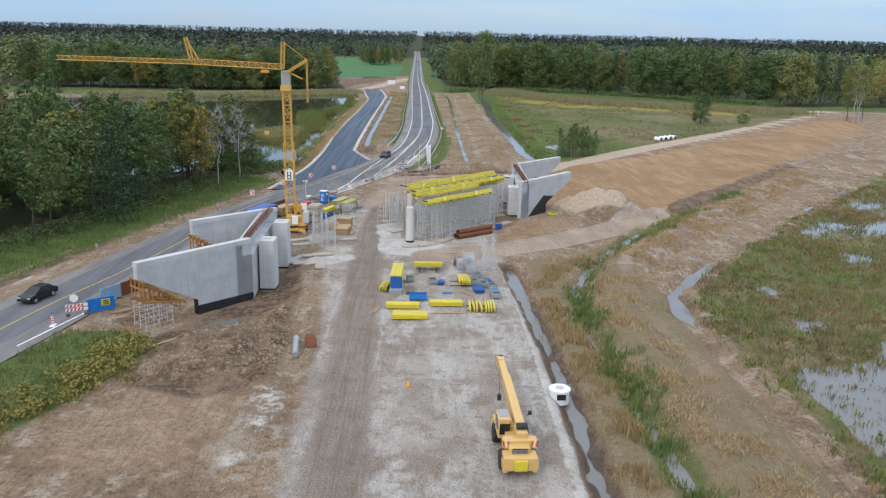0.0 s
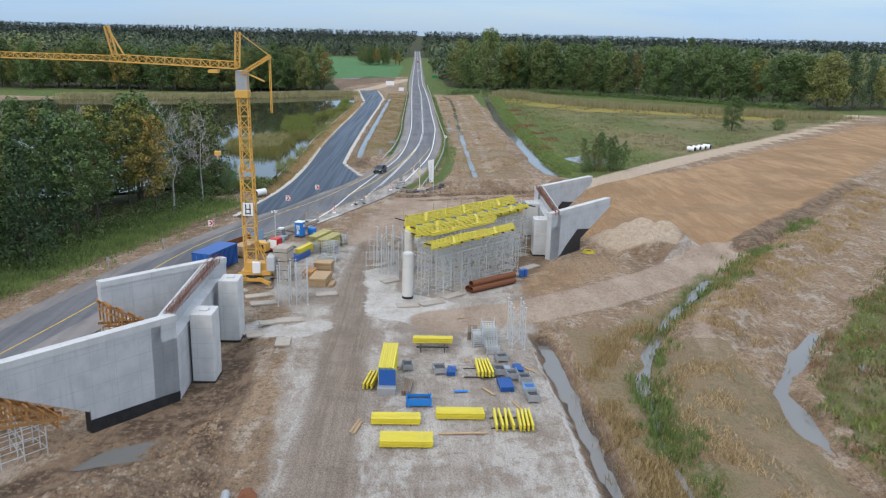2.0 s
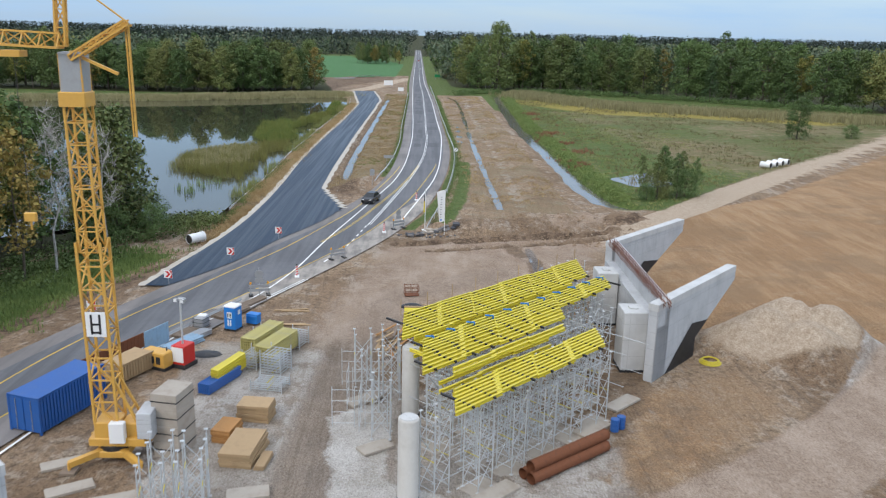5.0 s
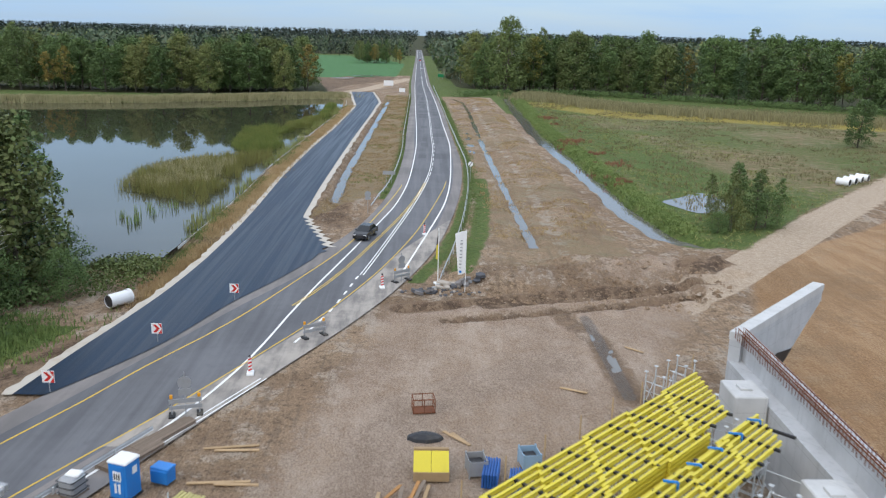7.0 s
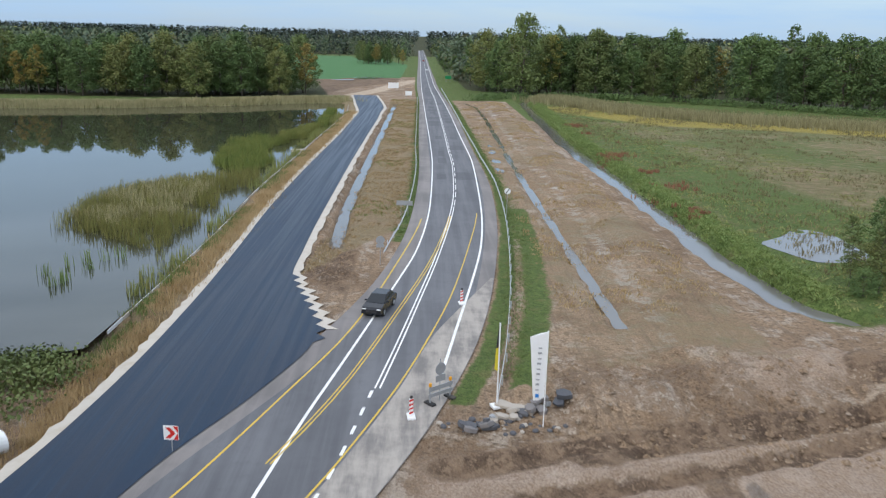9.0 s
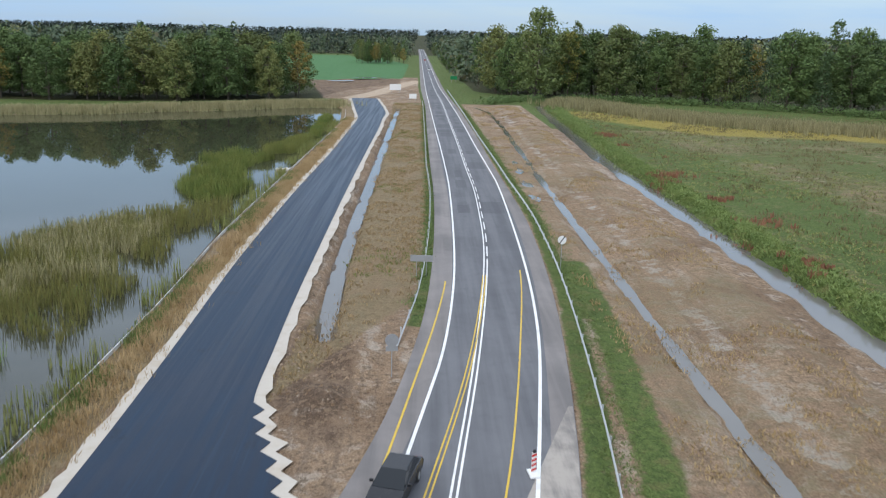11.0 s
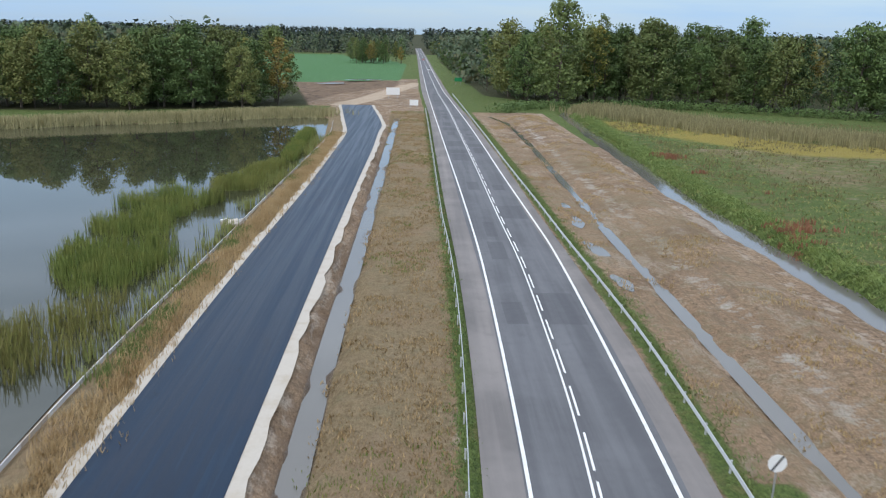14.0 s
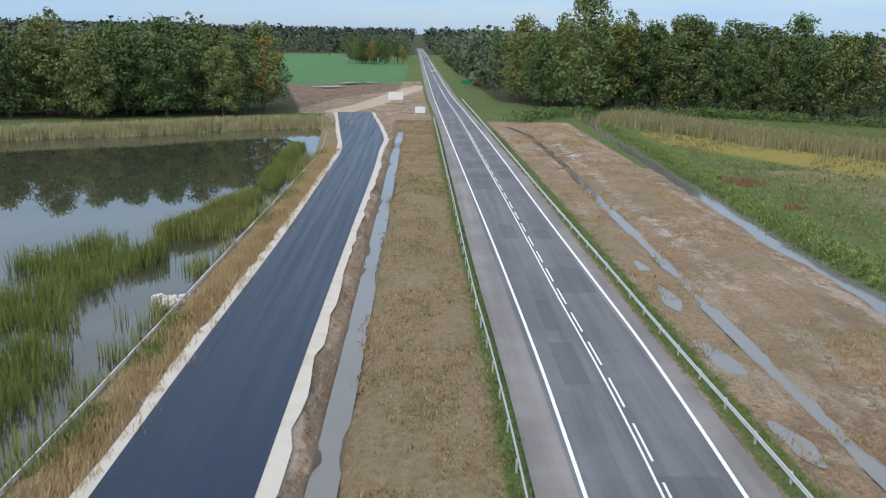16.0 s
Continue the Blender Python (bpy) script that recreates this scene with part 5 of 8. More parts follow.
cab = part("mast_head", Shape().box(-0.5, 0, 22.2, 1.25, 1.25, 2.1, 0, 0.08), M_GREY, crane, "grey sheet collar under the jib")
part("collar", Shape().box(-0.5, 0, 21.4, 1.45, 1.45, 0.8, 0, 0.05), M_CRANE, crane)
rope = Shape()
rope.tube((-0.7, -0.4, 28.4), (2.7, -0.4, 25.9), 0.05, 5).tube((2.7, -0.4, 25.9), (2.75, -0.4, 19.8), 0.07, 5).tube((2.55, -0.4, 25.9), (2.6, -0.4, 19.8), 0.05, 5)
part("stay_rope", rope, M_CRANE, crane)
part("pendant", Shape().tube((-0.7, -0.4, 28.4), (-14.6, -0.6, 28.7), 0.02, 4), M_DARK, crane, "thin dark steel rope")
part("pendant", Shape().tube((-14.6, -0.6, 28.7), (-28, -0.6, 25.6), 0.02, 4), M_DARK, crane, "thin dark steel rope")
trolley = part("trolley", Shape().box(-3.4, -0.6, 24.0, 1.1, 0.9, 0.35, 0, 0.04), M_CRANE, crane)
part("hoist_rope", Shape().tube((-3.4, -0.6, 24), (-3.4, -0.6, 15.5), 0.015, 4), M_DARK, trolley)
part("hook_block", Shape().box(-3.4, -0.6, 15.0, 0.7, 0.25, 0.5, 0, 0.06).tube((-3.4, -0.6, 15), (-3.4, -0.6, 14.5), 0.06, 6), M_CRANE, trolley)
part("sign_board", Shape().box(-0.25, -0.78, 8.2, 1.15, 0.05, 1.5), M_SIGNW, crane, "white company board with dark bars")
for x, z, w, h in ((-0.55, 8.35, 0.12, 1.2), (-0.25, 8.9, 0.5, 0.12), (0.05, 8.35, 0.12, 1.2), (-0.25, 8.4, 0.5, 0.12)):
    part("sign_bar", Shape().box(-0.25 + (x + 0.25) * 0.8, -0.82, z, w, 0.02, h), M_DARK, crane)
part("slewing_platform", Shape().box(0.4, 0, 1.2, 3.4, 1.7, 0.5, 0, 0.06).box(-0.2, 0, 1.6, 1.5, 1.5, 1.1, 0, 0.06), M_CRANE, crane)
part("slewing_ring", Shape().turned([(0.85, 0.8), (0.9, 0.85), (0.9, 1.15), (0.85, 1.2)], n=24), M_DARK, crane)
part("winch_box", Shape().box(1.2, 0.1, 1.7, 1.2, 1.3, 0.9, 0, 0.08), M_CRANE, crane)
part("switch_cabinet", Shape().box(0.5, -0.85, 1.5, 0.9, 0.5, 1.3, 0, 0.04), M_SIGNW, crane, "cream switch cabinet")
part("back_stay", Shape().bar((2.0, 0.5, 1.7), (0.3, 0.4, 5.4), 0.14, 0.14).bar((2.0, -0.5, 1.7), (0.3, -0.4, 5.4), 0.14, 0.14).bar((1.2, 0.5, 3.4), (1.2, -0.5, 3.4), 0.1, 0.1), M_CRANE, crane)
for sx, sy in ((-1, -1), (1, -1), (1, 1), (-1, 1)):
    leg = part("outrigger", Shape().bar((sx * 0.5, sy * 0.5, 0.75), (sx * 2.1, sy * 1.9, 0.55), 0.35, 0.35).tube((sx * 2.1, sy * 1.9, 0.65), (sx * 2.1, sy * 1.9, 0.18), 0.1, 8), M_CRANE, crane)
    part("foot_plate", Shape().box(sx * 2.1, sy * 1.9, 0.02, 0.9, 0.9, 0.18, 0, 0.02), M_WOOD_G, leg, "timber foot plate")
part("undercarriage", Shape().box(0, 0, 0.45, 2.0, 1.8, 0.4, 0, 0.05), M_CRANE, crane)
for i in range(4):
    part("ballast_block", Shape().box(2.1, 0, 1.72 + i * 0.42, 0.9, 1.8, 0.4, 0, 0.04), M_CONC, crane, "grey concrete ballast block")

# ---- things of the building site ----


def stack_of_beams(x, y, z, rz, L, across, layers, label, group="stacked beams", pitch=0.2, paint_mat=None):
    """Beams lying side by side in layers, on two sleepers."""
    ob = thing("beam_stack", x, y, z, rz, label, "beam stack", group)
    paint_mat = paint_mat or M_YELLOW
    key = ("b", L, paint_mat.name)
    if key not in beams:
        beams[key] = i_beam(L, 0.16, 0.22).mesh("beam", paint_mat)
    for sx in (-L * 0.3, L * 0.3):
        part("sleeper", Shape().box(sx, 0, 0, 0.12, across * pitch + 0.2, 0.1), M_WOOD_G, ob)
    for k in range(layers):
        for i in range(across):
            b = new("beam", beams[key])
            b.parent = ob
            b.matrix_basis = pose(random.uniform(-0.05, 0.05), (i - (across - 1) / 2) * pitch, 0.1 + k * 0.23, 0, 0, random.uniform(-0.4, 0.4))
    return ob


random.seed(31)
stack_of_beams(-1.95, 87.2, 0.02, 0, 3.7, 6, 2, "stack of yellow timber formwork beams on sleepers")
stack_of_beams(-1.1, 83.9, 0.02, 0, 3.8, 8, 2, "stack of yellow timber formwork beams on sleepers")
stack_of_beams(2.95, 88.2, 0.02, 0, 3.7, 6, 2, "stack of yellow timber formwork beams on sleepers")
for x in (5.5, 5.9, 6.3, 6.7, 7.3, 7.6, 7.9, 8.2):
    stack_of_beams(x + 0.1, 87.2, 0.05, 91 + random.uniform(-3, 3), 2.9, 1, 2, "yellow beam lying across dark bars", "loose beams")
for i in range(5):
    stack_of_beams(4.8 + i * 0.28, 96.6 + random.uniform(-0.1, 0.1), 0.3, 92 + i, 3.2, 1, 2, "yellow beam lying across dark bars", "loose beams")
for i in range(3):
    stack_of_beams(-4.6 + i * 0.3, 94.2, 0.1, 80 + i, 2.9, 1, 2, "yellow beam lying across dark bars", "loose beams")
for y in (86.3, 88.0, 95.7, 97.6):
    solid("steel_bar", Shape().tube((-1.6, 0, 0.08), (1.6, 0, 0.08), 0.05, 6), M_DARK, "dark steel bar lying on the gravel", "steel bar", "loose bars", at=pose(6.8 if y < 90 else 5.2, y, 0.0, 0, 0, 2))
stack_of_beams(-2.9, 95.6, 0.15, 88, 5.6, 7, 8, "tall stack of yellow beams with dark blue end caps", pitch=0.19)
stack_of_beams(0.95, 102.6, 0.5, 0, 3.7, 4, 2, "yellow beams resting on dark trestles")
tb = thing("trestle", 0.95, 102.6, 0, 0, "dark steel trestle under yellow beams", "trestle")
for x in (-1.1, 1.1):
    for y in (-1.3, 1.3):
        part("leg", Shape().bar((x, y, 0), (x, y * 0.7, 0.5), 0.09, 0.09), M_DARK, tb)
    part("rail", Shape().bar((x, -1.5, 0.48), (x, 1.5, 0.48), 0.12, 0.12), M_DARK, tb)
for y in (0.9, -0.9):
    part("cross_rail", Shape().bar((-1.5, y, 0.4), (1.5, y, 0.4), 0.1, 0.12), M_DARK, tb)
caps = thing("end_cap_crate", -2.9, 92.4, 0, -2, "dark blue end boards above a grey steel crate", "crate")
part("crate", Shape().box(0, 0, 0, 1.5, 0.9, 0.6, 0, 0.03), M_GREY, caps)
part("end_board", Shape().box(0, 0.25, 0.6, 1.4, 0.15, 1.4, 0, 0.02), M_BLUE, caps)


def crate(x, y, rz, w, d, h, mat, label, fill=M_DARK):
    """An open steel crate with corner posts, panels and a load."""
    ob = thing("crate", x, y, 0.02, rz, label, "crate", "crates in the yard")
    t = 0.04
    part("floor_panel", Shape().box(0, 0, 0.12, w, d, t), mat, ob)
    for a, b, sw, sd in ((0, -d / 2, w, t), (0, d / 2, w, t), (-w / 2, 0, t, d), (w / 2, 0, t, d)):
        part("side_panel", Shape().box(a, b, 0.14, sw, sd, h - 0.14), mat, ob)
    for a in (-w / 2, w / 2):
        for b in (-d / 2, d / 2):
            part("post", Shape().box(a, b, 0, 0.09, 0.09, h + 0.08), mat, ob)
    part("load", Shape().box(0, 0, 0.16, w * 0.85, d * 0.85, h * 0.55, 4, 0.05), fill, ob, "jumble of small fittings")
    return ob


crate(-0.25, 90.2, 2, 1.9, 0.9, 0.75, M_BLUE_L, "blue steel crate of scaffold fittings")
crate(1.5, 96.8, 8, 0.95, 1.2, 0.6, M_GREY, "grey steel crate of scaffold fittings")
crate(7.2, 99.6, 10, 1.0, 0.9, 0.6, M_GREY, "grey steel crate of scaffold fittings")
crate(6.7, 96.6, 5, 0.9, 1.2, 0.65, M_GREY, "grey steel crate of scaffold fittings")
crate(7.75, 95.7, 8, 0.95, 1.1, 0.65, M_GREY, "grey steel crate of scaffold fittings")
crate(8.75, 94.9, 5, 0.95, 1.0, 0.65, M_GREY, "grey steel crate of scaffold fittings")
crate(8.9, 93.0, 6, 0.9, 1.0, 0.6, M_BLUE_P, "pale blue steel crate of couplers", M_BLUE)
crate(8.95, 91.3, 3, 0.85, 1.1, 0.7, M_GREY, "grey steel crate of scaffold fittings")
crate(-1.3, 97.4, 6, 0.8, 1.0, 0.6, M_GREY, "grey steel crate of scaffold fittings")


def tube_bundle(x, y, rz, L, n, rows, r, mat, label):
    ob = thing("tube_bundle", x, y, 0.03, rz, label, "tube bundle", "bundles of props")
    for k in range(rows):
        for i in range(n):
            part("tube", Shape().tube((-L / 2, (i - n / 2) * r * 2.15, r + k * r * 2), (L / 2 + random.uniform(-0.1, 0.1), (i - n / 2) * r * 2.15, r + k * r * 2), r, 6), mat, ob)
    return ob


tube_bundle(2.5, 96.7, 84, 1.5, 6, 3, 0.06, M_BLUE, "bundle of dark blue steel props")
tube_bundle(6.95, 93.9, 94, 2.1, 8, 3, 0.07, M_BLUE, "bundle of dark blue steel props")
tube_bundle(8.4, 97.4, 94, 1.5, 6, 3, 0.06, M_BLUE, "bundle of dark blue steel props")
tube_bundle(7.5, 97.4, 92, 1.2, 4, 2, 0.06, M_BLUE_P, "bundle of pale blue steel props")
tube_bundle(3.2, 92.8, 3, 1.1, 2, 1, 0.07, M_BLUE_L, "two short bright blue props")
tube_bundle(-1.3, 93.2, 84, 2.6, 5, 3, 0.07, M_WOOD_G, "bundle of weathered poles")
tube_bundle(4.8, 105.6, 85, 2.0, 6, 6, 0.07, M_WOOD_G, "standing bundle of weathered poles")
for i, (x, y, rz) in enumerate(((7.9, 118.9, 38), (8.3, 118.3, 38), (8.1, 118.65, 38))):
    pl = thing("steel_pile", x - 0.1 + 0.2 * (i == 2), y + 3.2, 0.05 + 0.62 * (i == 2), rz, "rust-brown steel pile lying on the ground", "steel pile", "steel piles")
    part("tube", Shape().tube((-3.4, 0, 0.36), (3.4, 0, 0.36), 0.36, 14, cap=False), M_RUST, pl)
    part("flange", Shape().tube((3.36, 0, 0.36), (3.42, 0, 0.36), 0.38, 14), M_RUST, pl)


def frame_stack(x, y, rz, w, d, h, n, label, mat=M_STEEL):
    """Scaffold frames stacked flat between corner posts."""
    ob = thing("frame_stack", x, y, 0.02, rz, label, "scaffold frames", "stacked frames")
    for a in (-w / 2, w / 2):
        for b in (-d / 2, d / 2):
            part("post", Shape().box(a, b, 0, 0.07, 0.07, h), mat, ob)
    for i in range(n):
        z = 0.15 + (h - 0.25) * i / n
        f = part("frame", Shape().bar((-w / 2, -d * 0.45, z), (w / 2, -d * 0.45, z), 0.06, 0.06), mat, ob)
        part("side_rail", Shape().bar((-w / 2, d * 0.45, z), (w / 2, d * 0.45, z), 0.06, 0.06), mat, f)
        for k in range(5):
            a = -w / 2 + w * (k + 0.5) / 5
            part("rung", Shape().bar((a, -d * 0.45, z), (a, d * 0.45, z), 0.05, 0.05), M_YELLOW if k == 2 and i % 3 == 0 else mat, f)
    return ob


frame_stack(6.4, 104.6, 2, 1.3, 2.2, 1.9, 8, "stack of galvanised scaffold frames")
frame_stack(6.5, 101.8, 2, 1.2, 2.0, 1.0, 6, "stack of galvanised scaffold frames")
frame_stack(5.2, 103.6, 4, 0.8, 1.6, 1.5, 6, "stack of galvanised scaffold frames")
frame_stack(-11.6, 141.2, -20, 1.5, 1.6, 1.5, 6, "stack of galvanised scaffold frames")
frame_stack(-12.3, 135.6, -18, 1.7, 1.8, 2.0, 8, "stack of galvanised scaffold frames")
frame_stack(-14.2, 136.6, -18, 1.2, 1.4, 1.6, 6, "stack of galvanised scaffold frames")
frame_stack(-12.2, 132.6, -12, 2.4, 1.6, 0.9, 4, "stack of galvanised scaffold frames")
frame_stack(-14.6, 142.2, -18, 1.0, 1.3, 1.4, 5, "stack of galvanised scaffold frames")
stack_of_beams(-14.2, 140.2, 0.3, 70, 4.6, 7, 6, "stack of faded yellow beams beside the haul track", paint_mat=M_FADED)
stack_of_beams(-12.7, 138.4, 0.3, 70, 4.6, 7, 6, "stack of faded yellow beams beside the haul track", paint_mat=M_FADED)
stack_of_beams(-15.6, 134.2, 0.2, 70, 3.8, 4, 5, "stack of beams with blue ends", pitch=0.17)
tube_bundle(-16.1, 133.2, 68, 4.0, 6, 5, 0.08, M_BLUE, "pile of dark blue steel walers")
tube_bundle(-21.0, 140.6, 60, 3.6, 7, 3, 0.09, M_BLUE_P, "pile of pale blue steel walers")
tube_bundle(-20.4, 142.6, 62, 2.6, 6, 3, 0.08, M_GREY, "pile of grey steel walers")
tube_bundle(-21.6, 143.4, 62, 2.4, 6, 2, 0.08, M_WOOD_G, "pile of weathered timbers")
tube_bundle(-18.9, 148.9, 62, 3.8, 8, 2, 0.09, M_WOOD_G, "pile of weathered timbers")
tube_bundle(-17.8, 151.4, 62, 4.6, 5, 2, 0.09, M_WOOD_G, "pile of weathered timbers")


def board_stack(x, y, rz, w, d, h, mat, label, n=6):
    ob = thing("board_stack", x, y, 0.02, rz, label, "board stack", "stacks of boards")
    for k in range(n):
        part("board", Shape().box(random.uniform(-0.06, 0.06), random.uniform(-0.06, 0.06), h * k / n, w, d, h / n * 0.88, random.uniform(-2, 2), 0.01), mat, ob)
    return ob


board_stack(-12.3, 127.8, -8, 2.2, 1.6, 1.2, M_WOOD, "stack of pale plywood boards")
board_stack(-12.0, 122.6, -8, 2.0, 3.4, 1.0, M_WOOD, "stack of pale plywood boards")
board_stack(-13.6, 125.0, -10, 1.3, 2.0, 0.9, M_WOOD_O, "stack of orange-brown shutter boards")
board_stack(-10.6, 121.6, -8, 0.6, 1.9, 0.35, M_WOOD, "stack of pale plywood boards", 3)
for x, y, rz, w, d in ((-16.9, 107.6, 20, 2.6, 1.1), (-15.2, 108.8, 22, 2.6, 1.1), (-13.2, 103.3, 5, 1.4, 2.2), (-16.0, 106.0, 20, 2.4, 1.0), (-13.5, 109.4, 15, 2.8, 1.2), (-18.2, 117.2, 20, 3.0, 1.2), (-21.0, 118.4, 30, 2.6, 1.0), (-17.2, 114.6, 18, 2.8, 1.2), (-22.6, 121.2, 30, 2.4, 1.0), (-5.2, 130.6, 40, 2.6, 1.3), (-3.9, 123.6, 35, 2.2, 1.2), (1.0, 115.6, 30, 3.0, 1.2), (3.4, 118.4, 42, 3.0, 1.2), (7.0, 122.4, 42, 3.0, 1.2), (10.6, 126.6, 42, 3.0, 1.2), (13.6, 130.6, 42, 3.0, 1.2), (-1.6, 114.6, 10, 2.4, 1.2), (-10.8, 118.0, 12, 2.4, 1.2)):
    solid("ground_slab", Shape().box(0, 0, 0, w, d, 0.16, 0, 0.02), M_SLAB, "dusty concrete slab laid on the ground", "slab", "loose slabs", at=pose(x, y, level(x, y) + 0.03, random.uniform(-1.5, 1.5), random.uniform(-1.5, 1.5), rz))
blk = thing("formwork_block", -16.4, 123.2, 0.02, -12, "grey weathered shutter block strapped together", "formwork")
for k in range(4):
    part("panel", Shape().box(0, 0, k * 1.06, 1.7, 2.2, 1.04, 0, 0.03), M_SLAB, blk)
    part("strap", Shape().box(0, 0, k * 1.06 + 0.5, 1.74, 2.24, 0.07), M_DARK, blk)
# loose planks
random.seed(77)
for x, y, rz, L in ((0.6, 105.6, 10, 1.8), (4.0, 99.5, 95, 1.0), (-5.0, 86.5, 75, 2.2), (-4.8, 86.2, 78, 2.0), (3.0, 85.3, 1, 3.6), (9.6, 97.4, 130, 1.4), (5.5, 92.8, 120, 1.6), (7.6, 90.2, 110, 1.6), (-13.4, 150.2, 6, 3.2), (-13.0, 149.8, 3, 2.6), (-13.2, 146.2, 4, 3.4), (-12.2, 146.0, 2, 2.4), (8.4, 158.8, -30, 2.0), (14.6, 166.6, -40, 1.6), (-0.2, 151.8, -50, 2.0), (0.2, 151.5, -55, 1.8), (-24.8, 74.6, 50, 3.0), (-26.6, 74.2, 84, 2.2), (-31.5, 83.6, 60, 3.2), (-32.3, 84.8, 45, 2.4), (-31.0, 86.0, 30, 3.0), (-31.9, 82.6, 30, 2.0), (4.2, 110.8, 20, 1.2)):
    solid("plank", Shape().box(0, 0, 0, L, 0.22, 0.06, 0, 0.01), M_WOOD, "loose sawn timber plank on the ground", "plank", "loose planks", at=pose(x, y, max(level(x, y), 0.0 if x < -28 else -5) + 0.06, 0, random.uniform(-2, 2), rz))
# heap of planks and props under the deck's west end
for i in range(26):
    x, y = -3.6 + random.uniform(-1.2, 1.6), 141.5 + random.uniform(-2.6, 3.4)
    solid("plank", Shape().box(0, 0, 0, random.uniform(1.6, 3.4), 0.2, 0.06), random.choice((M_WOOD, M_WOOD_G, M_WOOD_O)), "timber plank on a pile of site timber", "plank", "pile of timber", at=pose(x, y, 0.1 + 0.07 * (i % 6), 0, 0, 70 + random.uniform(-30, 30)))
frame_stack(-0.9, 141.8, 10, 0.9, 1.1, 1.0, 4, "stack of galvanised scaffold frames")
frame_stack(-0.4, 138.8, 10, 0.9, 1.1, 1.2, 4, "stack of galvanised scaffold frames")
tube_bundle(1.6, 146.9, 80, 2.0, 6, 6, 0.07, M_BLUE, "pile of dark blue steel props")
tube_bundle(2.9, 146.2, 80, 1.6, 5, 5, 0.07, M_BLUE, "pile of dark blue steel props")
crate(0.9, 147.6, 8, 1.0, 1.2, 1.0, M_GREY, "grey steel crate of scaffold fittings")
crate(4.0, 148.4, 8, 1.0, 1.2, 1.0, M_BLUE_P, "pale blue steel crate of couplers")
yb = thing("work_platform", -1.65, 147.3, 0.02, 0, "yellow steel work platform with timber toe boards", "platform")
part("deck_frame", Shape().box(0, 0, 0.1, 2.0, 1.5, 0.2, 0, 0.02), M_WOOD, yb)
for x in (-0.5, 0.5):
    part("panel", Shape().slab([(x - 0.49, -0.75, 0.32), (x + 0.49, -0.75, 0.32), (x + 0.49, 0.55, 1.15), (x - 0.49, 0.55, 1.15)], (0, 0.02, 0.06)), M_YELLOW, yb)
part("toe_board", Shape().box(0, -0.82, 0.1, 2.0, 0.05, 0.55), M_WOOD, yb)
part("head_board", Shape().box(0, 0.75, 0.3, 2.0, 0.2, 1.0), M_WOOD, yb)
cage = thing("rusty_cage", -2.1, 155.4, 0.05, 8, "rusty open wire cage box", "cage")
for z in (0.05, 0.5, 0.95):
    for a, b in (((-0.7, -0.5), (0.7, -0.5)), ((0.7, -0.5), (0.7, 0.5)), ((0.7, 0.5), (-0.7, 0.5)), ((-0.7, 0.5), (-0.7, -0.5))):
        part("rail", Shape().bar((*a, z), (*b, z), 0.05, 0.05), M_RUST, cage)
for a in (-0.7, 0, 0.7):
    for b in (-0.5, 0.5):
        part("post", Shape().box(a, b, 0, 0.05, 0.05, 1.0), M_RUST, cage)
part("tray", Shape().box(0, 0, 0.0, 1.4, 1.0, 0.05), M_RUST, cage)
solid("tarpaulin", Shape().turned([(0.9, 0), (0.8, 0.2), (0.4, 0.38), (0.1, 0.42)], n=9), M_DARK, "crumpled dark tarpaulin over scrap", "tarpaulin", at=pose(-2.0, 151.6, 0.0) @ Matrix.Diagonal((1.3, 0.7, 1, 1)))
solid("tarpaulin", Shape().turned([(1.0, 0), (0.8, 0.12), (0.4, 0.22), (0.1, 0.25)], n=8), M_DARK, "crumpled dark tarpaulin on the ground", "tarpaulin", at=pose(-18.6, 138.9, 0.02) @ Matrix.Diagonal((1.4, 0.8, 1, 1)))
# ladders and guard frames beside the pier scaffold
random.seed(3)
for i in range(9):
    x, y = -6.2 + (i % 3) * 1.1, 126.5 + (i // 3) * 3.4
    gf = thing("scaffold_bay", x, y, 0.02, 90 * (i % 2), "galvanised scaffold bay standing upright", "scaffold bay", "scaffold bays")
    for a in (-0.75, 0.75):
        part("post", Shape().tube((a, 0, 0), (a, 0, 2.9), 0.03, 5), M_STEEL, gf)
    for z in (0.3, 1.1, 1.9, 2.7):
        part("rail", Shape().tube((-0.75, 0, z), (0.75, 0, z), 0.022, 5), M_STEEL, gf)
# edge posts on the deck
for k in range(9):
    x = -2.6 + k * 1.95
    if k < 9:
        solid("edge_post", Shape().tube((0, 0, 0), (0, 0, 1.25), 0.035, 6), M_WOOD, "slim edge-protection post on the deck formwork", "post", "edge posts", at=pose(x, x * SLOPE + 135.9, 5.6))
# blue clamps along the lower bearers
for k in range(11):
    x = -0.8 + k * 1.45
    solid("clamp", Shape().bar((0, 0, 0), (0.55, -0.3, 0.1), 0.09, 0.09).bar((0.55, -0.3, 0.1), (0.55, -0.3, -0.5), 0.09, 0.09), M_BLUE_L, "blue steel clamp on the formwork", "clamp", "blue clamps", at=pose(x, x * SLOPE + 128.9, 6.0))

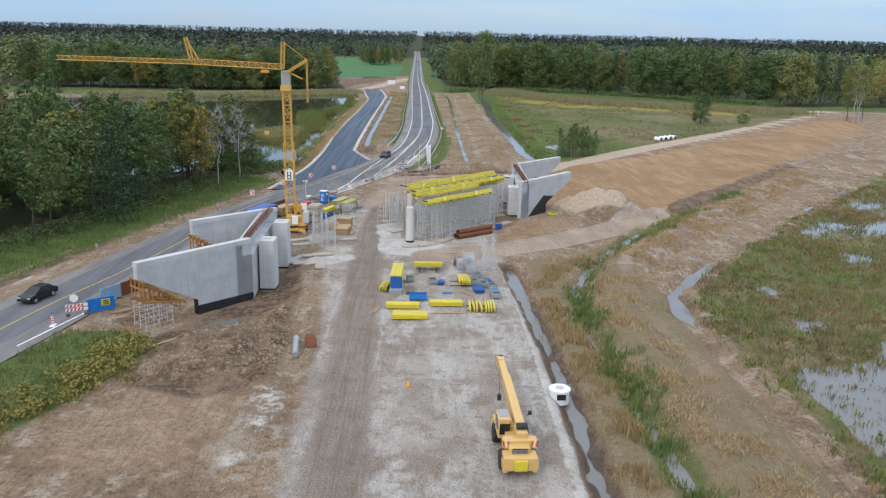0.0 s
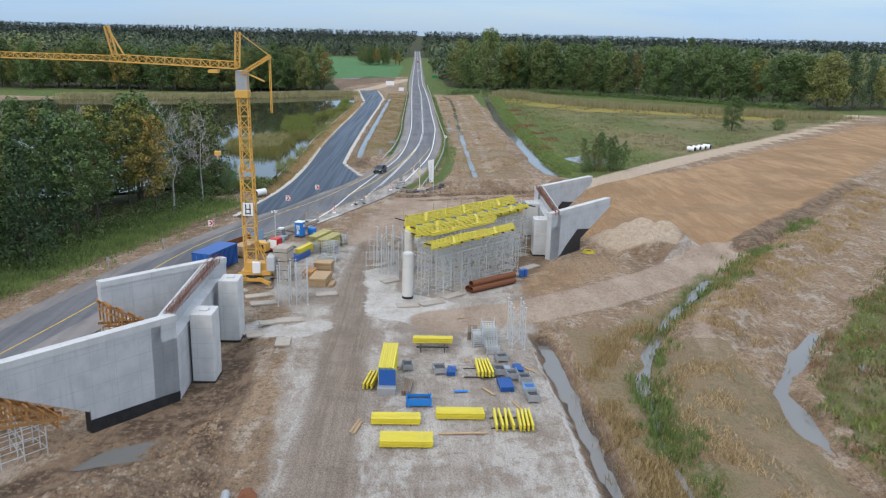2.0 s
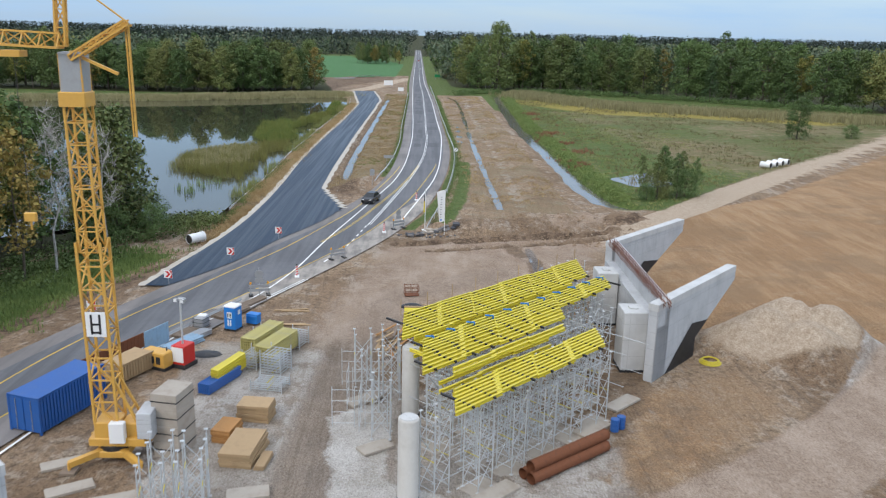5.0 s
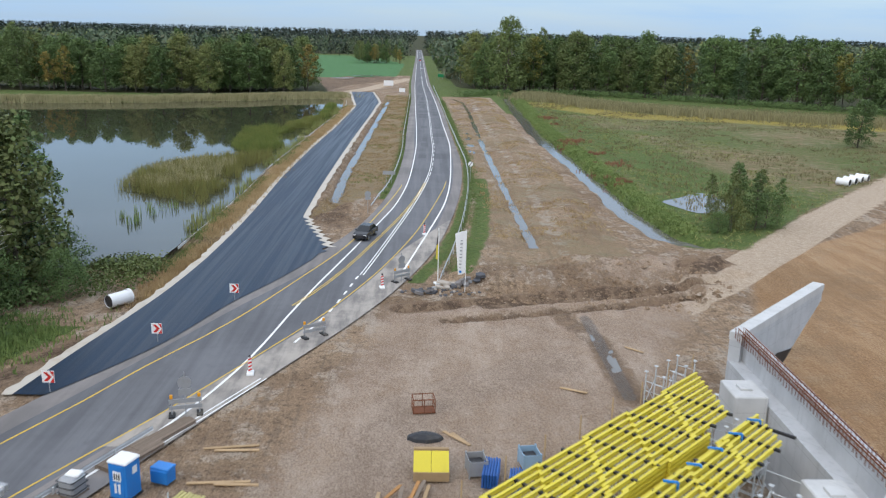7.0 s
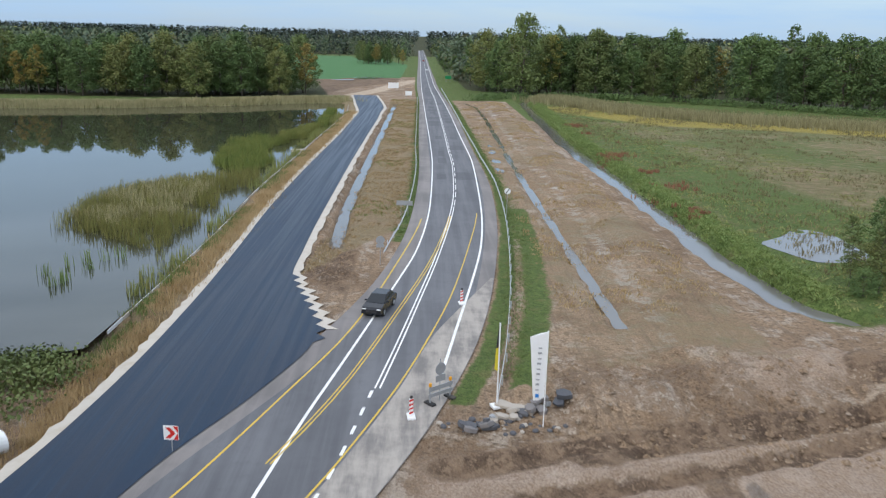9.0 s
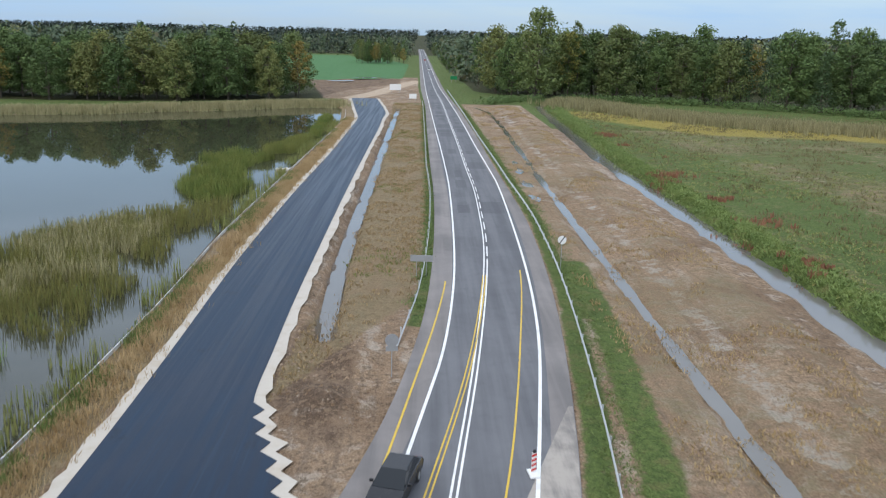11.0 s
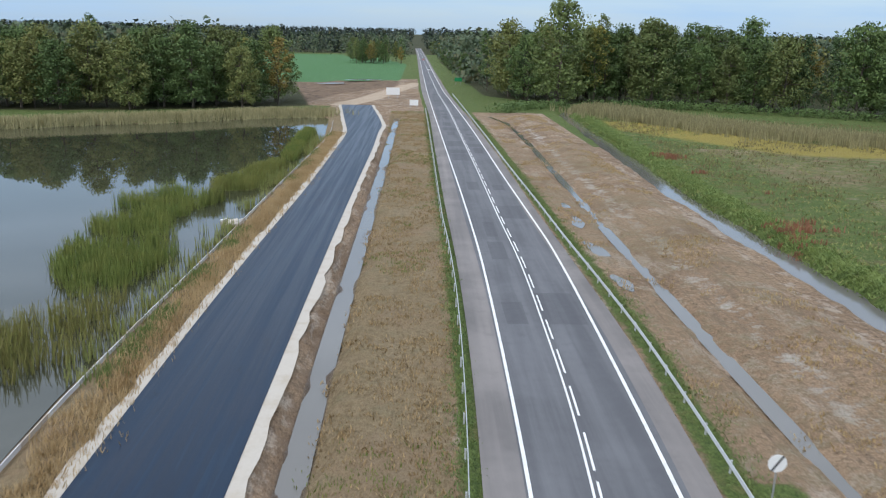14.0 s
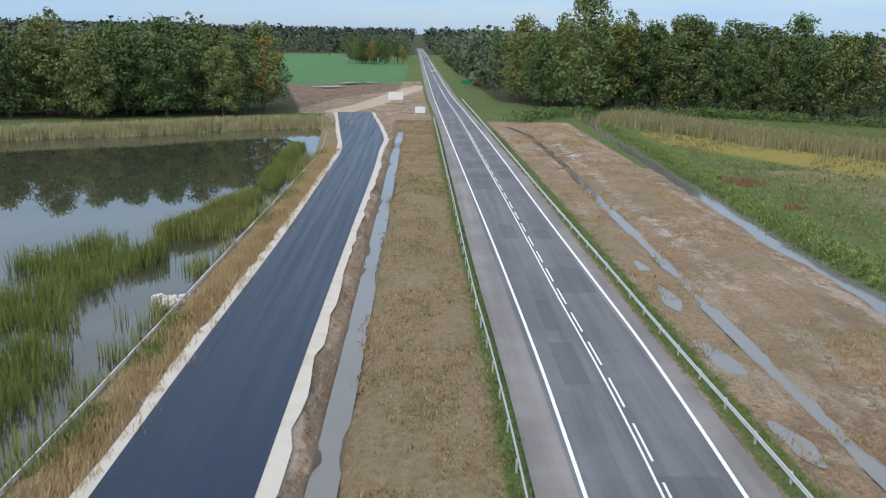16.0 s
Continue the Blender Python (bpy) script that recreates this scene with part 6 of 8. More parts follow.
for x, y in ((12.1, 126.4), (12.6, 126.8)):
    dr = thing("drum", x, y, level(x, y), 0, "dark blue steel drum beside the shoring", "drum", "drums")
    part("barrel", Shape().turned([(0.28, 0), (0.3, 0.03), (0.3, 0.28), (0.315, 0.3), (0.3, 0.32), (0.3, 0.6), (0.315, 0.62), (0.3, 0.64), (0.3, 0.88), (0.27, 0.9)], n=14), M_BLUE, dr)
hose = Shape()
for k in range(3):
    for i in range(20):
        a, b = 2 * math.pi * i / 20, 2 * math.pi * (i + 1) / 20
        r = 0.85 - 0.12 * k
        hose.tube((r * math.cos(a), r * math.sin(a), 0.08 + 0.1 * k), (r * math.cos(b), r * math.sin(b), 0.08 + 0.1 * k), 0.07, 5, cap=False)
hose.tube((0.85, 0, 0.1), (1.5, 1.2, 0.7), 0.07, 5).tube((1.5, 1.2, 0.7), (1.3, 2.0, 0.15), 0.07, 5)
solid("hose_coil", hose, M_YELLOW, "coiled yellow drainage hose on the soil", "hose", at=pose(22.8, 138.6, level(22.8, 138.6)))
solid("hose_coil", hose, M_YELLOW, "loose yellow drainage hose between the wing walls", "hose", at=pose(22.2, 151.8, level(22.2, 151.8) + 0.02))

# ---- mobile crane ----
mc = thing("mobile_crane", 7.05, 54.3, 0.0, 2, "yellow rough-terrain mobile crane with lowered boom", "mobile crane")
part("chassis", Shape().box(0, 0, 0.75, 1.5, 7.0, 0.6, 0, 0.06), M_CRANE_P, mc)
part("rear_deck", Shape().box(0, -3.0, 1.3, 2.4, 1.3, 0.35, 0, 0.05).box(0, -3.35, 0.7, 2.5, 0.6, 0.65, 0, 0.05), M_CRANE_P, mc)
part("engine_hood", Shape().box(0, -2.3, 1.35, 1.5, 1.3, 0.75, 0, 0.08), M_CRANE_P, mc)
grl = part("grille", Shape().box(0, -2.98, 1.42, 1.1, 0.06, 0.6), M_DARK, mc)
for k in range(5):
    part("grille_bar", Shape().box(0, -3.03, 1.46 + k * 0.11, 1.1, 0.03, 0.04), M_GREY, grl)
part("tail_plate", Shape().box(0, -3.72, 0.75, 0.95, 0.2, 0.75, 0, 0.03), M_YELLOW, mc, "bright yellow tail plate")
part("front_deck", Shape().box(0, 2.7, 1.2, 2.3, 1.6, 0.3, 0, 0.05), M_CRANE_P, mc)
for x in (-1.05, 1.05):
    for y in (-2.0, 2.0):
        w = part("wheel", Shape(), M_RUBBER, mc)
        bpy.data.meshes.remove(w.data)
        tyre = Shape().turned([(0.45, -0.28), (0.66, -0.28), (0.72, -0.18), (0.72, 0.18), (0.66, 0.28), (0.45, 0.28)], n=20)
        tyre.v = [(z + x, a + y, b + 0.72) for a, b, z in tyre.v]
        w = part("wheel", tyre, M_RUBBER, mc)
        rim = Shape().turned([(0.1, -0.2), (0.45, -0.24), (0.45, 0.24), (0.1, 0.2)], n=16)
        rim.v = [(z + x, a + y, b + 0.72) for a, b, z in rim.v]
        part("rim", rim, M_CRANE_P, w, "cream wheel rim")
    for y in (-3.3, 3.3):
        part("outrigger_box", Shape().box(x, y, 0.45, 0.35, 0.35, 0.75, 0, 0.03), M_CRANE_P, mc)
tur = part("turret", Shape().box(0.1, -0.9, 1.45, 1.7, 2.4, 0.55, 0, 0.06).box(0.25, -1.4, 1.95, 0.8, 1.5, 0.9, 0, 0.08), M_CRANE_P, mc)
cw = part("counterweight", Shape().box(0.1, -2.0, 1.75, 2.5, 0.7, 0.65, 0, 0.1), M_CRANE_P, mc)
for s in (-1, 1):
    for k in range(3):
        part("hazard_stripe", Shape().slab([(0.1 + s * (0.75 + k * 0.18), -2.36, 1.85), (0.1 + s * (0.84 + k * 0.18), -2.36, 1.85), (0.1 + s * (0.92 + k * 0.18), -2.36, 2.3), (0.1 + s * (0.83 + k * 0.18), -2.36, 2.3)], (0, -0.012, 0)), M_RED if k % 2 == 0 else M_SIGNW, cw)
cabm = part("cab", Shape().box(-0.75, 0.55, 1.45, 0.95, 1.7, 1.55, 0, 0.1), M_CRANE_P, mc)
part("window", Shape().box(-0.75, 0.55, 2.05, 0.99, 1.45, 0.72, 0, 0.04), M_GLASS, cabm, "dark cab glass")
part("roof_window", Shape().box(-0.75, 0.6, 2.98, 0.75, 1.2, 0.06, 0, 0.02), M_GREY, cabm, "tinted roof window")
part("rear_window", Shape().box(-0.75, -0.31, 1.75, 0.75, 0.05, 0.85), M_GLASS, cabm)
bm1 = part("boom", Shape().bar((0.25, -1.6, 2.6), (0.12, 6.2, 3.4), 0.62, 0.72), M_CRANE_P, mc)
part("boom_section", Shape().bar((0.14, 5.2, 3.32), (0.02, 8.6, 3.7), 0.5, 0.58), M_CRANE_P, bm1)
part("boom_head", Shape().bar((0.02, 8.5, 3.65), (0.0, 9.1, 3.75), 0.55, 0.75), M_CRANE_P, bm1)
part("sheave", Shape().tube((-0.2, 9.05, 3.9), (0.25, 9.05, 3.9), 0.25, 12), M_DARK, bm1)
part("lift_cylinder", Shape().tube((0.25, 0.2, 1.9), (0.17, 3.4, 2.9), 0.14, 8), M_GREY, bm1)
part("winch_drum", Shape().tube((-0.1, -1.55, 3.05), (0.6, -1.55, 3.05), 0.26, 12), M_DARK, mc)
part("hook_rope", Shape().tube((-0.1, 9.1, 3.7), (-0.45, 5.2, 2.4), 0.025, 4), M_DARK, mc)
part("hook_block", Shape().box(-0.5, 5.0, 2.0, 0.3, 0.3, 0.5, 0, 0.05), M_DARK, mc)
part("mirror", Shape().tube((1.0, 1.6, 2.2), (1.35, 1.7, 2.4), 0.03, 5).box(1.4, 1.7, 2.3, 0.28, 0.06, 0.35), M_DARK, mc)
part("tool_box", Shape().box(-1.0, -2.9, 0.55, 0.5, 1.0, 0.6, 0, 0.03), M_CRANE_P, mc)
part("exhaust", Shape().tube((0.65, -1.7, 2.0), (0.65, -1.7, 2.7), 0.06, 8), M_DARK, mc)

mh = thing("manhole_ring", 12.2, 64.9, -0.75, 0, "white concrete manhole shaft standing in a trench", "manhole")
part("shaft", Shape().turned([(0.85, 0), (0.85, 1.05), (0.95, 1.08), (0.95, 1.26), (0.9, 1.3), (0.35, 1.3)], n=28), M_SIGNW, mh)
part("cover", Shape().turned([(0.36, 1.3), (0.36, 1.37), (0.3, 1.39)], n=20), M_CONC, mh)
# no hole is cut: a black block gives the shade of the pipe mouth
part("opening", Shape().box(0.05, -0.82, 0.5, 0.75, 0.1, 0.5), M_BLACK, mh, "black block standing for the shade inside a square pipe hole")
pp = thing("pipe", -12.0, 74.2, 0.1, 0, "grey corrugated pipe lying by the spoil", "pipe")
for k in range(12):
    part("segment", Shape().tube((-0.25 + 0.045 * k, 2.2 - k * 0.37, 0.3), (-0.21 + 0.045 * k, 1.86 - k * 0.37, 0.3), 0.3, 12, 0.27), M_GREY, pp)
bk = thing("excavator_bucket", -10.7, 75.4, 0.05, 20, "rusty excavator bucket on the ground", "bucket")
part("shell", Shape().slab([(-0.5, -0.4, 0), (0.5, -0.4, 0), (0.6, 0.0, 0.5), (0.3, 0.4, 0.75), (-0.3, 0.4, 0.75), (-0.6, 0, 0.5)], (0.05, 0.45, 0.1)), M_RUST, bk)
for k in range(4):
    part("tooth", Shape().bar((-0.4 + k * 0.27, -0.4, 0.05), (-0.4 + k * 0.27, -0.7, 0.02), 0.09, 0.06), M_RUST, bk)
solid("bollard", Shape().turned([(0.2, 0), (0.22, 0.05), (0.1, 0.4), (0.04, 0.5)], n=10), M_LAMP_Y, "small orange marker cone on the gravel", "cone", at=pose(-0.9, 66.0, 0.02))

# ---- containers, cabins, generators ----


def container(x, y, rz, w, L, h, mat, label, name="container"):
    """A steel container with corrugated sides, corner posts and a door end."""
    ob = thing(name, x, y, 0.05, rz, label, name.replace("_", " "))
    part("body", Shape().box(0, 0, 0.12, w - 0.1, L - 0.1, h - 0.2), mat, ob)
    part("roof", Shape().box(0, 0, h - 0.1, w, L, 0.08), mat, ob)
    for a in (-w / 2, w / 2):
        for b in (-L / 2, L / 2):
            part("corner_post", Shape().box(a * 0.97, b * 0.985, 0, 0.14, 0.14, h), mat, ob)
        for k in range(int(L / 0.28)):
            part("rib", Shape().box(a * 0.985, -L / 2 + 0.25 + k * 0.28, 0.2, 0.06, 0.13, h - 0.4), mat, ob)
    for b in (-L / 2,):
        for a in (-w / 4, w / 4):
            d = part("door", Shape().box(a, b * 0.99, 0.2, w / 2 - 0.1, 0.06, h - 0.4), mat, ob)
            part("lock_rod", Shape().tube((a, b * 1.0 - 0.03, 0.2), (a, b * 1.0 - 0.03, h - 0.25), 0.025, 5), M_GREY, d)
    return ob


container(-25.6, 128.0, -19, 2.44, 6.1, 2.6, M_BLUE, "dark blue steel site container")
container(-23.3, 134.6, -25, 1.8, 3.4, 1.5, M_WOOD, "cream tool chest with a flat roof", "tool_chest")
gs = thing("generator", -21.6, 136.2, 0.05, -25, "orange-yellow diesel generator on a skid", "generator")
part("skid", Shape().box(0, 0, 0, 2.4, 1.2, 0.25), M_DARK, gs)
part("housing", Shape().box(0, 0, 0.25, 2.3, 1.15, 1.15, 0, 0.08), M_CRANE, gs)
for k in range(3):
    part("louvre", Shape().box(-0.6 + k * 0.6, -0.59, 0.5, 0.4, 0.03, 0.6), M_DARK, gs)
part("exhaust", Shape().tube((0.8, 0.2, 1.35), (0.8, 0.2, 1.7), 0.05, 8), M_DARK, gs)
lt = thing("lighting_tower", -19.7, 136.6, 0.05, -22, "mobile lighting tower with red and white base", "lighting tower")
part("base_box", Shape().box(0, 0, 0.3, 1.2, 1.4, 1.5, 0, 0.05), M_RED, lt)
part("front_panel", Shape().box(0, -0.72, 0.5, 1.1, 0.04, 1.2), M_SIGNW, lt, "white panel with red hem")
part("skid", Shape().box(0, 0, 0.0, 1.4, 1.6, 0.3), M_DARK, lt)
part("mast", Shape().tube((0, 0, 1.8), (0, 0, 5.3), 0.08, 8), M_STEEL, lt)
for a, b in ((-0.3, -0.1), (0.3, -0.1), (-0.15, 0.25), (0.15, 0.25)):
    f = part("floodlight", Shape().box(a, b, 5.2, 0.34, 0.22, 0.3, 0, 0.03), M_GREY, lt)
    part("lens", Shape().box(a, b - 0.12, 5.24, 0.28, 0.02, 0.22), M_SIGNW, f)
wc = thing("portable_toilet", -17.7, 144.9, 0.05, -20, "blue portable toilet with white roof", "toilet cabin")
part("cabin", Shape().box(0, 0, 0.12, 1.12, 1.12, 2.0, 0, 0.05), M_BLUE_L, wc)
part("base", Shape().box(0, 0, 0, 1.2, 1.2, 0.13), M_DARK, wc)
part("roof", Shape().box(0, 0, 2.12, 1.2, 1.2, 0.12, 0, 0.06), M_SIGNW, wc, "white roof")
wd = part("door", Shape().box(0, -0.57, 0.2, 0.8, 0.04, 1.8), M_BLUE_L, wc)
part("sticker", Shape().box(0.02, -0.6, 1.15, 0.5, 0.02, 0.55), M_SIGNW, wd, "white notice with dark bars")
for k in range(3):
    part("sticker_bar", Shape().box(-0.12 + k * 0.14, -0.62, 1.25, 0.07, 0.012, 0.34), M_DARK, wd)
for s in (-1, 1):
    part("sticker", Shape().box(s * 0.12, -0.6, 0.45, 0.13, 0.02, 0.55), M_SIGNW, wd, "white pictogram bar")
part("sticker", Shape().box(0.57, 0.1, 1.4, 0.02, 0.35, 0.4), M_SIGNW, wc, "white notice")
bn = thing("waste_bin", -16.2, 146.3, 0.05, -20, "blue plastic waste container", "waste bin")
part("tub", Shape().box(0, 0, 0.1, 1.1, 0.8, 0.75, 0, 0.06), M_BLUE_L, bn)
part("lid", Shape().box(0, 0.05, 0.85, 1.15, 0.8, 0.12, 0, 0.05), M_BLUE_L, bn)
ib = thing("liquid_tank", -20.5, 145.0, 0.05, -20, "grey liquid tank in a wire cage", "tank")
part("tank", Shape().box(0, 0, 0.15, 1.0, 1.1, 0.95, 0, 0.12), M_GREY, ib)
for z in (0.25, 0.6, 0.95):
    part("cage_ring", Shape().box(0, 0, z, 1.08, 1.18, 0.03), M_DARK, ib)
part("pallet", Shape().box(0, 0, 0, 1.05, 1.15, 0.14), M_WOOD_G, ib)
part("cover_sheet", Shape().box(0.05, 0.15, 1.1, 0.8, 0.6, 0.12, 10, 0.06), M_SIGNW, ib, "crumpled white sheet")


def sheet_fence(p, q, mats, h, label):
    ob = thing("sheet_fence", 0, 0, 0, 0, label, "fence")
    p, q = Vector((*p, 0)), Vector((*q, 0))
    n = len(mats)
    for k, m in enumerate(mats):
        a, b = p.lerp(q, k / n), p.lerp(q, (k + 0.97) / n)
        pl = part("sheet", Shape().bar((a.x, a.y, 0.05 + h / 2), (b.x, b.y, 0.05 + h / 2), 0.06, h), m, ob)
        for i in range(7):
            c = a.lerp(b, (i + 0.5) / 7)
            part("rib", Shape().tube((c.x, c.y, 0.08), (c.x, c.y, h), 0.06, 5), m, pl)
    return ob


sheet_fence((-27.0, 131.0), (-22.3, 141.6), (M_RUST, M_RUST, M_RUST, M_BLUE_P), 1.8, "rusty and pale blue sheet-pile screen along the road")
sheet_fence((-35.6, 87.2), (-31.6, 95.0), (M_BLUE_P, M_RUST, M_RUST), 1.6, "rusty and pale sheet-pile screen along the road")
sk = thing("skip_screen", -35.0, 85.2, 0.08, 35, "blue corrugated steel screen box with yellow notice", "screen")
for k in range(9):
    part("corrugation", Shape().box(-1.3 + k * 0.32, -0.7, 0, 0.2, 0.1, 1.5), M_BLUE_L, sk)
part("panel", Shape().box(0, -0.64, 0, 2.9, 0.06, 1.5), M_BLUE_L, sk)
part("side", Shape().box(1.4, 0.2, 0, 0.08, 1.7, 1.5), M_BLUE_L, sk)
part("notice", Shape().box(0.5, -0.78, 0.55, 0.9, 0.03, 0.75), M_YELLOW, sk, "yellow notice with dark bars")
for k in range(3):
    part("notice_bar", Shape().box(0.5, -0.81, 0.68 + k * 0.2, 0.6, 0.015, 0.09), M_DARK, sk)

# ---- road safety things ----


def striped_board(parent, x, y, z, w, h, n, name="board"):
    b = part(name, Shape().box(x, y, z, w, 0.04, h), M_SIGNW, parent, "white board with red slanting stripes")
    for k in range(n):
        a = x - w / 2 + w * (k + 0.15) / n
        if a + w / n * 0.85 > x + w / 2:
            continue
        part("stripe", Shape().slab([(a, y - 0.024, z), (a + w / n * 0.5, y - 0.024, z), (a + w / n * 0.85, y - 0.024, z + h), (a + w / n * 0.35, y - 0.024, z + h)], (0, -0.006, 0)), M_RED, b)
    return b


br = thing("road_barrier", -36.6, 83.2, 0.1, 25, "red and white striped road barrier boards", "road barrier")
striped_board(br, 0, 0, 0.9, 2.2, 0.3, 6)
striped_board(br, 0, 0, 0.45, 2.2, 0.3, 6)
for x in (-0.9, 0.9):
    part("post", Shape().box(x, 0.06, 0, 0.07, 0.07, 1.3), M_GREY, br)
    part("foot", Shape().box(x, 0.06, 0, 0.4, 0.8, 0.1, 0, 0.02), M_RUBBER, br)
part("disc", Shape().tube((-0.2, 0.0, 1.85), (-0.2, 0.05, 1.85), 0.42, 20), M_SIGNW, br, "white round sign with red rim")


def delineator(x, y, rz):
    ob = thing("delineator", x, y, 0.12, rz, "red and white striped traffic delineator on a rubber foot", "delineator", "delineators")
    part("blade", Shape().box(0, 0, 0.1, 0.26, 0.06, 1.15, 0, 0.02), M_SIGNW, ob)
    for k in range(4):
        z = 0.2 + k * 0.27
        part("stripe", Shape().slab([(-0.13, -0.034, z), (0.13, -0.034, z + 0.1), (0.13, -0.034, z + 0.23), (-0.13, -0.034, z + 0.13)], (0, -0.006, 0)), M_RED, ob)
    part("foot", Shape().box(0, 0, 0, 0.5, 0.85, 0.12, 0, 0.03), M_SIGNW, ob, "pale recycled foot")
    part("lamp", Shape().box(0, 0, 1.25, 0.16, 0.1, 0.18, 0, 0.03), M_DARK, ob)
    return ob


for x, y in ((-14.5, 160.8), (-6.15, 181.8), (-2.1, 203.9), (-37.6, 79.6)):
    delineator(x, y, 8)


def chevron(x, y, rz):
    ob = thing("chevron_sign", x, y, 0.0, rz, "square red sign with white chevron on a post", "road sign", "chevron signs")
    part("post", Shape().tube((0, 0.05, 0), (0, 0.05, 1.5), 0.035, 6), M_GREY, ob)
    pl = part("plate", Shape().box(0, 0, 0.85, 0.85, 0.03, 0.85), M_SIGNW, ob)
    y0 = -0.022
    part("chevron_mark", Shape().slab([(-0.32, y0, 0.95), (-0.05, y0, 0.95), (0.25, y0, 1.275), (-0.05, y0, 1.6), (-0.32, y0, 1.6), (0.0, y0, 1.275)], (0, -0.006, 0)), M_RED, pl)
    part("red_edge", Shape().slab([(0.12, y0, 0.87), (0.4, y0, 0.87), (0.4, y0, 1.68), (0.12, y0, 1.68), (0.4, y0, 1.275)], (0, -0.006, 0)), M_RED, pl)
    return ob


for x, y in ((-30.9, 147.0), (-27.1, 157.2), (-22.9, 166.6), (-19.3, 177.2)):
    chevron(x, y, -4)


def barrier_back(x, y, rz, label):
    ob = thing("road_barrier", x, y, 0.1, rz, label, "road barrier", "barriers seen from behind")
    part("board", Shape().box(0, 0, 0.85, 2.0, 0.04, 0.3), M_GREY, ob)
    part("board", Shape().box(0, 0, 0.45, 2.0, 0.04, 0.25), M_GREY, ob)
    for a in (-0.85, 0.85):
        part("post", Shape().box(a, 0.05, 0, 0.07, 0.07, 1.2), M_GREY, ob)
        part("foot", Shape().box(a, 0.05, 0, 0.4, 0.85, 0.12, 0, 0.03), M_RUBBER, ob)
        part("lamp", Shape().box(a, 0.05, 1.2, 0.2, 0.14, 0.24, 0, 0.04), M_LAMP_Y, ob)
    return ob


barrier_back(-10.9, 168.4, 35, "grey back of a road barrier with amber lamps")
b2 = barrier_back(-4.3, 184.2, 40, "grey back of a road barrier with amber lamps")
b3 = barrier_back(-17.2, 154.2, 15, "grey back of a road barrier with signs and lamps")
for b in (b2, b3):
    part("sign_post", Shape().tube((0, 0.1, 0), (0, 0.1, 2.9), 0.035, 6), M_GREY, b)
    part("sign_disc", Shape().tube((0, 0.05, 2.2), (0, 0.08, 2.2), 0.42, 18), M_GREY, b)
    part("sign_plate", Shape().box(0, 0.05, 1.35, 0.8, 0.03, 0.45), M_GREY, b)
for x, y in ((-38.4, 127.2), (-34.7, 137.0), (-44, 108), (-31.2, 149.8)):
    gp = thing("guide_post", x, y, level(x, y), -15, "grey roadside guide post", "guide post", "guide posts")
    part("shaft", Shape().box(0, 0, 0, 0.12, 0.06, 0.95), M_GREY, gp)
    part("plate", Shape().box(0, -0.04, 0.95, 0.4, 0.03, 0.5), M_GREY, gp)
es = thing("round_sign", 5.6, 242.6, 0.0, 0, "white round end-of-limit sign with black slash", "road sign")
part("post", Shape().tube((0, 0, 0), (0, 0, 3.1), 0.035, 6), M_GREY, es)
dsc = part("disc", Shape().tube((0, -0.03, 3.05), (0, -0.06, 3.05), 0.42, 24), M_SIGNW, es)
part("slash", Shape().slab([(-0.28, -0.065, 2.72), (-0.2, -0.065, 2.66), (0.28, -0.065, 3.38), (0.2, -0.065, 3.44)], (0, -0.006, 0)), M_DARK, dsc)
rs = thing("round_sign", -9.9, 216.4, 0.0, 8, "grey back of a round road sign with a plate", "road sign")
part("post", Shape().tube((0, 0, 0), (0, 0, 3.0), 0.035, 6), M_GREY, rs)
part("disc", Shape().tube((0, -0.05, 2.6), (0, -0.08, 2.6), 0.45, 20), M_GREY, rs)
part("plate", Shape().box(0, -0.05, 1.85, 0.8, 0.03, 0.35), M_GREY, rs)
bb = thing("sign_board", -8.0, 239.8, 0.0, -3, "grey back of a wide road sign on two posts", "road sign")
for x in (-0.45, 0.45):
    part("post", Shape().tube((x, 0, 0), (x, 0, 2.0), 0.035, 6), M_GREY, bb)
part("panel", Shape().box(0, -0.05, 1.45, 2.1, 0.04, 0.62), M_GREY, bb)
for x, y, w, h, z in ((-18.8, 486, 4.4, 2.3, 1.2), (-11.6, 449, 2.5, 1.6, 0.9)):
    wb = thing("billboard", x, y, 0.0, 2, "blank white board on posts beside the junction", "billboard", "white boards")
    for a in (-w * 0.35, w * 0.35):
        part("post", Shape().box(a, 0.05, 0, 0.12, 0.12, z + h), M_GREY, wb)
    part("panel", Shape().box(0, -0.05, z, w, 0.06, h), M_SIGNW, wb)
gsn = thing("direction_sign", 6.5, 566, 0, 0, "green road sign on posts", "road sign")
part("panel", Shape().box(0, 0, 1.6, 3.2, 0.06, 1.6), plain("sign_green", (0.01, 0.22, 0.08), 0.5, wear=0.05), gsn)
for a in (-1, 1):
    part("post", Shape().box(a, 0.08, 0, 0.1, 0.1, 3.1), M_GREY, gsn)

# flags
fl = thing("banner_flag", 1.35, 180.6, 0.2, 0, "tall white banner flag with blue bars", "flag")
part("pole", Shape().tube((0.45, 0, 0), (0.45, 0, 6.1), 0.035, 6), M_SIGNW, fl)
cloth = part("cloth", Shape().slab([(-0.62, -0.1, 5.75), (-0.1, 0.06, 5.9), (0.45, 0, 6.05), (0.4, 0, 1.9), (0.05, -0.08, 1.75), (-0.25, 0, 1.7)], (0.0, 0.015, 0)), M_SIGNW, fl)
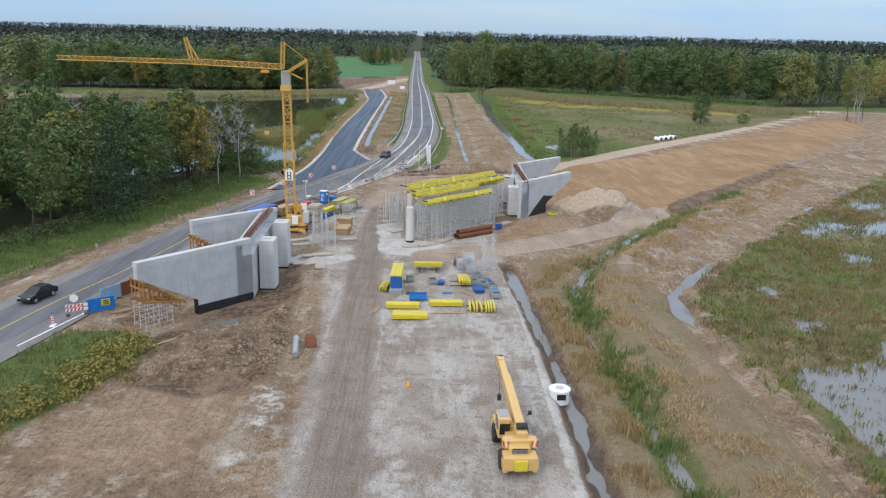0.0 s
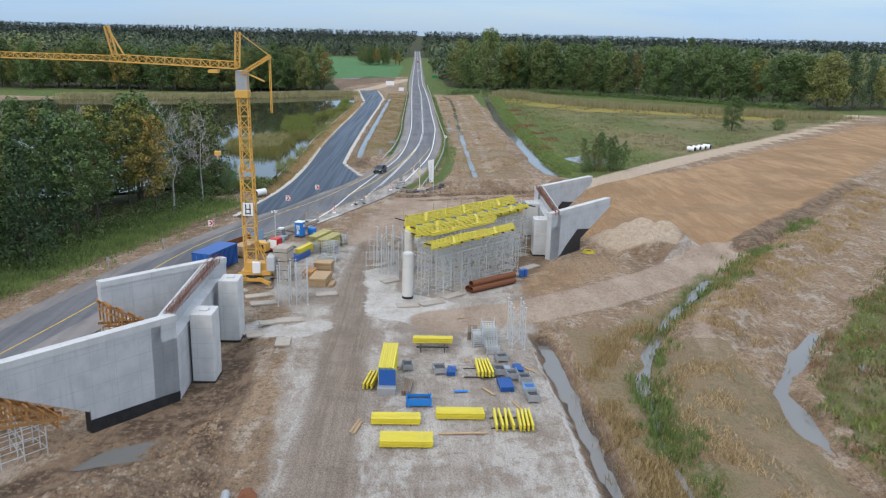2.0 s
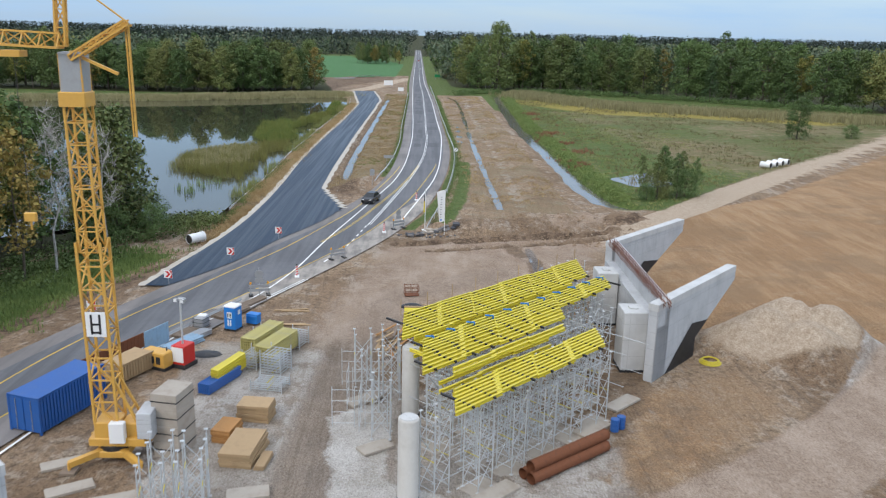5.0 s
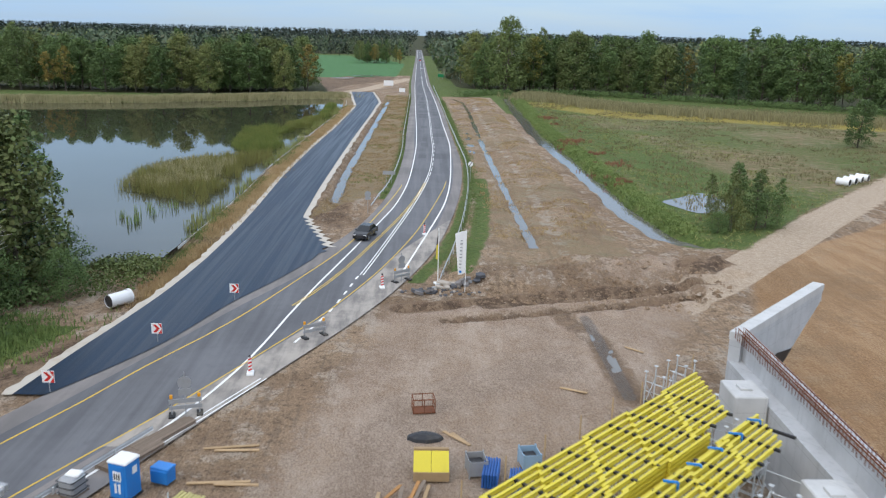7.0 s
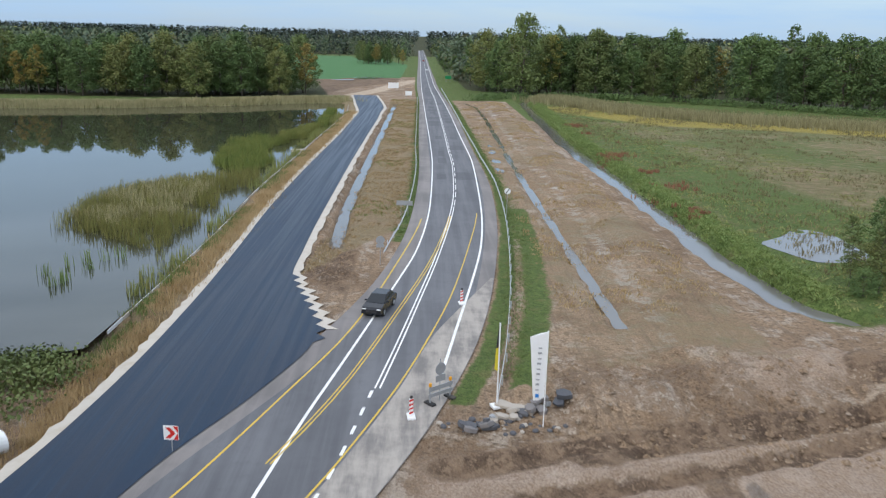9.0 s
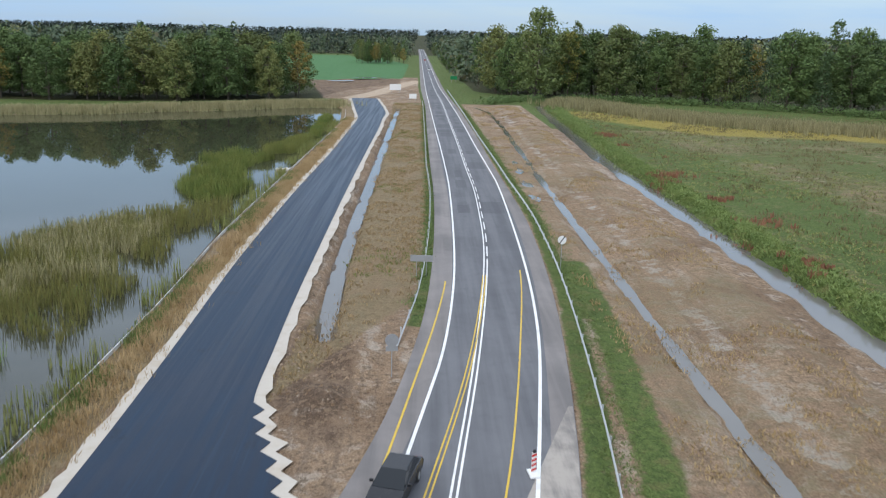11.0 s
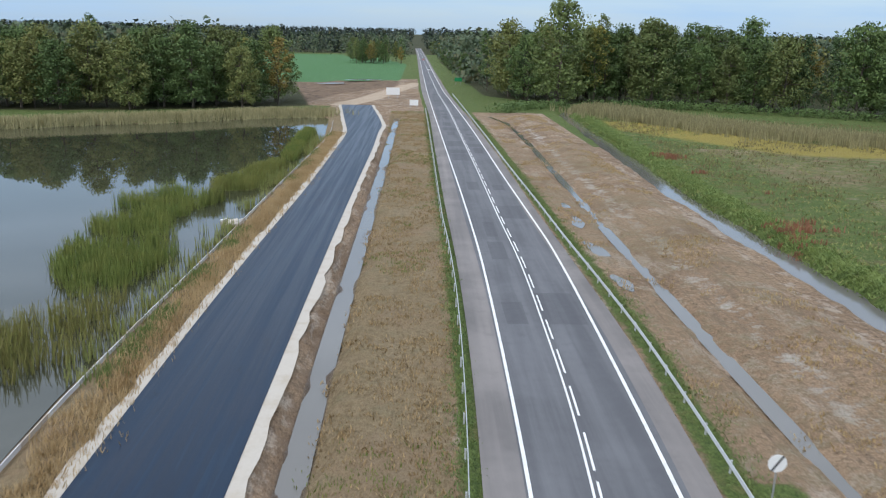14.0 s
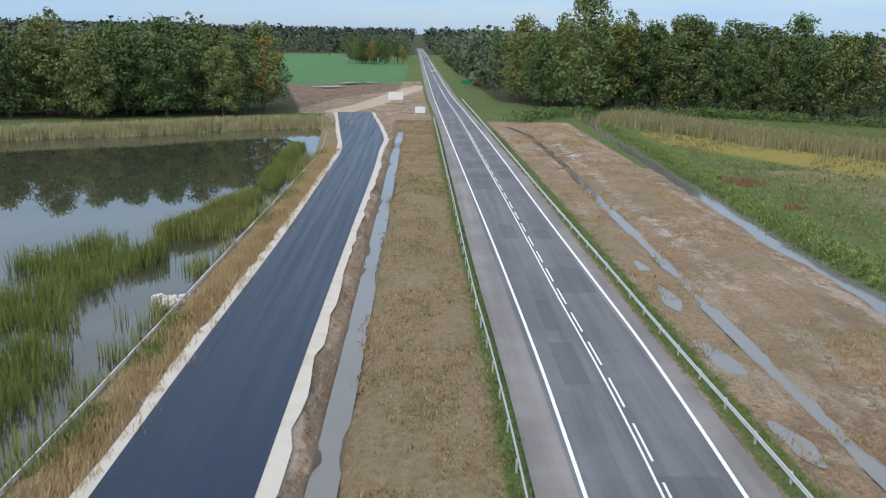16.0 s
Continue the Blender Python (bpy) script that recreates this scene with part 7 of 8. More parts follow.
for k in range(9):
    part("cloth_bar", Shape().box(-0.08 + 0.01 * k, -0.13, 2.4 + k * 0.33, 0.22, 0.01, 0.07 + 0.05 * (k % 2)), M_GREY, cloth)
part("cloth_mark", Shape().box(-0.05, -0.13, 1.95, 0.22, 0.01, 0.22), M_BLUE_L, cloth)
fy = thing("banner_flag", -0.75, 183.4, 0.15, 0, "narrow yellow and black banner on a white pole", "flag")
part("pole", Shape().tube((0, 0, 0), (0, 0, 5.6), 0.05, 6), M_SIGNW, fy)
part("cloth", Shape().slab([(0.0, -0.02, 2.4), (-0.24, 0.05, 2.5), (-0.2, 0.02, 3.9), (0.0, -0.02, 4.0)], (0, 0.012, 0)), M_YELLOW, fy)
part("cloth", Shape().slab([(0.0, -0.02, 4.0), (-0.2, 0.02, 3.9), (-0.05, 0.02, 5.4), (0.0, -0.02, 5.5)], (0, 0.012, 0)), M_DARK, fy)
part("foot", Shape().box(0, 0, -0.05, 0.7, 0.7, 0.15, 20), M_SIGNW, fy)
# broken kerb, culvert slab and rubble at the end of the old verge
random.seed(15)
for i in range(22):
    u = i / 21 + random.uniform(-0.03, 0.03)
    x, y = -2.8 + 6.0 * u + random.uniform(-0.3, 0.3), 180.4 + 3.2 * u + random.uniform(-0.5, 0.5)
    w, d = random.uniform(0.5, 1.3), random.uniform(0.4, 0.9)
    ring = [(w * 0.6 * math.cos(a) * random.uniform(0.7, 1.1), d * 0.6 * math.sin(a) * random.uniform(0.7, 1.1)) for a in np.linspace(0, 2 * math.pi, 7)[:-1]]
    solid("asphalt_slab", Shape().prism(ring, 0, random.uniform(0.14, 0.3)), random.choice((M_SHOULDER, M_GREY, M_PATCH, M_SLAB)), "broken slab of old asphalt tipped on a rubble heap", "slab", "broken asphalt slabs", at=pose(x, y, level(x, y) + random.uniform(0.0, 0.3), random.uniform(-22, 22), random.uniform(-22, 22), random.uniform(0, 360)))
solid("culvert_slab", Shape().box(0, 0, 0, 2.6, 0.8, 0.2, 0, 0.04), M_SLAB, "pale broken concrete slab", "slab", at=pose(0.4, 183.0, 0.2, 2, 0, -30))
for i in range(60):
    a, r = random.uniform(0, 6.28), random.random() ** 0.5
    x, y = -0.6 + 4.0 * r * math.cos(a), 181.0 + 1.2 * r * math.sin(a)
    s = random.uniform(0.08, 0.26)
    solid("rubble_stone", Shape().turned([(s * 0.7, 0), (s, s * 0.35), (s * 0.8, s * 0.8), (s * 0.3, s)], n=6), random.choice((M_PATCH, M_GROUND, M_PATCH, M_SLAB)), "broken lump of asphalt and concrete", "rubble", "rubble at the road's end", at=pose(x, y, level(x, y) - 0.03, random.uniform(-20, 20), random.uniform(-20, 20), random.uniform(0, 360)))

# ---- culvert pipes ----
cp = thing("concrete_pipe", -29.8, 177.4, level(-29.8, 177.4) + 0.1, -35, "pale concrete culvert pipe on the bank", "pipe")
ringp = Shape()
for a, b, r in ((-1.1, 1.1, 0.62),):
    ringp.tube((0, a, 0.62), (0, b, 0.62), r, 20, cap=False)
part("barrel", ringp, M_SIGNW, cp)
# solid dark plug fills the barrel in place of the shade inside
part("bore", Shape().tube((0, -1.06, 0.62), (0, 1.06, 0.62), 0.52, 20), M_DARK, cp, "dark plug standing for the shade inside the pipe")
part("collar", Shape().tube((0, 0.85, 0.62), (0, 1.12, 0.62), 0.7, 20, cap=False), M_SIGNW, cp)
for k in range(4):
    x, y = 71.5 + k * 1.9, 246.2 + k * 1.5
    c2 = copy_thing(cp, pose(x, y, level(x, y) + 0.05, 0, 0, 40))
# silt barrier along the pond
shore = dense([(-29.9, 196), (-29.7, 230), (-30.4, 256), (-30.0, 290), (-29.6, 325), (-29.2, 350), (-29.0, 384), (-31, 412)], 3)
silt = thing("silt_fence", 0, 0, 0, 0, "low pale geotextile barrier along the pond's edge", "silt fence")
random.seed(2)
for (x0, y0), (x1, y1) in zip(shore[:-1], shore[1:]):
    part("fence_length", Shape().bar((x0, y0, -0.08), (x1, y1, -0.08 + random.uniform(-0.04, 0.04)), 0.08, 0.3), M_SLAB if random.random() < 0.3 else M_CONC_L, silt)
for i in range(16):
    x, y = -31.6 + random.uniform(-1.4, 1.6), 302.6 + random.uniform(-1.3, 1.3)
    solid("outfall_stone", Shape().box(0, 0, 0, random.uniform(0.5, 1.1), random.uniform(0.4, 0.8), random.uniform(0.25, 0.5), 0, 0.06), random.choice((M_SAND, M_CONC_L, M_SLAB)), "pale stone block at the drain outfall", "stone", "outfall stones", at=pose(x, y, max(-0.7, level(x, y) - 0.1), random.uniform(-12, 12), random.uniform(-12, 12), random.uniform(0, 180)))

# ---- guard rails ----


def guard_rail(line, y0, y1, side, label, start_down=True):
    d = dense(line, 2)
    ob = thing("guard_rail", 0, 0, 0, 0, label, "guard rail", "guard rails", "")
    ys = np.arange(y0, y1, 4.0)
    for y in ys:
        x = line_at(d, y)
        part("post", Shape().box(x + 0.1 * side, y, -0.1, 0.1, 0.07, 0.82), M_STEEL, ob)
    rail = Shape()
    prof = [(0, 0.44), (0.045, 0.49), (0.045, 0.53), (0, 0.58), (0, 0.62), (0.045, 0.67), (0.045, 0.71), (0, 0.75)]
    yy = np.arange(y0 - 3, y1, 2.0)
    n = len(prof)
    for k, y in enumerate(yy):
        drop = -0.55 * max(0, 1 - (y - y0 + 3) / 6.0) if start_down else 0
        x = line_at(d, y)
        rail.v.extend([(x - side * p, y, z + drop) for p, z in prof])
        if k:
            o = (k - 1) * n
            rail.f.extend([(o + i, o + n + i, o + n + i + 1, o + i + 1) for i in range(n - 1)])
    part("rail", rail, M_STEEL, ob)
    return ob


guard_rail([(-9.8, 221), (-8.4, 232), (-7.4, 250), (-6.9, 273), (-7.0, 290), (-7.3, 304), (-7.5, 344), (-7.9, 404), (-8.3, 450)], 224, 446, -1, "galvanised guard rail on the west verge")
guard_rail([(-0.6, 184.5), (0.8, 193), (3.0, 212), (5.0, 238), (5.8, 262), (5.7, 275), (5.3, 292), (5.0, 312), (4.4, 343), (3.9, 380), (3.0, 433), (1.6, 510)], 187, 505, 1, "galvanised guard rail on the east verge")
guard_rail([(-23.5, 139.6), (-17.9, 152.6)], 140.5, 152, 1, "low galvanised barrier between road and yard", False)


# ---- cars ----
def car(x, y, rz, paint_mat, label):
    ob = thing("car", x, y, 0.11, rz, label, "car", "cars")
    side = [(-2.25, 0.35), (-2.3, 0.75), (-2.15, 0.98), (-1.2, 1.03), (1.3, 0.98), (2.0, 0.85), (2.28, 0.7), (2.3, 0.35)]
    body = Shape()
    n = len(side)
    ws = [0.86, 0.9, 0.86, 0.84, 0.84, 0.85, 0.82, 0.86]
    for s in (-1, 1):
        body.v.extend([(s * w, p, z) for (p, z), w in zip(side, ws)])
    body.f = [tuple(range(n - 1, -1, -1)), tuple(range(n, 2 * n))] + [(i, (i + 1) % n, n + (i + 1) % n, n + i) for i in range(n)]
    part("body", body, paint_mat, ob)
    roofp = [(-1.9, 1.0), (-1.35, 1.42), (0.2, 1.48), (1.2, 1.0)]
    gl = Shape()
    for s in (-1, 1):
        gl.v.extend([(s * w, p, z) for (p, z), w in zip(roofp, (0.8, 0.64, 0.64, 0.8))])
    gl.f = [(3, 2, 1, 0), (4, 5, 6, 7), (0, 1, 5, 4), (1, 2, 6, 5), (2, 3, 7, 6), (3, 0, 4, 7)]
    part("glasshouse", gl, M_GLASS, ob, "dark car windows")
    part("roof", Shape().box(0, -0.57, 1.425, 1.28, 1.5, 0.06, 0, 0.03), paint_mat, ob)
    for sx in (-0.78, 0.78):
        for sy in (-1.4, 1.42):
            w = part("tyre", Shape().tube((sx - 0.11, sy, 0.33), (sx + 0.11, sy, 0.33), 0.33, 16), M_RUBBER, ob)
            part("rim", Shape().tube((sx - 0.12, sy, 0.33), (sx + 0.12, sy, 0.33), 0.2, 12), M_GREY, w)
        part("headlight", Shape().box(sx * 0.8, 2.2, 0.62, 0.35, 0.14, 0.14, 0, 0.02), M_SIGNW, ob)
        part("tail_light", Shape().box(sx * 0.85, -2.24, 0.75, 0.3, 0.08, 0.16), M_RED, ob)
        part("mirror", Shape().box(sx * 1.22, 0.75, 0.98, 0.2, 0.1, 0.13, 0, 0.02), paint_mat, ob)
    part("grille", Shape().box(0, 2.27, 0.45, 0.9, 0.06, 0.2), M_DARK, ob)
    return ob


M_CARBLACK = plain("black_car_paint", (0.012, 0.013, 0.016), 0.22, wear=0.05)
M_CARWHITE = plain("white_car_paint", (0.7, 0.7, 0.7), 0.25, wear=0.05)
car(-43.0, 88.2, 166, M_CARBLACK, "black estate car driving on the country road")
car(-9.2, 202, 166, M_CARBLACK, "black car driving on the straight road")
car(-4.6, 700, 180, M_CARWHITE, "white car far along the road")
car(-7.0, 900, 180, M_RED, "red car far along the road")

# ---- trees ----
LEAF_QUAD = np.array([(-0.5, 0, 0), (0, -0.32, 0.08), (0.5, 0, 0), (0, 0.32, 0.08)])


def leaf_cloud(centres, radii, count, size, rng, flat=0.75, loose=0.55):
    """Leaf sprays scattered round clump centres: one quad each, most on the clump's rim and facing outwards."""
    v = []
    for c, r in zip(centres, radii):
        n = max(3, int(count * (0.6 + 0.8 * rng.random())))
        d = rng.normal(size=(n, 3))
        d /= np.linalg.norm(d, axis=1, keepdims=True)
        rad = r * (0.4 + 0.65 * rng.random(n) ** 0.7)
        pos = c + d * rad[:, None] * (1, 1, flat)
        # random frames, leaning outwards
        a = rng.normal(size=(n, 3))
        nrm = d + rng.normal(size=(n, 3)) * loose + (0, 0, 0.2)
        nrm /= np.linalg.norm(nrm, axis=1, keepdims=True)
        e1 = np.cross(nrm, a)
        e1 /= np.linalg.norm(e1, axis=1, keepdims=True)
        e2 = np.cross(nrm, e1)
        s = size * (0.6 + 0.8 * rng.random((n, 1, 1)))
        v.append(pos[:, None] + s * (LEAF_QUAD[None, :, 0:1] * e1[:, None] + LEAF_QUAD[None, :, 1:2] * e2[:, None] + LEAF_QUAD[None, :, 2:3] * nrm[:, None]))
    return np.concatenate(v).reshape(-1, 3)


def quad_mesh(name, verts, material):
    me = bpy.data.meshes.new(name)
    n = len(verts) // 4
    me.vertices.add(n * 4)
    me.vertices.foreach_set("co", verts.astype(np.float32).ravel())
    me.loops.add(n * 4)
    me.loops.foreach_set("vertex_index", np.arange(n * 4, dtype=np.int32))
    me.polygons.add(n)
    me.polygons.foreach_set("loop_start", np.arange(0, n * 4, 4, dtype=np.int32))
    me.materials.append(material)
    me.update(calc_edges=True)
    return me


def make_tree(seed, h, spread_r, base, trunk_r, clumps, per, size, leaf, bark, label, kind="broad", name="tree"):
    """A tapered, bent trunk with limbs, and a crown of leaf clumps round the limbs' ends."""
    rng = np.random.default_rng(seed)
    ob = thing(name, 0, 0, 0, 0, label, "tree")
    wood = Shape()
    pts = [Vector((0, 0, -0.3))]
    for k in range(1, 7):
        pts.append(Vector((rng.normal() * 0.035 * h * k / 6, rng.normal() * 0.035 * h * k / 6, h * 0.93 * k / 6)))
    for k in range(6):
        wood.tube(pts[k], pts[k + 1], trunk_r * (1 - k / 6.6), 7, trunk_r * (1 - (k + 1) / 6.6), cap=False)
    cen, rad = [], []
    for i in range(clumps):
        u = (i + rng.random()) / clumps
        z = base + (h - base) * u
        if kind == "conifer":
            r = spread_r * (1.02 - u) * (0.55 + 0.5 * rng.random())
        elif kind == "slim":
            r = spread_r * math.sin(math.pi * (0.15 + 0.8 * u)) * (0.4 + 0.7 * rng.random())
        else:
            r = spread_r * math.sin(math.pi * min(0.97, 0.2 + 0.75 * u)) ** 0.7 * (0.35 + 0.75 * rng.random())
        a = i * 2.4 + rng.normal() * 0.5
        k = min(5, int(max(0, z - 0.25 * r) / (h * 0.93) * 6))
        root = pts[k].lerp(pts[k + 1], 0.5)
        c = Vector((root.x + r * math.cos(a), root.y + r * math.sin(a), z * (1 - 0.03 * (kind == "conifer"))))
        cen.append(c)
        rad.append((0.5 if kind == "conifer" else 0.34) * spread_r * (0.7 + 0.6 * rng.random()) * (1.15 - 0.45 * u if kind != "broad" else 1))
        if i % 2 == 0 and kind != "conifer":
            wood.tube(root, c, trunk_r * 0.28, 5, trunk_r * 0.06, cap=False)
    part("trunk", wood, bark, ob)
    if per:
        crown = new("crown", quad_mesh("crown", leaf_cloud(np.array(cen), rad, per, size, rng), leaf))
        crown.parent = ob
    else:
        twigs = Shape()
        for c in cen:
            for _ in range(9):
                d = Vector(rng.normal(size=3))
                d.z = abs(d.z) + 0.3
                d.normalize()
                twigs.tube(c - d * 0.4, c + d * (1.0 + rng.random()), 0.035, 3, 0.012, cap=False)
        part("twig_crown", twigs, bark, ob)
    return ob


TREES = {
    "oak": [make_tree(sd, 17 + sd % 3, 5.2, 2.2, 0.36, 64, 78, 0.56, M_LEAF_A, M_BARK, "broad green-leaved deciduous tree at the edge of a wood") for sd in (1, 2, 3, 4)],
    "alder": [make_tree(sd, 18 + sd % 4, 3.2, 5.5, 0.2, 46, 52, 0.44, M_LEAF_A, M_BARK, "tall slender alder with thin green crown", "slim") for sd in (11, 12, 13)],
    "autumn": [make_tree(sd, 16 + sd % 3, 3.3, 4.5, 0.19, 42, 46, 0.44, M_LEAF_B, M_BARK, "slender tree turning yellow and brown", "slim") for sd in (21, 22)],
    "pine": [make_tree(sd, 18 + sd % 2, 3.4, 1.5, 0.24, 58, 50, 0.46, M_LEAF_C, M_BARK, "dark conifer with drooping boughs", "conifer") for sd in (31, 32)],
    "birch": [make_tree(sd, 17, 3.0, 6.5, 0.17, 26, 0, 0.5, M_LEAF_B, M_BIRCH, "nearly bare white-stemmed birch", "slim") for sd in (41, 42)],
    "gold": [make_tree(sd, 20, 3.2, 12.5, 0.22, 26, 34, 0.42, M_LEAF_B, M_BIRCH, "tall white-stemmed birch with a sparse golden crown", "slim") for sd in (61, 62)],
    "bush": [make_tree(sd, 6.2, 3.6, 0.3, 0.14, 60, 80, 0.25, M_LEAF_A, M_BARK, "dense rounded green bush", name="bush") for sd in (51, 52)],
}
first_used = set()


def plant(kind, x, y, scale=1.0, rng=random, group="trees", z=None):
    pick = rng.choice(TREES[kind])
    m = pose(x, y, (level(x, y) if z is None else z) - 0.1, rng.uniform(-2, 2), rng.uniform(-2, 2), rng.uniform(0, 360)) @ Matrix.Diagonal((scale * rng.uniform(0.9, 1.15), scale * rng.uniform(0.9, 1.15), scale, 1))
    if pick.name in first_used:
        ob = copy_thing(pick, m)
    else:
        first_used.add(pick.name)
        ob = pick
    ob.matrix_basis = m
    ob["group"] = group
    return ob


def grove(ring, spacing, kinds, seed, group, lo=0.8, hi=1.15, z=None):
    """Trees on a jittered lattice inside a plan outline."""
    rng = random.Random(seed)
    xs, ys = [p[0] for p in ring], [p[1] for p in ring]
    names, weights = zip(*kinds)
    n = 0
    for x in np.arange(min(xs), max(xs), spacing):
        for y in np.arange(min(ys), max(ys), spacing):
            px, py = x + rng.uniform(-0.45, 0.45) * spacing, y + rng.uniform(-0.45, 0.45) * spacing
            if inside(np.array([px]), np.array([py]), ring)[0] > 0:
                plant(rng.choices(names, weights)[0], px, py, rng.uniform(lo, hi), rng, group, z)
                n += 1
    return n


# wood between the road and the pond
count = grove([(-54, 118), (-46, 140), (-40, 172), (-37, 182), (-46, 190), (-62, 182), (-80, 172), (-105, 172), (-105, 126), (-84, 104), (-66, 104)], 6.6, (("alder", 6), ("oak", 2.5), ("autumn", 3), ("birch", 0.15), ("pine", 0.8)), 3, "trees of the west wood", 0.82, 1.14)
rng = random.Random(9)
for x, y, kd, s in ((-38.5, 171, "birch", 0.9), (-41, 163, "birch", 0.95), (-43.5, 193, "alder", 0.72), (-47, 197, "alder", 0.8), (-52, 199, "oak", 0.7), (-58, 196, "alder", 0.85), (-44, 186, "bush", 1.1), (-39, 186, "bush", 0.8), (-36, 180, "bush", 0.7), (-48, 190, "bush", 1.0), (-41, 176, "bush", 0.9)):
    plant(kd, x, y, s, rng, "trees of the west wood")
# wood behind the pond
count += grove([(-47, 458), (-49, 448), (-60, 440), (-90, 428), (-130, 424), (-200, 420), (-205, 445), (-130, 455), (-60, 476)], 8.0, (("oak", 8), ("alder", 1.5), ("autumn", 2)), 5, "trees behind the pond", 0.85, 1.2)
# east wood
count += grove([(15, 506), (30, 480), (76, 470), (110, 452), (178, 396), (235, 396), (240, 415), (180, 422), (110, 486), (34, 512), (15, 540)], 9.2, (("oak", 7), ("alder", 2.5), ("pine", 2), ("autumn", 2), ("birch", 0.25)), 7, "trees of the east wood", 1.02, 1.45)
plant("oak", 33, 470, 1.65, rng, "trees of the east wood")
for x, y, s, kd in ((36.2, 211.5, 0.34, "alder"), (38, 209.4, 0.42, "alder"), (39.6, 212.4, 0.44, "alder"), (41.4, 210, 0.40, "alder"), (43, 213.2, 0.43, "alder"), (45, 211.4, 0.36, "alder"), (40.6, 215, 0.46, "alder"), (38.4, 211, 0.7, "bush"), (43, 210.6, 0.75, "bush"), (36, 208.4, 0.45, "bush"), (102.5, 301, 0.62, "oak"), (120, 305, 0.6, "bush"), (165.6, 313, 1.0, "gold"), (168.4, 314, 1.02, "gold"), (196, 338, 0.8, "gold"), (168, 322, 1.0, "alder"), (176, 330, 1.0, "birch"), (186, 344, 1.0, "alder")):
    plant(kd, x, y, s, rng, "trees by the haul road")
# trees along the far road
for i in range(26):
    y = 590 + i * 34
    plant(rng.choice(("oak", "alder", "autumn")), line_at(ROAD_E, y) + rng.uniform(9, 16), y, rng.uniform(0.5, 0.8), rng, "roadside trees")
for i in range(30):
    plant(rng.choice(("oak", "autumn", "alder")), rng.uniform(-62, -22), rng.uniform(800, 880), rng.uniform(0.7, 0.95), rng, "trees of the far copse")

for kinds in TREES.values():
    for spare in kinds:
        if spare.name not in first_used:
            for piece in list(spare.children):
                bpy.data.objects.remove(piece)
            bpy.data.objects.remove(spare)

# woods that fill the distance


def far_woods(name, seed, n, box, size, label, leaf, keep):
    """Rounded crowns of many leaf sprays, joined, over a wide stretch."""
    rng = np.random.default_rng(seed)
    y = box[2] + (box[3] - box[2]) * rng.random(n * 2) ** 1.5
    x = (rng.random(n * 2) - 0.5) * 2 * (box[0] + y * box[1])
    ok = keep(x, y)
    x, y = x[ok][:n], y[ok][:n]
    g = level(x, y)
    h = size * (0.7 + 0.35 * rng.random(len(x)) + 0.45 * rough_field(x, y, 90, 17))
    cen, rad = [], []
    for u, r, w in ((0.2, 0.2, 0.1), (0.42, 0.24, 0.13), (0.64, 0.22, 0.12), (0.85, 0.15, 0.06)):
        cen.append(np.stack([x + rng.normal(size=len(x)) * h * w, y + rng.normal(size=len(x)) * h * w, g + h * u], 1))
        rad.append(h * r)
    me = quad_mesh(name, leaf_cloud(np.concatenate(cen), np.concatenate(rad), box[4], size * box[5], rng, 1.0), leaf)
    return tagged(new(name, me), label, "woods", kind="stuff")


def not_open(x, y):
    """Where the distance is wooded: not on fields, roads or the pond."""
    r0 = np.interp(y, [p[1] for p in ROAD_W], [p[0] for p in ROAD_W])
    r1 = np.interp(y, [p[1] for p in ROAD_E], [p[0] for p in ROAD_E])
    ok = (inside(x, y, FIELD) < -4) & (inside(x, y, MUDFIELD) < -4) & (inside(x, y, POND) < -25)
    ok &= ~((x > r0 - 12) & (x < r1 + 8)) & ~((y < 560) & (x > -60) & (x < 20)) & ~((x > -75) & (x < r0) & (y < 800))
    clearing = (rough_field(x, y, 420, 41, 2) > 0.66) & (y > 900)
    return ok & ~clearing


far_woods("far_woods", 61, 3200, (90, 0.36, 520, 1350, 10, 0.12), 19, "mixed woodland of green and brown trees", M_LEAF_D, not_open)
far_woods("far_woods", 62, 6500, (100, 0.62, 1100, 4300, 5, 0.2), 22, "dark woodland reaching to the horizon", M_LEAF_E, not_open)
far_woods("far_woods", 63, 900, (130, 0.5, 420, 900, 14, 0.09), 19, "mixed woodland of green and brown trees", M_LEAF_A, lambda x, y: not_open(x, y) & ((x < -205) | ((x > 60) & (y > 495)) | ((x > 240) & (y > 405))))

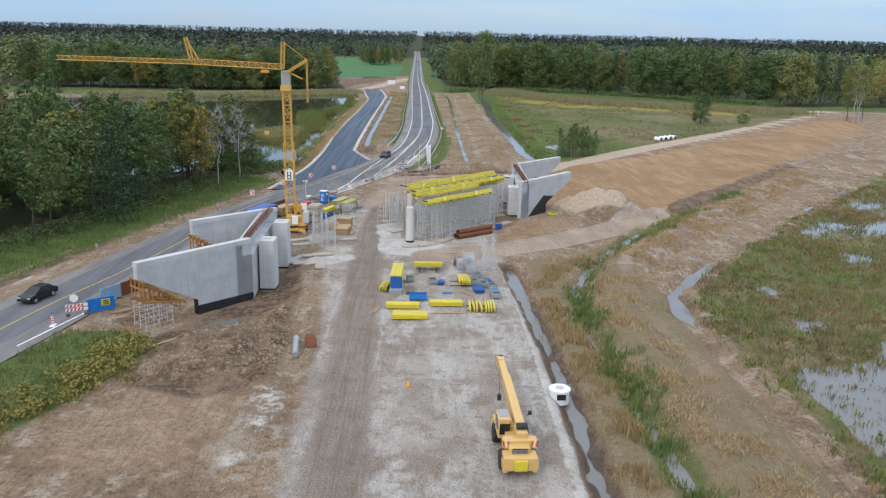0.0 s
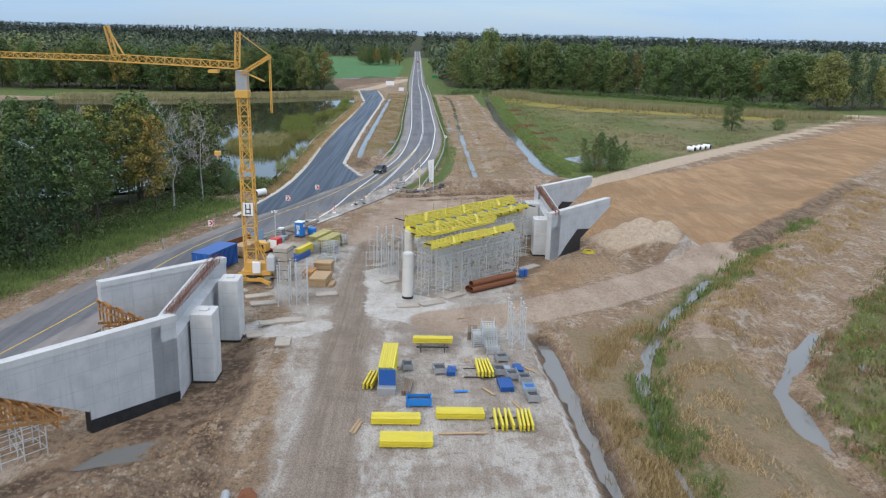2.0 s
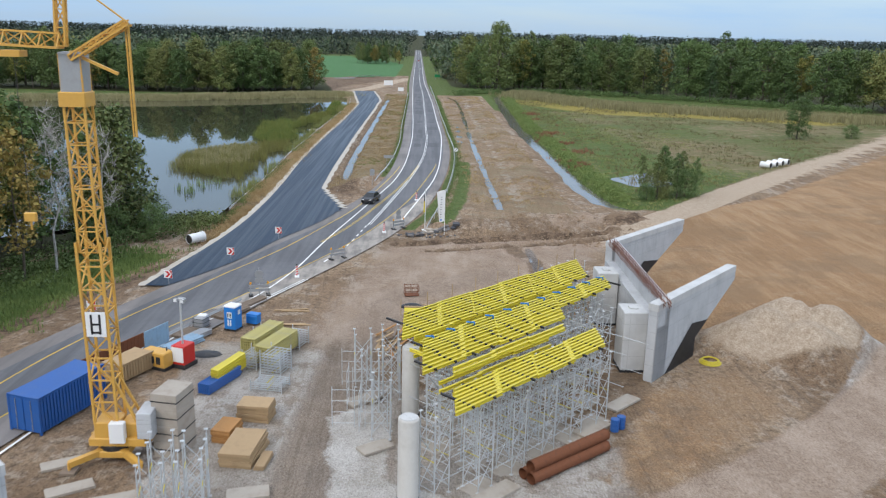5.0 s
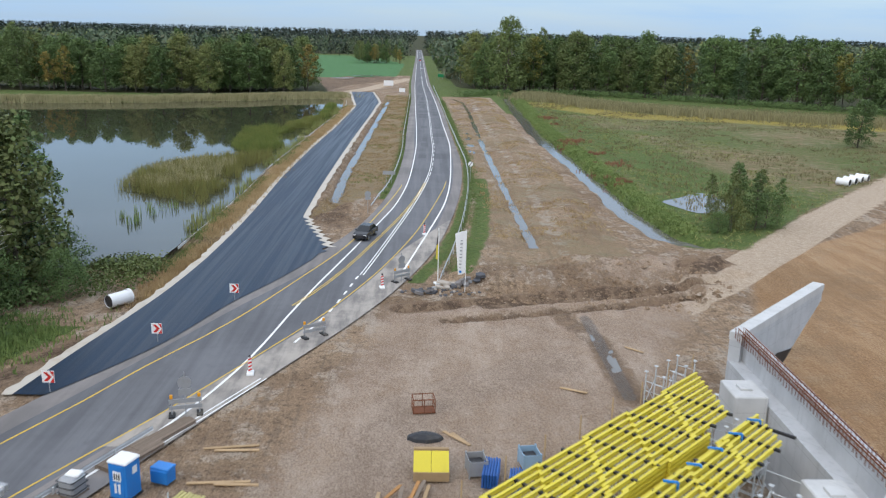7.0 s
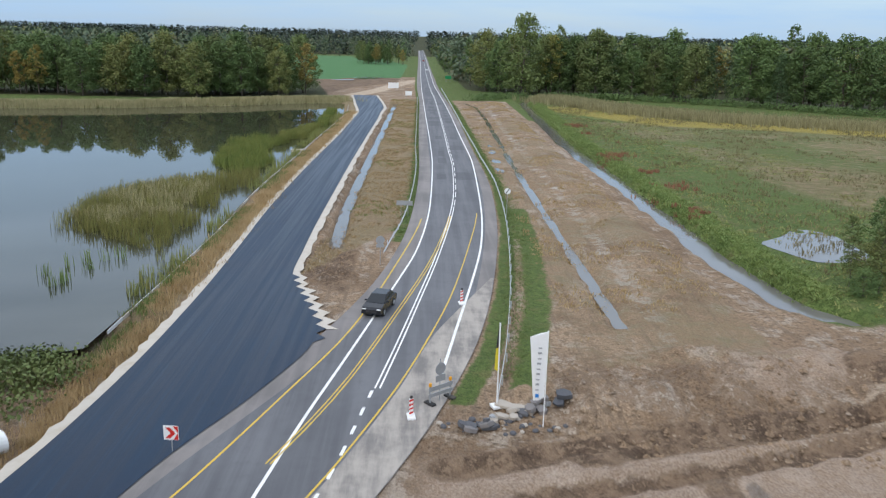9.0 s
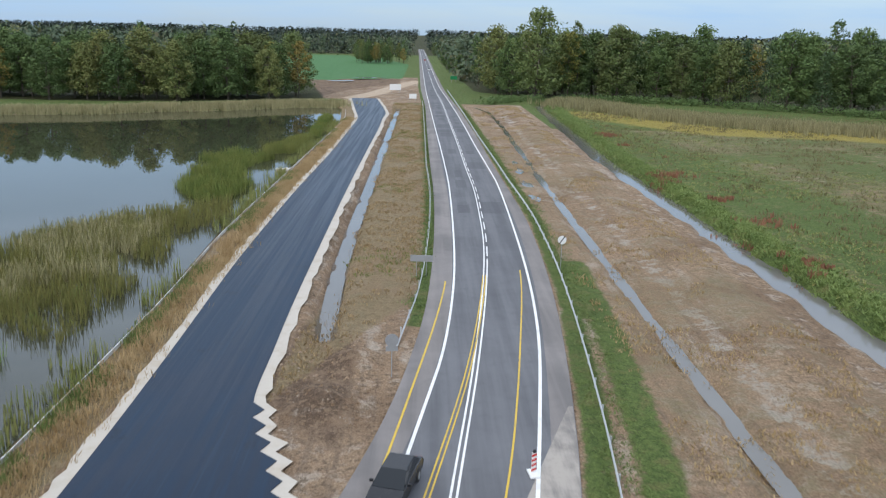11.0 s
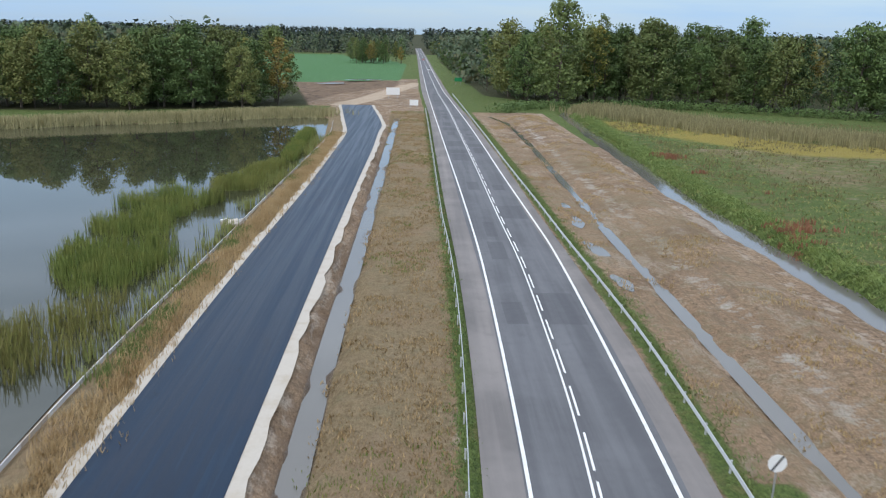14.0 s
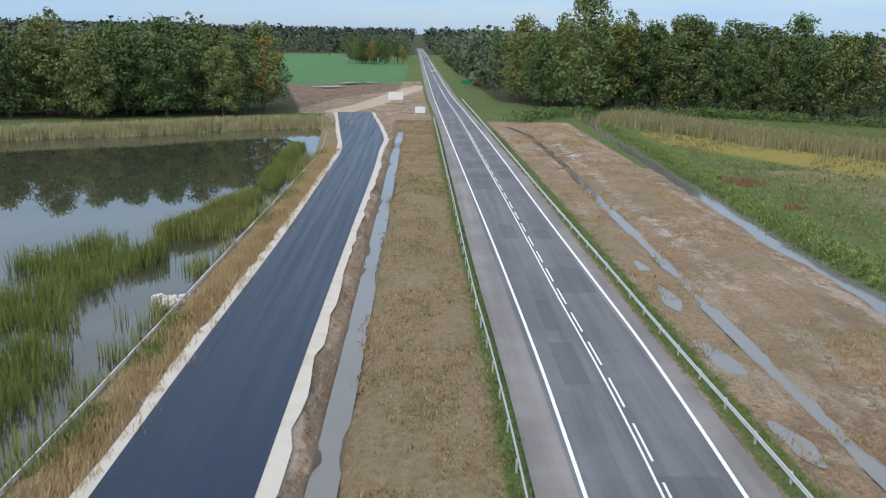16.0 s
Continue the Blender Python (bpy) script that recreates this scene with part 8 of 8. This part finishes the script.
# ---- reeds, grass and marsh plants ----


def tufts(name, x, y, z, h, per, width, lean, material, label, seed, spread_r=0.25, category="grass"):
    """Blades (tapering quads) rising from every given place."""
    rng = np.random.default_rng(seed)
    n = len(x)
    if n == 0:
        return
    X, Y, Z, Hh = (np.repeat(v, per) for v in (x, y, z, h))
    m = len(X)
    X = X + rng.normal(size=m) * spread_r
    Y = Y + rng.normal(size=m) * spread_r
    Hh = Hh * (0.6 + 0.6 * rng.random(m))
    a, t = rng.random(m) * 2 * np.pi, rng.random(m) * 2 * np.pi
    dx, dy = np.cos(a) * width, np.sin(a) * width
    lx, ly = np.cos(t) * lean * Hh * rng.random(m), np.sin(t) * lean * Hh * rng.random(m)
    v = np.empty((m, 4, 3))
    v[:, 0] = np.stack([X - dx, Y - dy, Z - 0.05], 1)
    v[:, 1] = np.stack([X + dx, Y + dy, Z - 0.05], 1)
    v[:, 2] = np.stack([X + lx + dx * 0.45, Y + ly + dy * 0.45, Z + Hh], 1)
    v[:, 3] = np.stack([X + lx - dx * 0.45, Y + ly - dy * 0.45, Z + Hh * 0.97], 1)
    return tagged(new(name, quad_mesh(name, v.reshape(-1, 3), material)), label, category, kind="stuff")


def scatter(ring, n, seed, keep=None):
    rng = np.random.default_rng(seed)
    r = np.array(ring)
    lo, hi = r.min(0), r.max(0)
    p = lo + (hi - lo) * rng.random((n, 2))
    ok = inside(p[:, 0], p[:, 1], ring) > 0
    if keep is not None:
        ok &= keep(p[:, 0], p[:, 1])
    return p[ok, 0], p[ok, 1]


def along(line, n, half, seed, patchy=0.0, size=6):
    """Places scattered beside a plan line."""
    rng = np.random.default_rng(seed)
    d = np.array(dense(line, 2))
    k = rng.integers(0, len(d) - 1, n)
    p = d[k] + (d[k + 1] - d[k]) * rng.random((n, 1)) + rng.normal(size=(n, 2)) * half
    ok = rough_field(p[:, 0], p[:, 1], size, seed) > patchy
    return p[ok, 0], p[ok, 1]


WL = -0.62
REEDS = [
    [(-50, 233), (-52, 253), (-46, 264), (-38.5, 272), (-33.4, 275), (-31.4, 264), (-36, 256), (-33.3, 243), (-34.5, 232), (-34, 222), (-41, 227)],
    [(-44, 284), (-47.5, 313), (-42, 322), (-36, 314), (-38, 302), (-33, 287), (-35, 276.5), (-38, 275)],
    [(-40, 317), (-36, 312), (-32.5, 326), (-31.8, 345), (-34, 345), (-36, 334)],
    [(-31.4, 350), (-33.5, 352), (-35, 392), (-33, 392)],
]
for i, ring in enumerate(REEDS):
    x, y = scatter(ring, 1900, 70 + i, lambda a, b: rough_field(a, b, 6, 3) > 0.33)
    tufts("reed_bed", x, y, np.full(len(x), WL - 0.3), 1.1 + rough_field(x, y, 4, 9) * 1.3, 10, 0.035, 0.35, M_REED, "bed of green-yellow reeds standing in the pond", 80 + i, 0.3, "reeds")
x, y = scatter([(-49, 236), (-50, 252), (-45, 261), (-38, 263), (-37.5, 250), (-37, 236), (-41, 230)], 900, 66, lambda a, b: rough_field(a, b, 5, 14) > 0.42)
tufts("reed_bed", x, y, np.full(len(x), WL - 0.2), np.full(len(x), 1.75), 9, 0.04, 0.5, M_BELT, "faded straw-coloured reeds inside the bed", 67, 0.35, "reeds")
x, y = scatter([(-42, 200), (-37, 215), (-36, 240), (-40, 225), (-44, 210)], 60, 5)
tufts("reed_bed", x, y, np.full(len(x), WL - 0.3), np.full(len(x), 1.4), 10, 0.045, 0.2, M_GRASS, "sparse green reeds standing in the pond", 6, 0.3, "reeds")
x, y = along([(-31, 198), (-30.8, 256), (-31.2, 300), (-30.8, 350), (-31, 384)], 500, 0.8, 91, 0.5, 8)
tufts("reed_bed", x, y, np.full(len(x), WL - 0.2), np.full(len(x), 1.3), 9, 0.045, 0.2, M_GRASS, "green reeds along the pond's edge", 7, 0.3, "reeds")
# reed belt on the pond's far shore and along its wood
x, y = along([(-34, 428), (-53, 421), (-67, 409), (-82, 402), (-100, 391), (-150, 378)], 2600, 2.2, 92)
tufts("reed_bed", x, y, level(x, y), np.full(len(x), 1.7), 8, 0.08, 0.25, M_BELT, "tall straw-coloured reeds on the far shore", 8, 0.5, "reeds")
x, y = along([(41, 456), (56, 418), (74, 392), (110, 372), (160, 352)], 3800, 5.0, 93)
tufts("reed_bed", x, y, level(x, y), np.full(len(x), 2.0), 8, 0.1, 0.2, M_BELT, "belt of pale reeds before the east wood", 9, 0.6, "reeds")
# dry grass on the pond's bank
x, y = along([(-28.4, 178), (-27.9, 200), (-27.8, 240), (-27.9, 285), (-27.3, 325), (-27.2, 362), (-27.4, 386)], 5200, 0.75, 94, 0.25, 5)
tufts("dry_grass", x, y, level(x, y), np.full(len(x), 0.5), 7, 0.025, 0.7, M_STRAW, "dry yellow grass on the pond bank", 10)
x, y = along([(-29.2, 190), (-28.9, 240), (-28.9, 285), (-28.5, 325), (-28.3, 362), (-28.4, 386)], 2200, 0.5, 95, 0.5, 7)
tufts("grass", x, y, level(x, y), np.full(len(x), 0.45), 8, 0.035, 0.5, M_GRASS, "fresh green grass on the pond bank", 11)
# verges beside the rails
x, y = along([(-8.6, 230), (-7.6, 250), (-7.2, 285), (-7.6, 344), (-8.1, 430)], 1700, 0.35, 96, 0.25, 4)
tufts("grass", x, y, level(x, y), np.full(len(x), 0.12), 8, 0.04, 3.0, M_GRASS, "green verge grass under the guard rail", 12)
x, y = along([(0.6, 188), (3.0, 206), (5.6, 232), (6.5, 262), (6.2, 285), (5.7, 320), (5.0, 360), (4.2, 420)], 2000, 0.6, 97, 0.25, 4)
tufts("grass", x, y, level(x, y), np.full(len(x), 0.12), 8, 0.04, 3.0, M_GRASS, "green verge grass under the guard rail", 13)
# mown strip between the two carriageways, and the bare land east
x, y = scatter(STRIP_W, 9000, 98, lambda a, b: rough_field(a, b, 3, 5) > 0.45)
tufts("dry_grass", x, y, level(x, y), np.full(len(x), 0.16), 5, 0.05, 1.2, M_STRAW, "short dry grass between the carriageways", 14)
x, y = scatter(STRIP_W, 3000, 99, lambda a, b: rough_field(a, b, 6, 8) > 0.6)
tufts("grass", x, y, level(x, y), np.full(len(x), 0.2), 6, 0.04, 0.9, M_REED, "short greenish grass between the carriageways", 15)
x, y = scatter([(6.5, 192), (22, 200), (22, 430), (7, 430)], 9000, 100, lambda a, b: rough_field(a, b, 4, 25) > 0.56)
tufts("dry_grass", x, y, level(x, y), np.full(len(x), 0.2), 5, 0.05, 1.0, M_STRAW, "scattered dry weeds on bare soil", 16)
# canal bank and meadow
x, y = along([(32, 208), (31.2, 236), (31.2, 280), (30.6, 320), (31, 345), (32.4, 375), (35, 440)], 6500, 1.1, 101, 0.15, 5)
tufts("grass", x, y, level(x, y), np.full(len(x), 0.3), 8, 0.06, 2.2, M_GRASS, "lush grass on the canal bank", 17, 0.3)
x, y = scatter(MEADOW, 12000, 102, lambda a, b: (a < 75) & (rough_field(a, b, 16, 12) > 0.3 + 0.008 * (a - 30)))
tufts("grass", x, y, level(x, y), np.full(len(x), 0.22), 7, 0.08, 2.4, M_GRASS, "wet meadow grass", 18, 0.45)
x, y = scatter(MEADOW, 11000, 103, lambda a, b: (a > 36) & (b > 215) & (rough_field(a, b, 14, 4) > 0.45))
tufts("dry_grass", x, y, level(x, y), np.full(len(x), 0.4), 6, 0.07, 0.7, M_SEDGE, "brown sedge across the meadow", 19, 0.5)
x, y = along([(34, 236), (33.5, 290), (34, 330), (36, 362)], 700, 2.0, 104, 0.6, 7)
tufts("dock_plant", x, y, level(x, y), np.full(len(x), 0.6), 10, 0.09, 0.5, M_REDPLANT, "russet dock plants on the canal bank", 20, 0.3, "weeds")
# rank weeds on the wet east side of the site
x, y = along([(16.6, 30), (16.4, 48), (16.6, 62), (16.0, 78), (15.6, 92), (16.5, 100), (22, 108), (34, 121), (46, 136)], 3000, 1.0, 105, 0.5, 3)
tufts("dry_grass", x, y, level(x, y), np.full(len(x), 0.5), 8, 0.035, 0.9, M_STRAW, "rank straw-coloured grass beside the ditch", 21, 0.3)
x, y = along([(19.6, 30), (19.2, 48), (18.8, 70), (18.4, 84), (20, 98), (27, 112), (42, 132), (62, 158)], 1300, 1.0, 106, 0.5, 4)
tufts("grass", x, y, level(x, y), np.full(len(x), 0.6), 10, 0.05, 0.5, M_GRASS, "green weeds along the ditch", 22, 0.35)
x, y = along([(24.5, 30), (23.4, 50), (22, 66), (22, 85), (26, 100), (42, 125), (66, 156), (90, 188)], 5000, 2.4, 107, 0.5, 3)
tufts("dry_grass", x, y, level(x, y), np.full(len(x), 0.32), 8, 0.04, 1.3, M_STRAW, "sparse dry grass on the sandy ridge", 23, 0.35)
MARSH = [(31.5, 10), (31.5, 88), (36, 102), (70, 142), (125, 208), (190, 285), (230, 260), (120, 110), (90, 30), (60, 10)]
low = lambda s, t: (lambda a, b: rough_field(a, b, 9, s) > t)
for k, (mat, n, h, w, t, lab) in enumerate(((M_GRASS, 8000, 0.5, 0.09, 0.54, "green marsh plants in standing water"), (M_SEDGE, 13000, 0.5, 0.06, 0.40, "brown sedge of the wet meadow"), (M_REDPLANT, 6000, 0.5, 0.09, 0.56, "russet marsh plants"), (M_REED, 6000, 0.6, 0.08, 0.5, "olive marsh grass"))):
    x, y = scatter(MARSH, n, 110 + k, low(50 + k, t))
    tufts("marsh_plants", x, y, level(x, y), np.full(len(x), h), 8, w, 0.7, mat, lab, 30 + k, 0.35, "marsh plants")
MARSH_NEAR = [(31.5, 30), (31.5, 90), (38, 104), (66, 140), (100, 178), (110, 150), (80, 80), (60, 30)]
for k, (mat, n, h, w, t, lab) in enumerate(((M_GRASS, 4500, 0.4, 0.06, 0.56, "green marsh plants in standing water"), (M_SEDGE, 9000, 0.45, 0.05, 0.38, "brown sedge of the wet meadow"), (M_REDPLANT, 4500, 0.45, 0.07, 0.54, "russet marsh plants"), (M_REED, 5000, 0.5, 0.05, 0.5, "olive marsh grass"))):
    x, y = scatter(MARSH_NEAR, n, 130 + k, lambda a, b, q=k, v=t: (rough_field(a, b, 7, 90 + q) > v) & (level(a, b) > -0.85))
    tufts("marsh_plants", x, y, level(x, y), np.full(len(x), h), 9, w, 0.8, mat, lab, 60 + k, 0.4, "marsh plants")
rng_m = np.random.default_rng(5)
x, y = scatter(MARSH, 420, 118, lambda a, b: a + (b - 60) * 0.2 > 38)
cen = np.stack([x, y, level(x, y) + 0.25], 1)
tagged(new("marsh_cushion", quad_mesh("marsh_cushion", leaf_cloud(cen, np.full(len(x), 0.75), 34, 0.3, rng_m, 0.6), M_GRASS)), "rounded green cushions of marsh plants", "marsh plants", kind="stuff")
# bushy bank south-west of the abutment
x, y = scatter(GRASS_SW, 1500, 120)
tufts("grass", x, y, level(x, y), np.full(len(x), 0.5), 9, 0.05, 0.6, M_GRASS, "rough green grass on the road bank", 40, 0.35)
x, y = along([(-27.5, 76), (-28.5, 70), (-30, 64), (-34, 55), (-40, 40)], 260, 1.5, 121)
cen = np.stack([x, y, level(x, y) + 0.6], 1)
tagged(new("scrub", quad_mesh("scrub", leaf_cloud(cen, np.full(len(x), 0.9), 40, 0.26, rng_m, 0.7), M_LEAF_B)), "low olive scrub along the bank's edge", "scrub", kind="stuff")
# wood floor and verge west of the road
x, y = along([(-60, 92), (-53, 112), (-45, 138), (-40, 158), (-36, 172)], 4200, 2.8, 122)
tufts("grass", x, y, level(x, y), np.full(len(x), 0.45), 8, 0.06, 0.6, M_GRASS, "green grass at the edge of the wood", 41, 0.4)
x, y = along([(-64, 100), (-57, 120), (-50, 142), (-45, 160), (-40, 176), (-36, 184)], 420, 2.2, 123)
cen = np.stack([x, y, level(x, y) + 0.8], 1)
tagged(new("undergrowth", quad_mesh("undergrowth", leaf_cloud(cen, np.full(len(x), 1.2), 34, 0.34, rng_m, 0.8), M_LEAF_A)), "dark undergrowth at the edge of the wood", "undergrowth", kind="stuff")
x, y = along([(-33, 182), (-33, 190), (-38, 192)], 120, 1.6, 124)
cen = np.stack([x, y, level(x, y) + 0.7], 1)
tagged(new("undergrowth", quad_mesh("undergrowth", leaf_cloud(cen, np.full(len(x), 1.1), 34, 0.3, rng_m, 0.8), M_LEAF_A)), "green scrub at the pond's corner", "undergrowth", kind="stuff")
x, y = along([(14, 440), (20, 452), (36, 462), (70, 462), (104, 444), (170, 392)], 700, 2.4, 125)
cen = np.stack([x, y, level(x, y) + 1.2], 1)
tagged(new("undergrowth", quad_mesh("undergrowth", leaf_cloud(cen, np.full(len(x), 1.8), 26, 0.5, rng_m, 0.8), M_LEAF_A)), "dark undergrowth before the east wood", "undergrowth", kind="stuff")
# clods of earth on the spoil
random.seed(44)
clod = Shape()
for ring, n in (([(-26, 67), (-13, 67), (-13, 80), (-16, 90), (-20, 82)], 1500), ([(0, 180), (3, 190), (12, 193), (26, 189), (30, 183), (22, 176), (10, 178)], 1000), ([(-18, 212), (-11, 206), (-11, 222), (-17, 228)], 200)):
    x, y = scatter(ring, n * 2, n)
    for a, b in list(zip(x, y))[:n]:
        s = random.uniform(0.06, 0.2) * (2.0 if (b < 92 or 175 < b < 195) and random.random() < 0.3 else 1.0)
        r = random.uniform(0, 6)
        clod.add([(a + s * math.cos(r + k * 1.257) * random.uniform(0.7, 1.2), b + s * math.sin(r + k * 1.257) * random.uniform(0.7, 1.2), level(a, b) - 0.02) for k in range(5)] + [(a, b, level(a, b) + s * random.uniform(0.5, 0.9))], [(k, (k + 1) % 5, 5) for k in range(5)])
solid("earth_clods", clod, M_GROUND, "loose clods of dug-up earth", "soil", kind="stuff")
